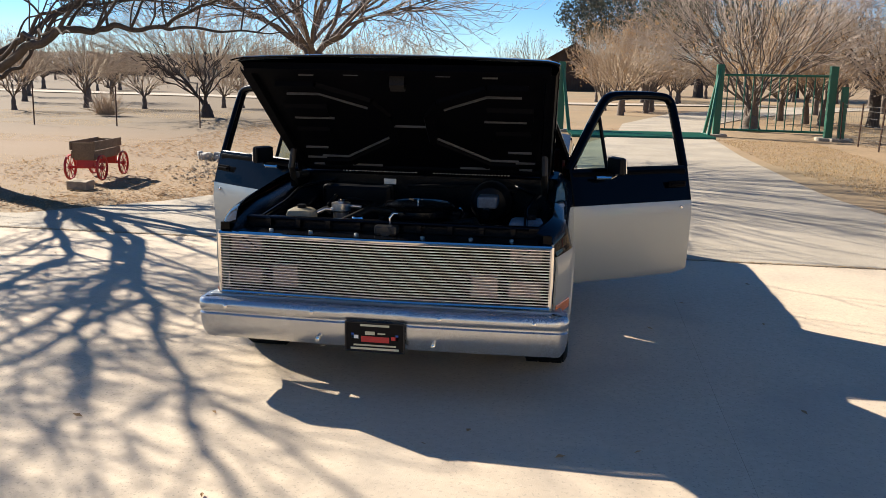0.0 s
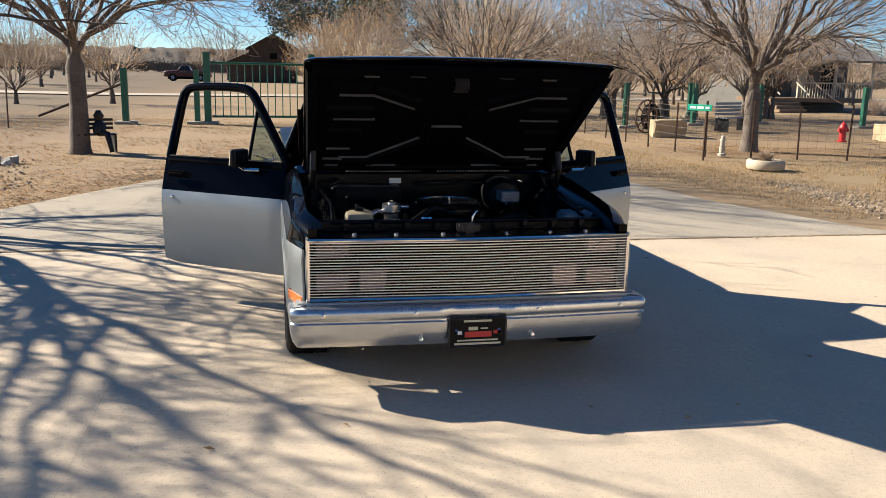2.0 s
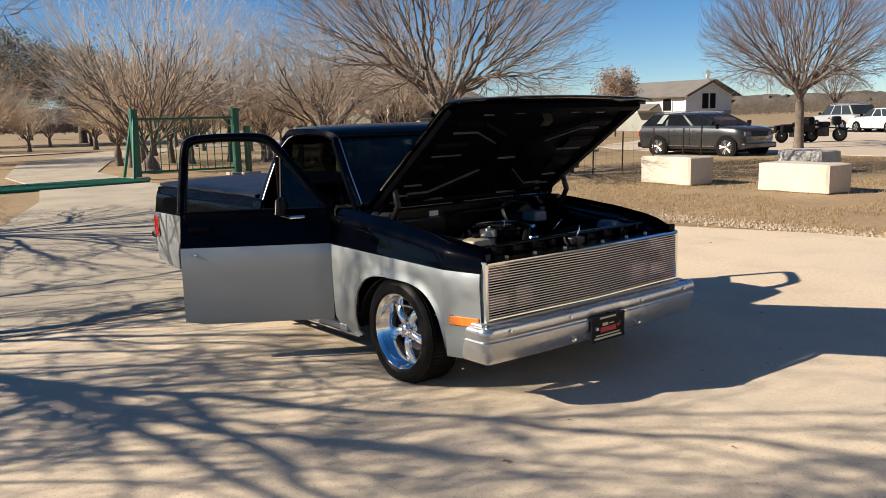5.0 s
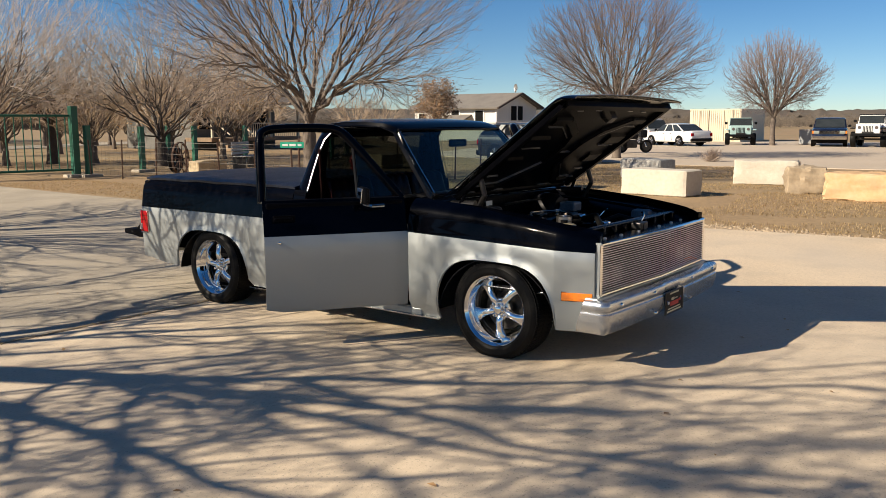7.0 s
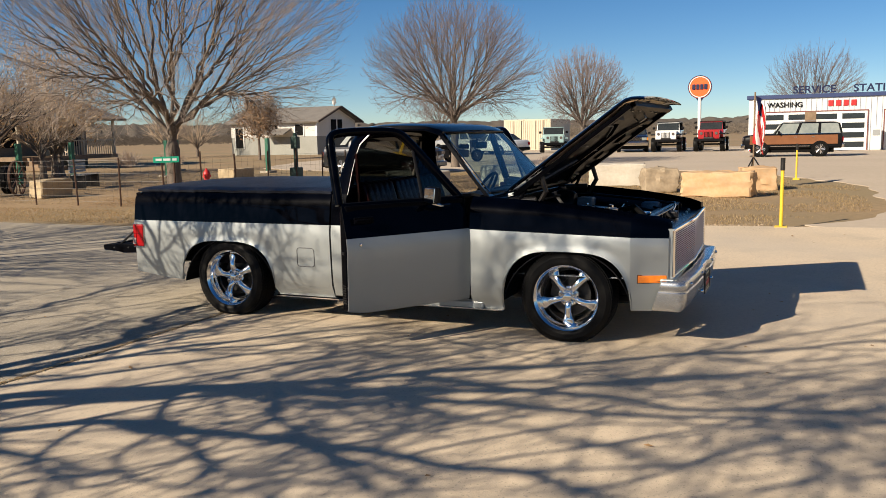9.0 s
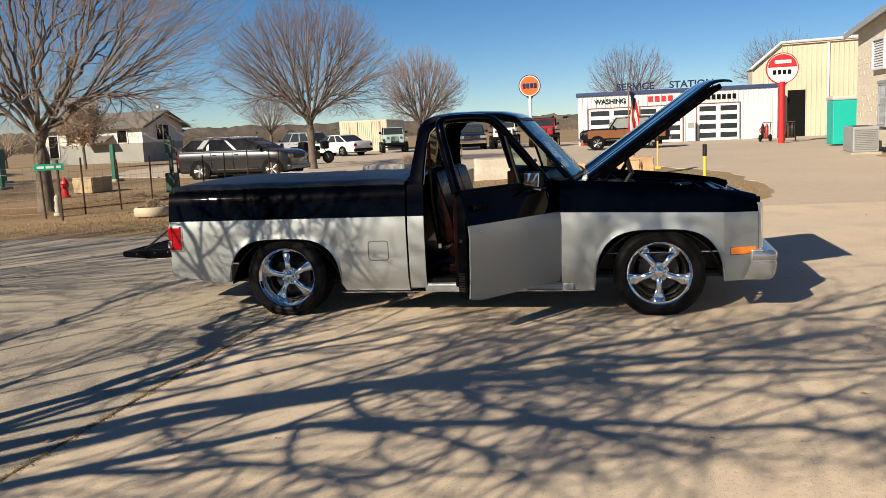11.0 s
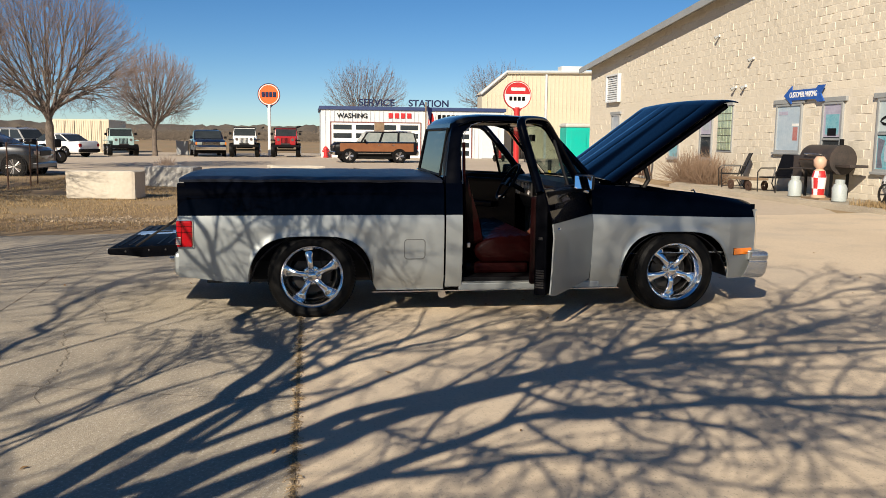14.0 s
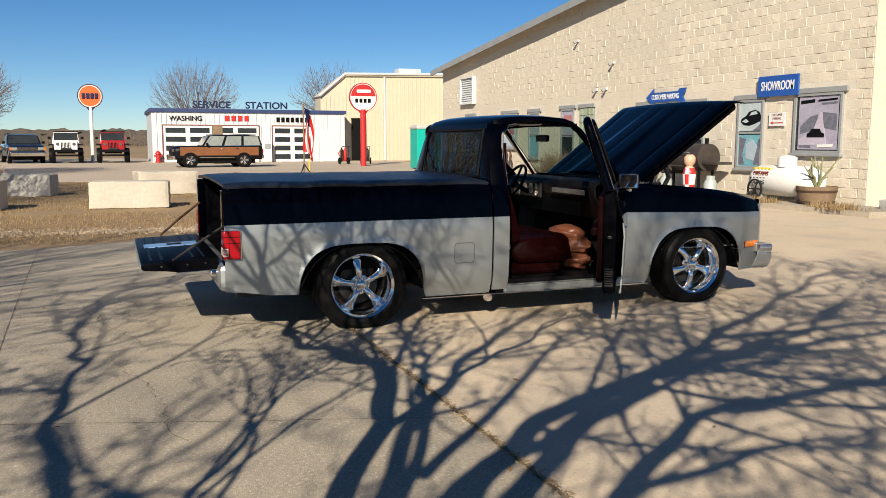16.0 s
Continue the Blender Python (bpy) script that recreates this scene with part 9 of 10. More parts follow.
suv = car("grey_suv", (23.7, 14.28, -0.1), -3, "dark grey family SUV parked beyond the fence", M["grey_car"], 4.66, 1.96, 0.3, 1.04, 1.12, 1.6, 0.8, 0.98, 1.95, 4.01, 4.53, 0.385, 0.68, 3.0, rack=True, tail_h=1.12, glass="tint")
for s in (-1, 1):
    part("rear_pillar", prism(bmesh.new(), [(1.28, 1.14), (1.54, 1.14), (1.12, 1.55), (0.9, 1.55)], "x", s * 0.925 - 0.012, s * 0.925 + 0.012), M["silver_paint"], suv, "silver slanting rear pillar")
car("white_sedan", (48.5, 18.4, 0.0), 152, "white four-door sedan parked on the lot", M["white_car"], 4.8, 1.8, 0.25, 0.85, 0.92, 1.42, 1.0, 1.35, 2.05, 3.3, 4.0, 0.32, 0.95, 2.75, tail_h=0.98)
car("silver_suv", (50.5, 21.9, 0.0), 150, "silver SUV parked behind the sedan", M["silver_car"], 4.7, 1.85, 0.3, 0.98, 1.05, 1.7, 1.0, 1.2, 1.9, 4.0, 4.5, 0.36, 0.9, 2.7, rack=True, tail_h=1.06)
car("wood_sided_wagon", (39.9, -0.55, 0.0), 184, "old brown wagon with wood-grain sides", M["trim_black"], 4.65, 1.9, 0.4, 1.06, 1.1, 1.68, 1.3, 1.5, 1.85, 4.45, 4.58, 0.365, 0.85, 2.76, lower=(M["wood_panel"], 0.3, 0.93), tail_h=1.1, rack=True, glass="pale")
pk = car("blue_pickup", (52.6, 9.9, 0.0), -78, "dark blue and silver older pickup truck", M["blue_car"], 5.3, 2.0, 0.42, 1.08, 1.16, 1.74, 1.3, 1.5, 2.05, 2.75, 2.95, 0.38, 0.95, 3.1, lower=(M["silver_paint"], 0.0, 0.45), tail_h=1.15)
part("chrome_bumper", box(bmesh.new(), -0.98, 0.98, -2.78, -2.6, 0.44, 0.68, 0.04), M["chrome"], pk, "wide chrome front bumper")
part("grille_face", box(bmesh.new(), -0.55, 0.55, -2.69, -2.6, 0.76, 0.98, 0.02), M["trim_black"], pk)
for k in range(4):
    part("grille_bar", boxed(-0.54, 0.54, -2.7, -2.685, 0.785 + k * 0.05, 0.8 + k * 0.05), M["chrome"], pk)
for s in (-1, 1):
    part("square_headlamp", box(bmesh.new(), s * 0.72 - 0.16, s * 0.72 + 0.16, -2.7, -2.6, 0.78, 0.96, 0.02), M["pale_glass"], pk, "pale square headlamp")
    part("corner_lamp", box(bmesh.new(), s * 0.93 - 0.05, s * 0.93 + 0.05, -2.68, -2.58, 0.78, 0.96, 0.015), M["amber"], pk)


def jeep(name, at, rz, label, paint, lift, top=True, big=0.46):
    c = thing(name, at, rz, label, "car", "jeeps")
    z = lift
    part("body", box(bmesh.new(), -0.78, 0.78, -0.55, 1.75, z, z + 0.62, 0.06), paint, c, smooth=35)
    part("hood", box(bmesh.new(), -0.62, 0.62, -1.75, -0.5, z + 0.1, z + 0.58, 0.06), paint, c, smooth=35)
    g = part("grille", box(bmesh.new(), -0.66, 0.66, -1.82, -1.74, z + 0.02, z + 0.6, 0.04), paint, c)
    for k in range(7):
        part("grille_slot", box(bmesh.new(), -0.27 + k * 0.08, -0.225 + k * 0.08, -1.835, -1.81, z + 0.14, z + 0.48, 0.01), M["trim_black"], g)
    for s in (-1, 1):
        part("headlamp", spin(bmesh.new(), [(-1.85, 0.09), (-1.8, 0.1)], "y", 16, (s * 0.46, 0, z + 0.38)), M["lamp_glass"], g)
        part("fender", box(bmesh.new(), min(s * 0.6, s * 0.98), max(s * 0.6, s * 0.98), -1.72, -0.6, z + 0.3, z + 0.38, 0.03), M["trim_black"] if lift > 0.7 else paint, c)
        part("rear_fender", box(bmesh.new(), min(s * 0.76, s * 0.98), max(s * 0.76, s * 0.98), 0.75, 1.65, z + 0.3, z + 0.38, 0.03), M["trim_black"] if lift > 0.7 else paint, c)
        part("side_mirror", box(bmesh.new(), min(s * 0.85, s * 1.03), max(s * 0.85, s * 1.03), -0.42, -0.34, z + 0.68, z + 0.84, 0.02), M["trim_black"], c)
        for y in (-1.2, 1.2):
            car_wheel(s * 0.82, y, big, c, 0.3)
        part("pillar", tube(bmesh.new(), [(s * 0.72, -0.5, z + 0.6), (s * 0.66, -0.3, z + 1.1)], 0.035, 6), M["trim_black"], c)
        part("roll_bar", tube(bmesh.new(), [(s * 0.7, 0.6, z + 0.6), (s * 0.66, 0.6, z + 1.12), (s * 0.66, 1.6, z + 1.1), (s * 0.7, 1.7, z + 0.6)], 0.035, 6), M["trim_black"], c)
    part("windshield", box(bmesh.new(), -0.68, 0.68, -0.47, -0.44, z + 0.6, z + 1.08, 0.01), M["glass_block"], c)
    part("windshield_frame", tube(bmesh.new(), [(-0.72, -0.5, z + 0.62), (-0.68, -0.4, z + 1.1), (0.68, -0.4, z + 1.1), (0.72, -0.5, z + 0.62)], 0.03, 6), paint, c)
    part("bumper", box(bmesh.new(), -0.85, 0.85, -2.02, -1.85, z - 0.12, z + 0.04, 0.03), M["trim_black"], c)
    part("winch", box(bmesh.new(), -0.3, 0.3, -1.98, -1.82, z + 0.02, z + 0.14, 0.03), M["dark_metal"], c)
    if top:
        part("hard_top", box(bmesh.new(), -0.72, 0.72, -0.42, 1.72, z + 1.08, z + 1.18, 0.04), M["trim_black"], c)
        part("rear_curtain", box(bmesh.new(), -0.7, 0.7, 1.65, 1.7, z + 0.6, z + 1.1, 0.02), M["trim_black"], c)
    part("axle", tube(bmesh.new(), [(-0.8, -1.2, big), (0.8, -1.2, big)], 0.06, 8), M["dark_metal"], c)
    part("chassis", boxed(-0.5, 0.5, -1.7, 1.7, z - 0.2, z + 0.02), M["dark"], c)


jeep("white_jeep", (51.8, 7.3, 0), -88, "white lifted jeep with a black top and big tyres", M["white_car"], 0.78)
jeep("red_jeep", (51.8, 4.55, 0), -90, "red lifted jeep with a black top and big tyres", M["red_car"], 0.78)
jeep("teal_jeep", (52.8, 15.6, 0), -72, "pale teal vintage open four-wheel-drive with roll bars", M["teal_car"], 0.66, False, 0.38)


def motorbike(x, y, rz):
    c = thing("motorcycle", (x, y, 0), rz, "black touring motorcycle parked by the tree", "motorcycle", "motorcycles")
    for yy in (-0.75, 0.75):
        part("wheel", spin(bmesh.new(), [(-0.06, 0.22), (-0.07, 0.29), (0, 0.33), (0.07, 0.29), (0.06, 0.22)], "x", 22, (0, yy, 0.33), close=True), M["rubber"], c)
        part("rim", spin(bmesh.new(), [(-0.03, 0.22), (0.03, 0.22), (0.03, 0.04), (-0.03, 0.04)], "x", 16, (0, yy, 0.33), close=True), M["dark_metal"], c)
    part("engine", box(bmesh.new(), -0.2, 0.2, -0.25, 0.3, 0.25, 0.65, 0.05), M["dark_metal"], c)
    part("fuel_tank", box(bmesh.new(), -0.16, 0.16, -0.3, 0.2, 0.68, 0.92, 0.07), M["trim_black"], c)
    part("seat", box(bmesh.new(), -0.15, 0.15, 0.15, 0.8, 0.72, 0.84, 0.04), M["trim_black"], c)
    part("fairing", box(bmesh.new(), -0.25, 0.25, -0.75, -0.4, 0.75, 1.15, 0.08), M["trim_black"], c)
    part("fork", tube(bmesh.new(), [(0, -0.75, 0.33), (0, -0.45, 0.95)], 0.04, 6), M["chrome"], c)
    part("handlebar", tube(bmesh.new(), [(-0.38, -0.3, 1.05), (0, -0.45, 1.0), (0.38, -0.3, 1.05)], 0.016, 6), M["dark_metal"], c)
    for s in (-1, 1):
        part("pannier", box(bmesh.new(), min(s * 0.16, s * 0.38), max(s * 0.16, s * 0.38), 0.4, 0.95, 0.45, 0.8, 0.05), M["trim_black"], c)


motorbike(33.4, 15.85, 60)
motorbike(34.4, 15.15, 40)
el = thing("electric_box", (54.5, 11.8, 0), 0, "grey electrical cabinet at the lot edge", "cabinet")
part("cabinet", box(bmesh.new(), -0.2, 0.2, -0.4, 0.4, 0, 1.0, 0.02), M["galv"], el)
part("cabinet_door", box(bmesh.new(), -0.215, -0.2, -0.34, 0.34, 0.1, 0.9, 0.004), M["grey_trim"], el)
M["maroon_car"] = mat("faded_maroon_paint", (0.07, 0.018, 0.014), 0.45, spots=(0.1, 0.035, 0.025), scale=2, fine=20)
car("old_pickup", (-9.4, 100, 0.0), -90, "old maroon pickup far across the field", M["maroon_car"], 5.2, 1.95, 0.45, 1.1, 1.2, 1.8, 1.3, 1.5, 1.95, 2.75, 3.0, 0.38, 0.95, 3.1, tail_h=1.15)


def shop_cart(x, y, rz, tank):
    c = thing("welding_cart", (x, y, 0), rz, "small two-wheeled shop cart with bottles and hoses", "cart", "shop carts")
    part("platform", box(bmesh.new(), -0.25, 0.25, -0.3, 0.3, 0.16, 0.2, 0.01), M["dark_metal"], c)
    for s in (-0.28, 0.28):
        part("wheel", spin(bmesh.new(), [(-0.03, 0.06), (-0.03, 0.2), (0.03, 0.2), (0.03, 0.06)], "x", 18, (s, 0.2, 0.2), close=True), M["rubber"], c)
        part("frame_rail", tube(bmesh.new(), [(s * 0.8, 0.28, 0.18), (s * 0.8, 0.34, 0.95), (s * 0.8, 0.5, 1.05)], 0.02, 6), M["dark_metal"], c)
    part("handle", tube(bmesh.new(), [(-0.23, 0.5, 1.05), (0.23, 0.5, 1.05)], 0.018, 6), M["dark_metal"], c)
    for x0, m in ((-0.11, tank), (0.11, M["rust"])):
        part("bottle", spin(bmesh.new(), [(0.2, 0.09), (0.22, 0.1), (0.82, 0.1), (0.92, 0.05), (1.0, 0.03)], "z", 14, (x0, 0.12, 0)), m, c, smooth=35)
    ring = [(0.16 * math.cos(a), -0.2, 0.62 + 0.16 * math.sin(a)) for a in np.linspace(0, 2 * math.pi, 15)]
    part("hose_coil", tube(bmesh.new(), ring, 0.035, 6, caps=False), M["red_paint"], c)


shop_cart(43.0, -8.3, 100, M["red_paint"])
shop_cart(42.6, -9.6, 80, M["dark_metal"])
hy = thing("station_hydrant", (50.2, 1.9, 0), 0, "short red hydrant at the station corner", "hydrant")
part("barrel", spin(bmesh.new(), [(0, 0.2), (0.06, 0.2), (0.08, 0.14), (0.5, 0.14), (0.53, 0.18), (0.58, 0.18), (0.68, 0.11), (0.75, 0.04)], "z", 16), M["red_paint"], hy, smooth=35)
for a in (-1, 1):
    part("nozzle", tube(bmesh.new(), [(0, 0, 0.42), (0, a * 0.24, 0.42)], 0.06, 8), M["red_paint"], hy)


# ---- far trees, brush and hills ----
def far_tree(seed, h, spread, leaf):
    q = random.Random(seed)
    lo, tw, tips = crown_tree(seed, 135, 0.5, h * 0.6, h * spread, h * 0.42, h * 0.26, 0.14, "brown_bark", "twig_brown", tip=0.0125, pipe=0.43, crook=0.12, up=0.2, shoots=2)
    lv = leaf_mesh(tips, q, 4, 0.08, 0.25, M["dry_leaf"], 0.4) if leaf else None
    return lo, tw, lv


kinds = [far_tree(100 + i, (4.2, 5.2, 6.0, 4.6, 5.5, 3.6)[i], (0.55, 0.6, 0.5, 0.62, 0.55, 0.66)[i], i in (1, 2, 4)) for i in range(6)]
rt = random.Random(77)


def far_wood(n, x0, x1, y0, y1, pick, smin, smax, label, keep=lambda x, y: True):
    done = 0
    while done < n:
        x, y = rt.uniform(x0, x1), rt.uniform(y0, y1)
        if not keep(x, y):
            continue
        lo, tw, lv = kinds[rt.choice(pick)]
        plant("mesquite_tree", (lo, tw), (x, y, 0), rt.uniform(0, 360), rt.uniform(smin, smax), label, lv, group="mesquite thicket")
        done += 1


def off_road(x, y):
    return not (1.0 < x < 6.5 and y < 30) and not (2 < x < 22 and 30 < y < 56 and abs((x - 4) - (y - 30) * 0.45) < 3.2) and not (x < 14 and 44.5 < y < 54.5)


def open_view(x, y):
    """Clear ground before the barn and the old pickup."""
    return not -3.0 - y * 0.12 < x < 0.4 + y * 0.03


far_wood(34, 3, 34, 42, 75, (1, 2, 4, 0), 0.8, 1.2, "leafless mesquite with some brown leaves", off_road)
far_wood(13, -8, 8, 34, 66, (0, 1, 2, 4), 0.72, 1.0, "leafless mesquite with some brown leaves", lambda x, y: off_road(x, y) and open_view(x, y))
far_wood(16, 6, 22, 27, 42, (0, 1, 4), 0.8, 1.1, "leafless mesquite in the yard", lambda x, y: off_road(x, y) and not (24 < x < 37 and 33 < y < 46))
far_wood(34, -75, -14, 56, 110, (1, 2, 4, 0), 0.8, 1.2, "bare mesquite on the far side of the field")
far_wood(20, -55, -12, 32, 90, (0, 3, 5), 0.7, 1.1, "small bare mesquite in the dry field")
far_wood(6, -24, -8, 22, 34, (3, 5), 0.55, 0.8, "small bare mesquite in the dry field", lambda x, y: math.hypot(x + 12.6, y - 24.6) > 4)
far_wood(20, -60, 30, 106, 140, (1, 2, 4, 0), 1.0, 1.5, "tall bare tree on the far field edge")
far_wood(10, 36, 60, 45, 75, (0, 3), 0.9, 1.3, "tall bare tree on the far field edge")
plant("station_tree", crown_tree(51, 800, 1.6, 4.7, 3.7, 3.2, 2.2, 0.17, tip=0.0085, up=0.7), (62, -1.5, 0), 0, 1.0, "bare tree behind the service station")
plant("shop_tree", crown_tree(52, 700, 2.2, 5.4, 3.9, 3.2, 3.0, 0.17, tip=0.0085, up=0.7), (66, -13.5, 0), 0, 1.0, "bare tree behind the metal shop")
plant("lot_tree", crown_tree(53, 500, 1.5, 4.0, 3.0, 2.6, 1.9, 0.15, tip=0.009, up=0.6), (70, 32, 0), 0, 1.0, "bare tree beyond the gravel lot")
q = random.Random(9)
lo, tw, tips = crown_tree(61, 260, 1.3, 3.05, 1.5, 1.75, 1.5, 0.09, twig="twig_brown", tip=0.009)
plant("oak_tree", (lo, tw), (41.3, 32.9, -0.1), 0, 1.0, "young oak holding its brown leaves", leaf_mesh(tips, q, 16, 0.09, 0.2, M["oak_leaf_dry"]))
lo, tw, tips = crown_tree(62, 420, 2.8, 6.2, 6.4, 3.6, 3.8, 0.4, "dark_bark", "twig_brown", tip=0.014, crook=0.14, up=0.2, shell=0.35, shoots=1)
lvs = leaf_mesh(tips, q, 34, 0.13, 0.34, M["green_leaf"])
for x, y, s in ((12, 78, 1.05), (22, 84, 0.95), (6, 84, 1.2)):
    plant("live_oak", (lo, tw), (x, y, 0), x * 20, s, "dull green live oak above the thicket", lvs)
# dry bushes
def bush(at, size, label, seed, mt, n=260):
    q = random.Random(seed)
    V, F = [], []
    for k in range(n):
        a, t = q.uniform(0, 6.28), q.uniform(0.0, 1.2)
        d = Vector((math.sin(t) * math.cos(a), math.sin(t) * math.sin(a), math.cos(t)))
        p = Vector((q.gauss(0, size * 0.15), q.gauss(0, size * 0.15), 0))
        pts = [p]
        for i in range(3):
            d = (d + Vector((q.gauss(0, 0.25), q.gauss(0, 0.25), q.gauss(0, 0.2)))).normalized()
            p = p + d * size * q.uniform(0.2, 0.38)
            p.z = max(p.z, 0.02)
            pts.append(p)
        tube_data(V, F, pts, [0.008, 0.006, 0.005, 0.002], 3)
    me = bpy.data.meshes.new("bush")
    me.from_pydata(V, [], F)
    me.materials.append(mt)
    ob = new("dry_bush", me)
    ob.matrix_world = pose(*at)
    tagged(ob, label, "bush", "dry bushes")


M["bush_twig"] = mat("bush_twig", (0.3, 0.205, 0.135), 0.9, spots=(0.2, 0.13, 0.085), scale=2, fine=15)
bush((17.4, -8.75, 0.0), 1.2, "dense dry brown bush by the wall", 1, M["bush_twig"], 650)
bush((16.3, -8.8, 0.0), 1.1, "dense dry brown bush by the wall", 2, M["bush_twig"], 500)
bush((-16, 24, 0.0), 1.0, "dry brush in the field", 3, M["twig_brown"])
bush((8.22, 9.4, 0.12), 0.24, "dry weeds in the planter", 4, M["twig_brown"])
bush((27.5, 8.6, 0.0), 0.6, "dry weed clump at the lot edge", 5, M["twig"])
bush((29.8, 33.5, 0.0), 1.1, "grey shrub before the porch", 6, M["twig"])
bush((33.0, 33.2, 0.0), 1.1, "grey shrub before the porch", 7, M["twig"])
bush((51, 31, 0.0), 1.2, "dark shrub by the house", 8, M["twig_brown"])

# low wooded ridge round the horizon
M["scrub"] = mat("winter_scrub", (0.13, 0.105, 0.08), 0.95, spots=(0.07, 0.058, 0.044), scale=0.35, fine=2.2, amount=1.0, bump=1.0, bump_scale=1.0)
rows = []
for k in range(1441):
    i = k / 4
    a = radians(i)
    R = 300 + 30 * noise.noise(Vector((math.cos(a) * 2, math.sin(a) * 2, 3)))
    h = 5.4 + 0.6 * noise.noise(Vector((math.cos(a) * 3, math.sin(a) * 3, 0))) + 0.7 * noise.noise(Vector((i * 0.9, 0, 0))) + 0.5 * noise.noise(Vector((i * 2.7, 5, 0))) + 0.7 * noise.noise(Vector((i * 6.1, 2, 0)))
    h += 3.0 * max(0.0, math.cos(radians(i - 85))) ** 2
    row = [(R * math.cos(a), R * math.sin(a), -2)]
    for lev in range(1, 8):
        # clumps of crowns, each standing a little before or behind its neighbours
        rr = R + 4 * lev + 5.0 * noise.noise(Vector((i * 2.3, lev * 2.1, 1))) + 2.5 * noise.noise(Vector((i * 7.0, lev * 4.0, 8)))
        row.append((rr * math.cos(a), rr * math.sin(a), h * (lev / 7) ** 0.9 + 0.3 * noise.noise(Vector((i * 5.0, lev * 3.0, 4)))))
    rows.append(row + [((R + 200) * math.cos(a), (R + 200) * math.sin(a), h * 0.85)])
tagged(part("backdrop_ridge", loft(bmesh.new(), rows), M["scrub"], smooth=180), "low ridge of leafless scrub on the horizon", "ridge", "", "structure")
M["scrub_twig"] = mat("scrub_twig", (0.13, 0.104, 0.079), 0.95, spots=(0.075, 0.06, 0.046), scale=0.05, fine=0.4, isle=0.3)
q = random.Random(70)
V, F = [], []
for k in range(1900):
    a, R = radians(q.uniform(-35, 150)), q.uniform(175, 290)
    side, top = Vector((-math.sin(a), math.cos(a), 0)), q.uniform(1.4, 2.6) * (1 + 0.45 * noise.noise(Vector((a * 9, R * 0.02, 2)))) + (R - 175) * 0.01
    mid, w = Vector((R * math.cos(a), R * math.sin(a), 0)), q.uniform(2.0, 5.0)
    for j in range(75):
        # short twigs that fan out within a mounded crown
        b, f, up = q.uniform(0, 6.28), q.random() ** 0.5, q.random() ** 0.7
        e = mid + Vector((math.cos(b) * w * f, math.sin(b) * w * f, top * (0.12 + 0.88 * up * math.sqrt(max(0.02, 1 - f * f)))))
        d = (side * q.gauss(0, 0.8) + Vector((0, 0, 1)) * abs(q.gauss(0.2, 0.6))).normalized() * q.uniform(0.25, 0.7)
        n = (side * d.z - Vector((0, 0, 1)) * d.dot(side)).normalized() * q.uniform(0.04, 0.11)
        i = len(V)
        V += [e - n, e + n, e + d + n * 0.4, e + d - n * 0.4]
        F.append((i, i + 1, i + 2, i + 3))
me = bpy.data.meshes.new("scrub_belt")
me.from_pydata(V, [], F)
me.materials.append(M["scrub_twig"])
tagged(new("scrub_belt", me), "belt of bare brown scrub trees along the field's far edge", "scrub", "", "stuff")


# ---- litter, grass and pebbles ----
def scatter(name, n, place, shape, material, label, seed, category):
    q = random.Random(seed)
    V, F = [], []
    for _ in range(n):
        p = place(q)
        if p is None:
            continue
        v, f = shape(q)
        o = len(V)
        V += [(p[0] + a, p[1] + b, p[2] + c) for a, b, c in v]
        F += [tuple(i + o for i in g) for g in f]
    me = bpy.data.meshes.new(name)
    me.from_pydata(V, [], F)
    me.materials.append(material)
    return tagged(new(name, me), label, category, "", "stuff")


def tuft(hmin, hmax, blades=5, lean=0.6):
    def f(q):
        V, F = [], []
        for k in range(blades):
            a, h = q.uniform(0, 6.28), q.uniform(hmin, hmax)
            dx, dy = math.cos(a), math.sin(a)
            w = 0.004 + h * 0.04
            x, y = q.gauss(0, 0.025), q.gauss(0, 0.025)
            o = len(V)
            V += [(x - dy * w, y + dx * w, -0.01), (x + dy * w, y - dx * w, -0.01), (x + dx * h * q.uniform(0.1, lean), y + dy * h * q.uniform(0.1, lean), h)]
            F.append((o, o + 1, o + 2))
        return V, F
    return f


def pebble(q):
    s = q.uniform(0.012, 0.045)
    z = s * q.uniform(0.4, 0.8)
    r = [s * q.uniform(0.6, 1.2) for _ in range(5)]
    V = [(r[k] * math.cos(k * 1.2566), r[k] * math.sin(k * 1.2566), 0.0) for k in range(5)] + [(q.gauss(0, s * 0.15), q.gauss(0, s * 0.15), z)]
    return V, [(k, (k + 1) % 5, 5) for k in range(5)]


def flake(q):
    a, s = q.uniform(0, 6.28), q.uniform(0.012, 0.03)
    c, d = math.cos(a) * s, math.sin(a) * s
    return [(-c, -d, 0.004), (d * 0.5, -c * 0.5, 0.012), (c, d, q.uniform(0.006, 0.02)), (-d * 0.5, c * 0.5, 0.01)], [(0, 1, 2, 3)]


EDGE = [(6.75, -0.9), (6.95, 1.2), (7.0, 3.4), (7.2, 5.5), (7.35, 7.5)]


def along(line, spread):
    def f(q):
        i = q.randrange(len(line) - 1)
        t = q.random()
        (xa, ya), (xb, yb) = line[i], line[i + 1]
        return xa + (xb - xa) * t + q.gauss(0, spread), ya + (yb - ya) * t + q.gauss(0, spread), -0.025
    return f


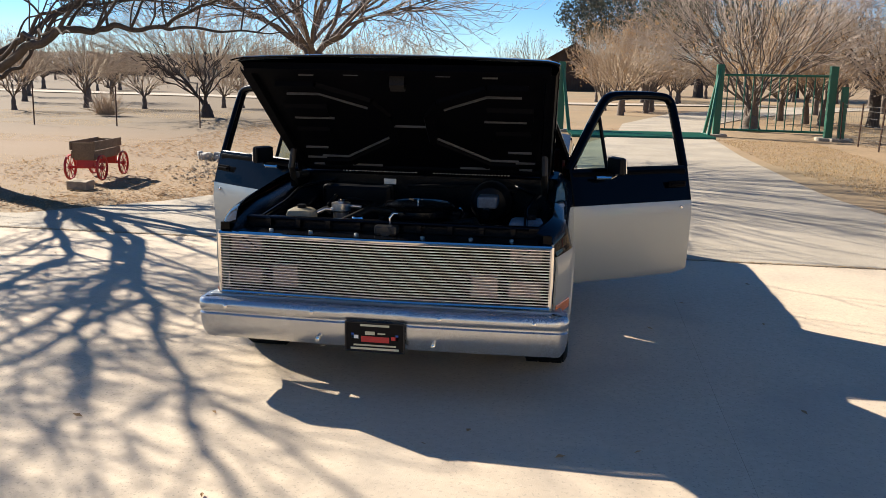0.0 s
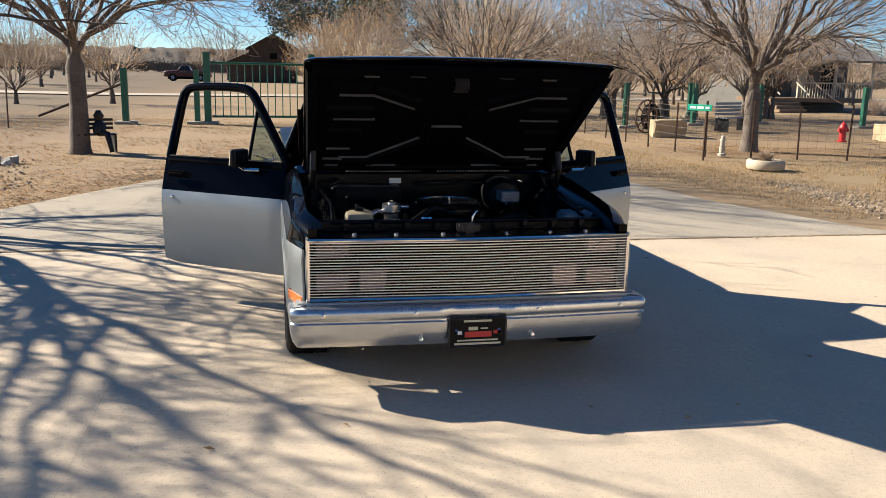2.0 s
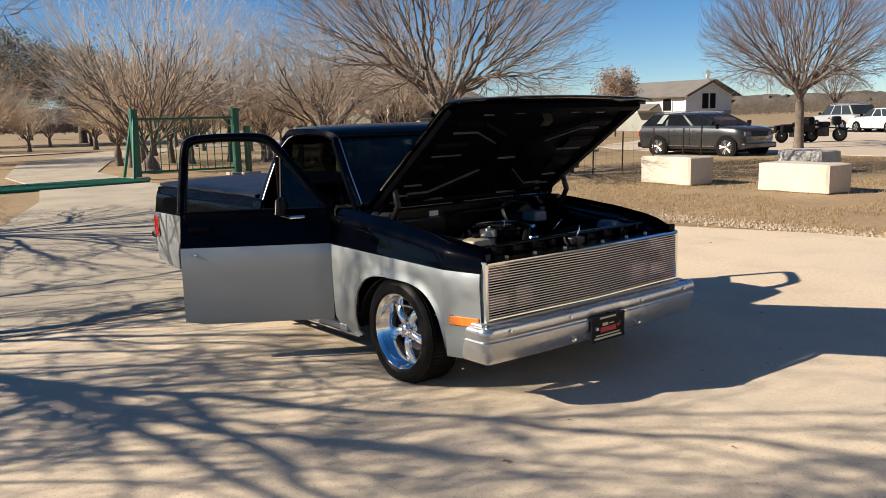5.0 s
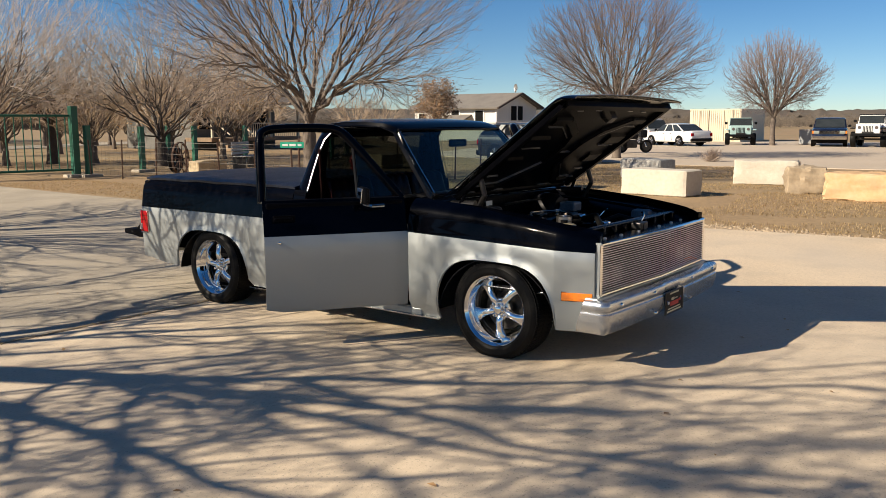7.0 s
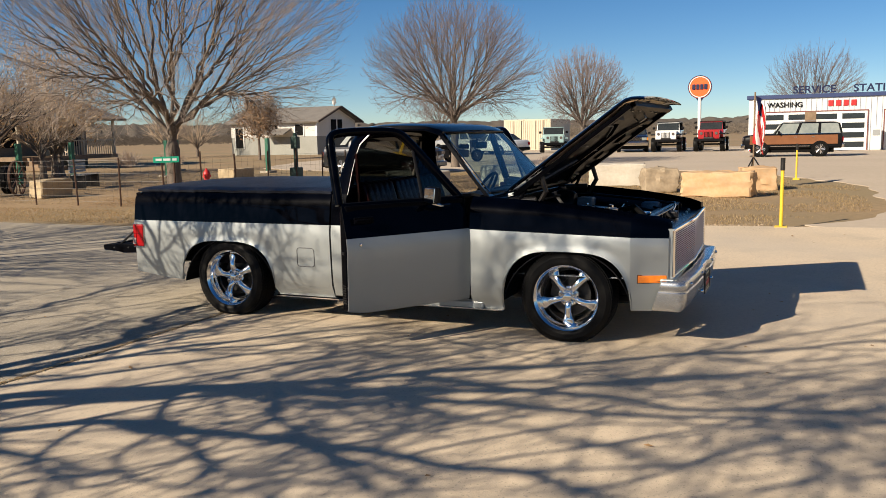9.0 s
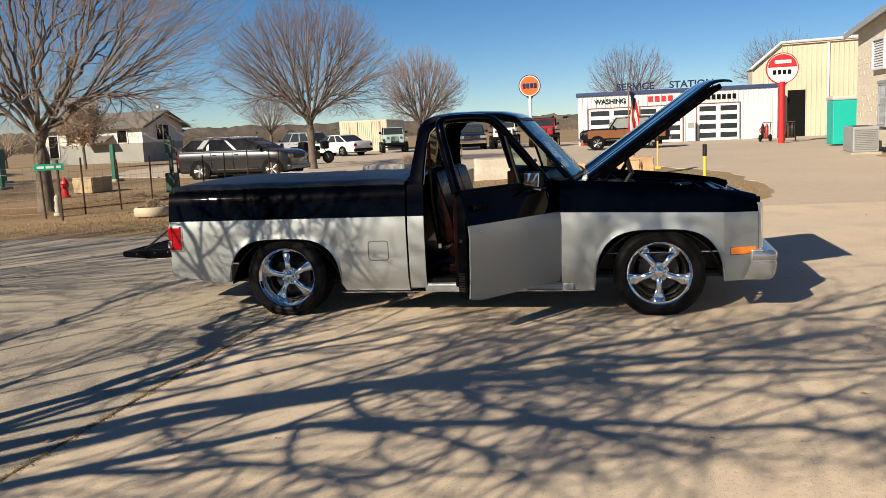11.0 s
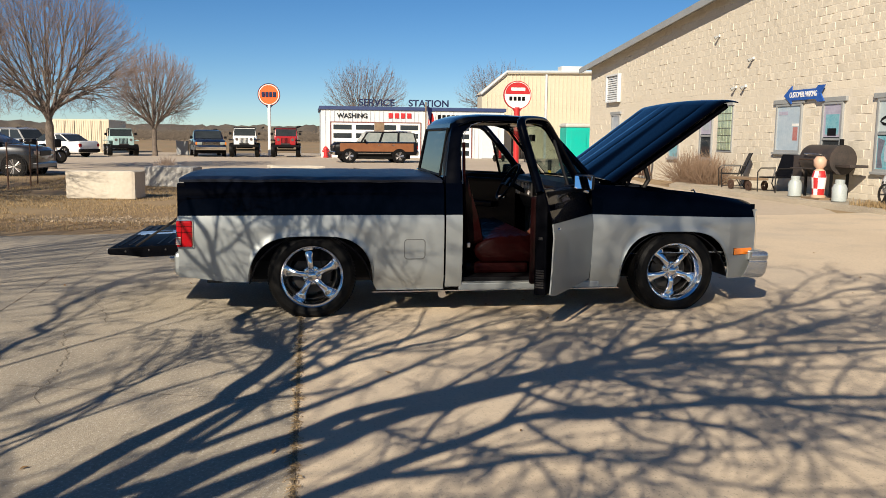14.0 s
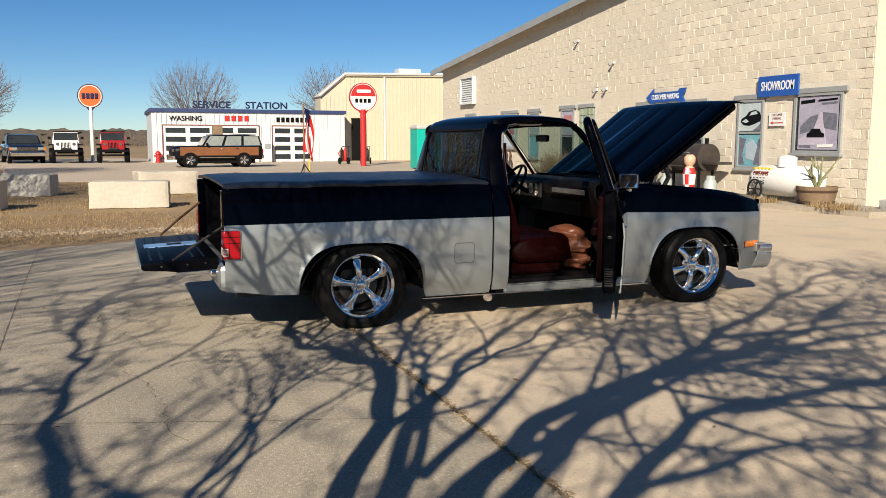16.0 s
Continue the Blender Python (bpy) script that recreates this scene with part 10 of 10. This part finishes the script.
def island(q):
    x, y = q.uniform(7.0, 24), q.uniform(-2.6, 11)
    if x > 20 and y < (x - 20) * 0.9:
        return None
    if y < -1.0 and not (8.5 < x < 17):
        return None
    if noise.noise(Vector((x * 0.5, y * 0.5, 0))) < -0.25:
        return None
    return x, y, -0.03


def west(q):
    x, y = q.uniform(-22, 1), q.uniform(4.5, 30)
    if y < 9.8 + x * 1.15 or x > -1.5 + (y - 9) * 0.35:
        return None
    if 14.3 < y - 0.15 * (x + 8) * -1 < 17.6 and x < 0:
        return None
    if noise.noise(Vector((x * 0.3, y * 0.3, 4))) < -0.05:
        return None
    return x, y, -0.03


def east_yard(q):
    x, y = q.uniform(8.4, 27), q.uniform(11.5, 34)
    if noise.noise(Vector((x * 0.3, y * 0.3, 8))) < -0.1:
        return None
    return x, y, -0.03


def verge(q):
    x, y = q.uniform(4.9, 7.4), q.uniform(4.2, 20)
    if x < 5.9 - (y - 4) * 0.12:
        return None
    return x, y, -0.03


scatter("island_grass", 24000, island, tuft(0.015, 0.06, 4, 1.1), M["dry_grass"], "bleached dry grass tufts on the island", 1, "grass")
scatter("field_grass", 45000, west, tuft(0.008, 0.032, 3, 1.3), M["dry_grass"], "sparse bleached field grass", 2, "grass")
scatter("yard_grass", 16000, east_yard, tuft(0.012, 0.045, 3, 1.3), M["dry_grass"], "sparse dry yard grass", 3, "grass")
scatter("verge_grass", 3500, verge, tuft(0.01, 0.05), M["dry_grass"], "worn grass beside the driveway", 4, "grass")
scatter("gravel_edging", 3600, along(EDGE, 0.2), pebble, M["pebble"], "pale gravel edging along the grass", 5, "gravel")
scatter("rock_edging", 420, along([(-4.5, 7.4), (-5.4, 9.0), (-5.5, 10.6), (-6.2, 11.2)], 0.3), pebble, M["pebble"], "scattered pale stones along the dirt edge", 6, "gravel")
scatter("leaf_litter", 6000, along([(8.8, 12.2), (9.5, 13.2), (10.5, 14), (12, 12.3), (13.5, 11.8)], 0.9), flake, M["dry_leaf"], "fallen brown leaves under the tree", 7, "leaves")
scatter("verge_litter", 4500, verge, flake, M["dry_leaf"], "fallen leaves on the verge", 8, "leaves")
scatter("field_litter", 5200, along([(-1.6, 9.6), (-2.9, 7.9), (-4.0, 6.1), (-5.4, 4.6), (-8, 4.2)], 0.55), flake, M["dry_leaf"], "fallen leaves along the dirt beside the driveway", 14, "leaves")
def bank(q):
    x, y = q.uniform(-9, 2.2), q.uniform(4.4, 24)
    if y < 9.4 + x * 1.12 or x > -1.6 + (y - 9) * 0.27 or noise.noise(Vector((x * 0.45, y * 0.45, 6))) < -0.2:
        return None
    return x, y, -0.026


scatter("bank_litter", 15000, bank, lambda q: ([(a * 1.7, b * 1.7, c * 1.5) for a, b, c in flake(q)[0]], [(0, 1, 2, 3)]), M["dry_leaf"], "orange-brown fallen leaves on the bare dirt", 15, "leaves")
scatter("lawn_litter", 4500, island, flake, M["dry_leaf"], "fallen leaves on the grass", 11, "leaves")
scatter("apron_litter", 90, lambda q: (q.uniform(-6, 6), q.uniform(-3.5, 9), 0.0), flake, M["dry_leaf"], "a few dry leaves blown over the concrete", 9, "leaves")
scatter("wall_weeds", 260, lambda q: (q.choice((7.9, 8.2, 7.3, 5.8, 5.3)) + q.gauss(0, 0.18), -8.2 + q.gauss(0, 0.1), 0.1), tuft(0.05, 0.16), M["dry_grass"], "weeds along the edge of the walk", 10, "grass")


def straw(q):
    a, n = q.uniform(0, 6.28), q.uniform(0.008, 0.03)
    c, d = math.cos(a) * n, math.sin(a) * n
    return [(-c, -d, 0.006), (d * 0.12, -c * 0.12, 0.012), (c, d, 0.008), (-d * 0.12, c * 0.12, 0.01)], [(0, 1, 2, 3)]


scatter("joint_straw", 2600, lambda q: (q.uniform(-8, 6), 3.05 + q.gauss(0, 0.014), 0.0), straw, M["dry_grass"], "straw and grit caught in the slab joint", 12, "debris")
scatter("joint_grit", 1500, lambda q: (q.uniform(-8, 6), 3.05 + q.gauss(0, 0.02), 0.0), lambda q: ([(x * 0.25, y * 0.25, z * 0.25) for x, y, z in pebble(q)[0]], [(k, (k + 1) % 5, 5) for k in range(5)]), M["pebble"], "grit scattered along the slab joint", 13, "gravel")
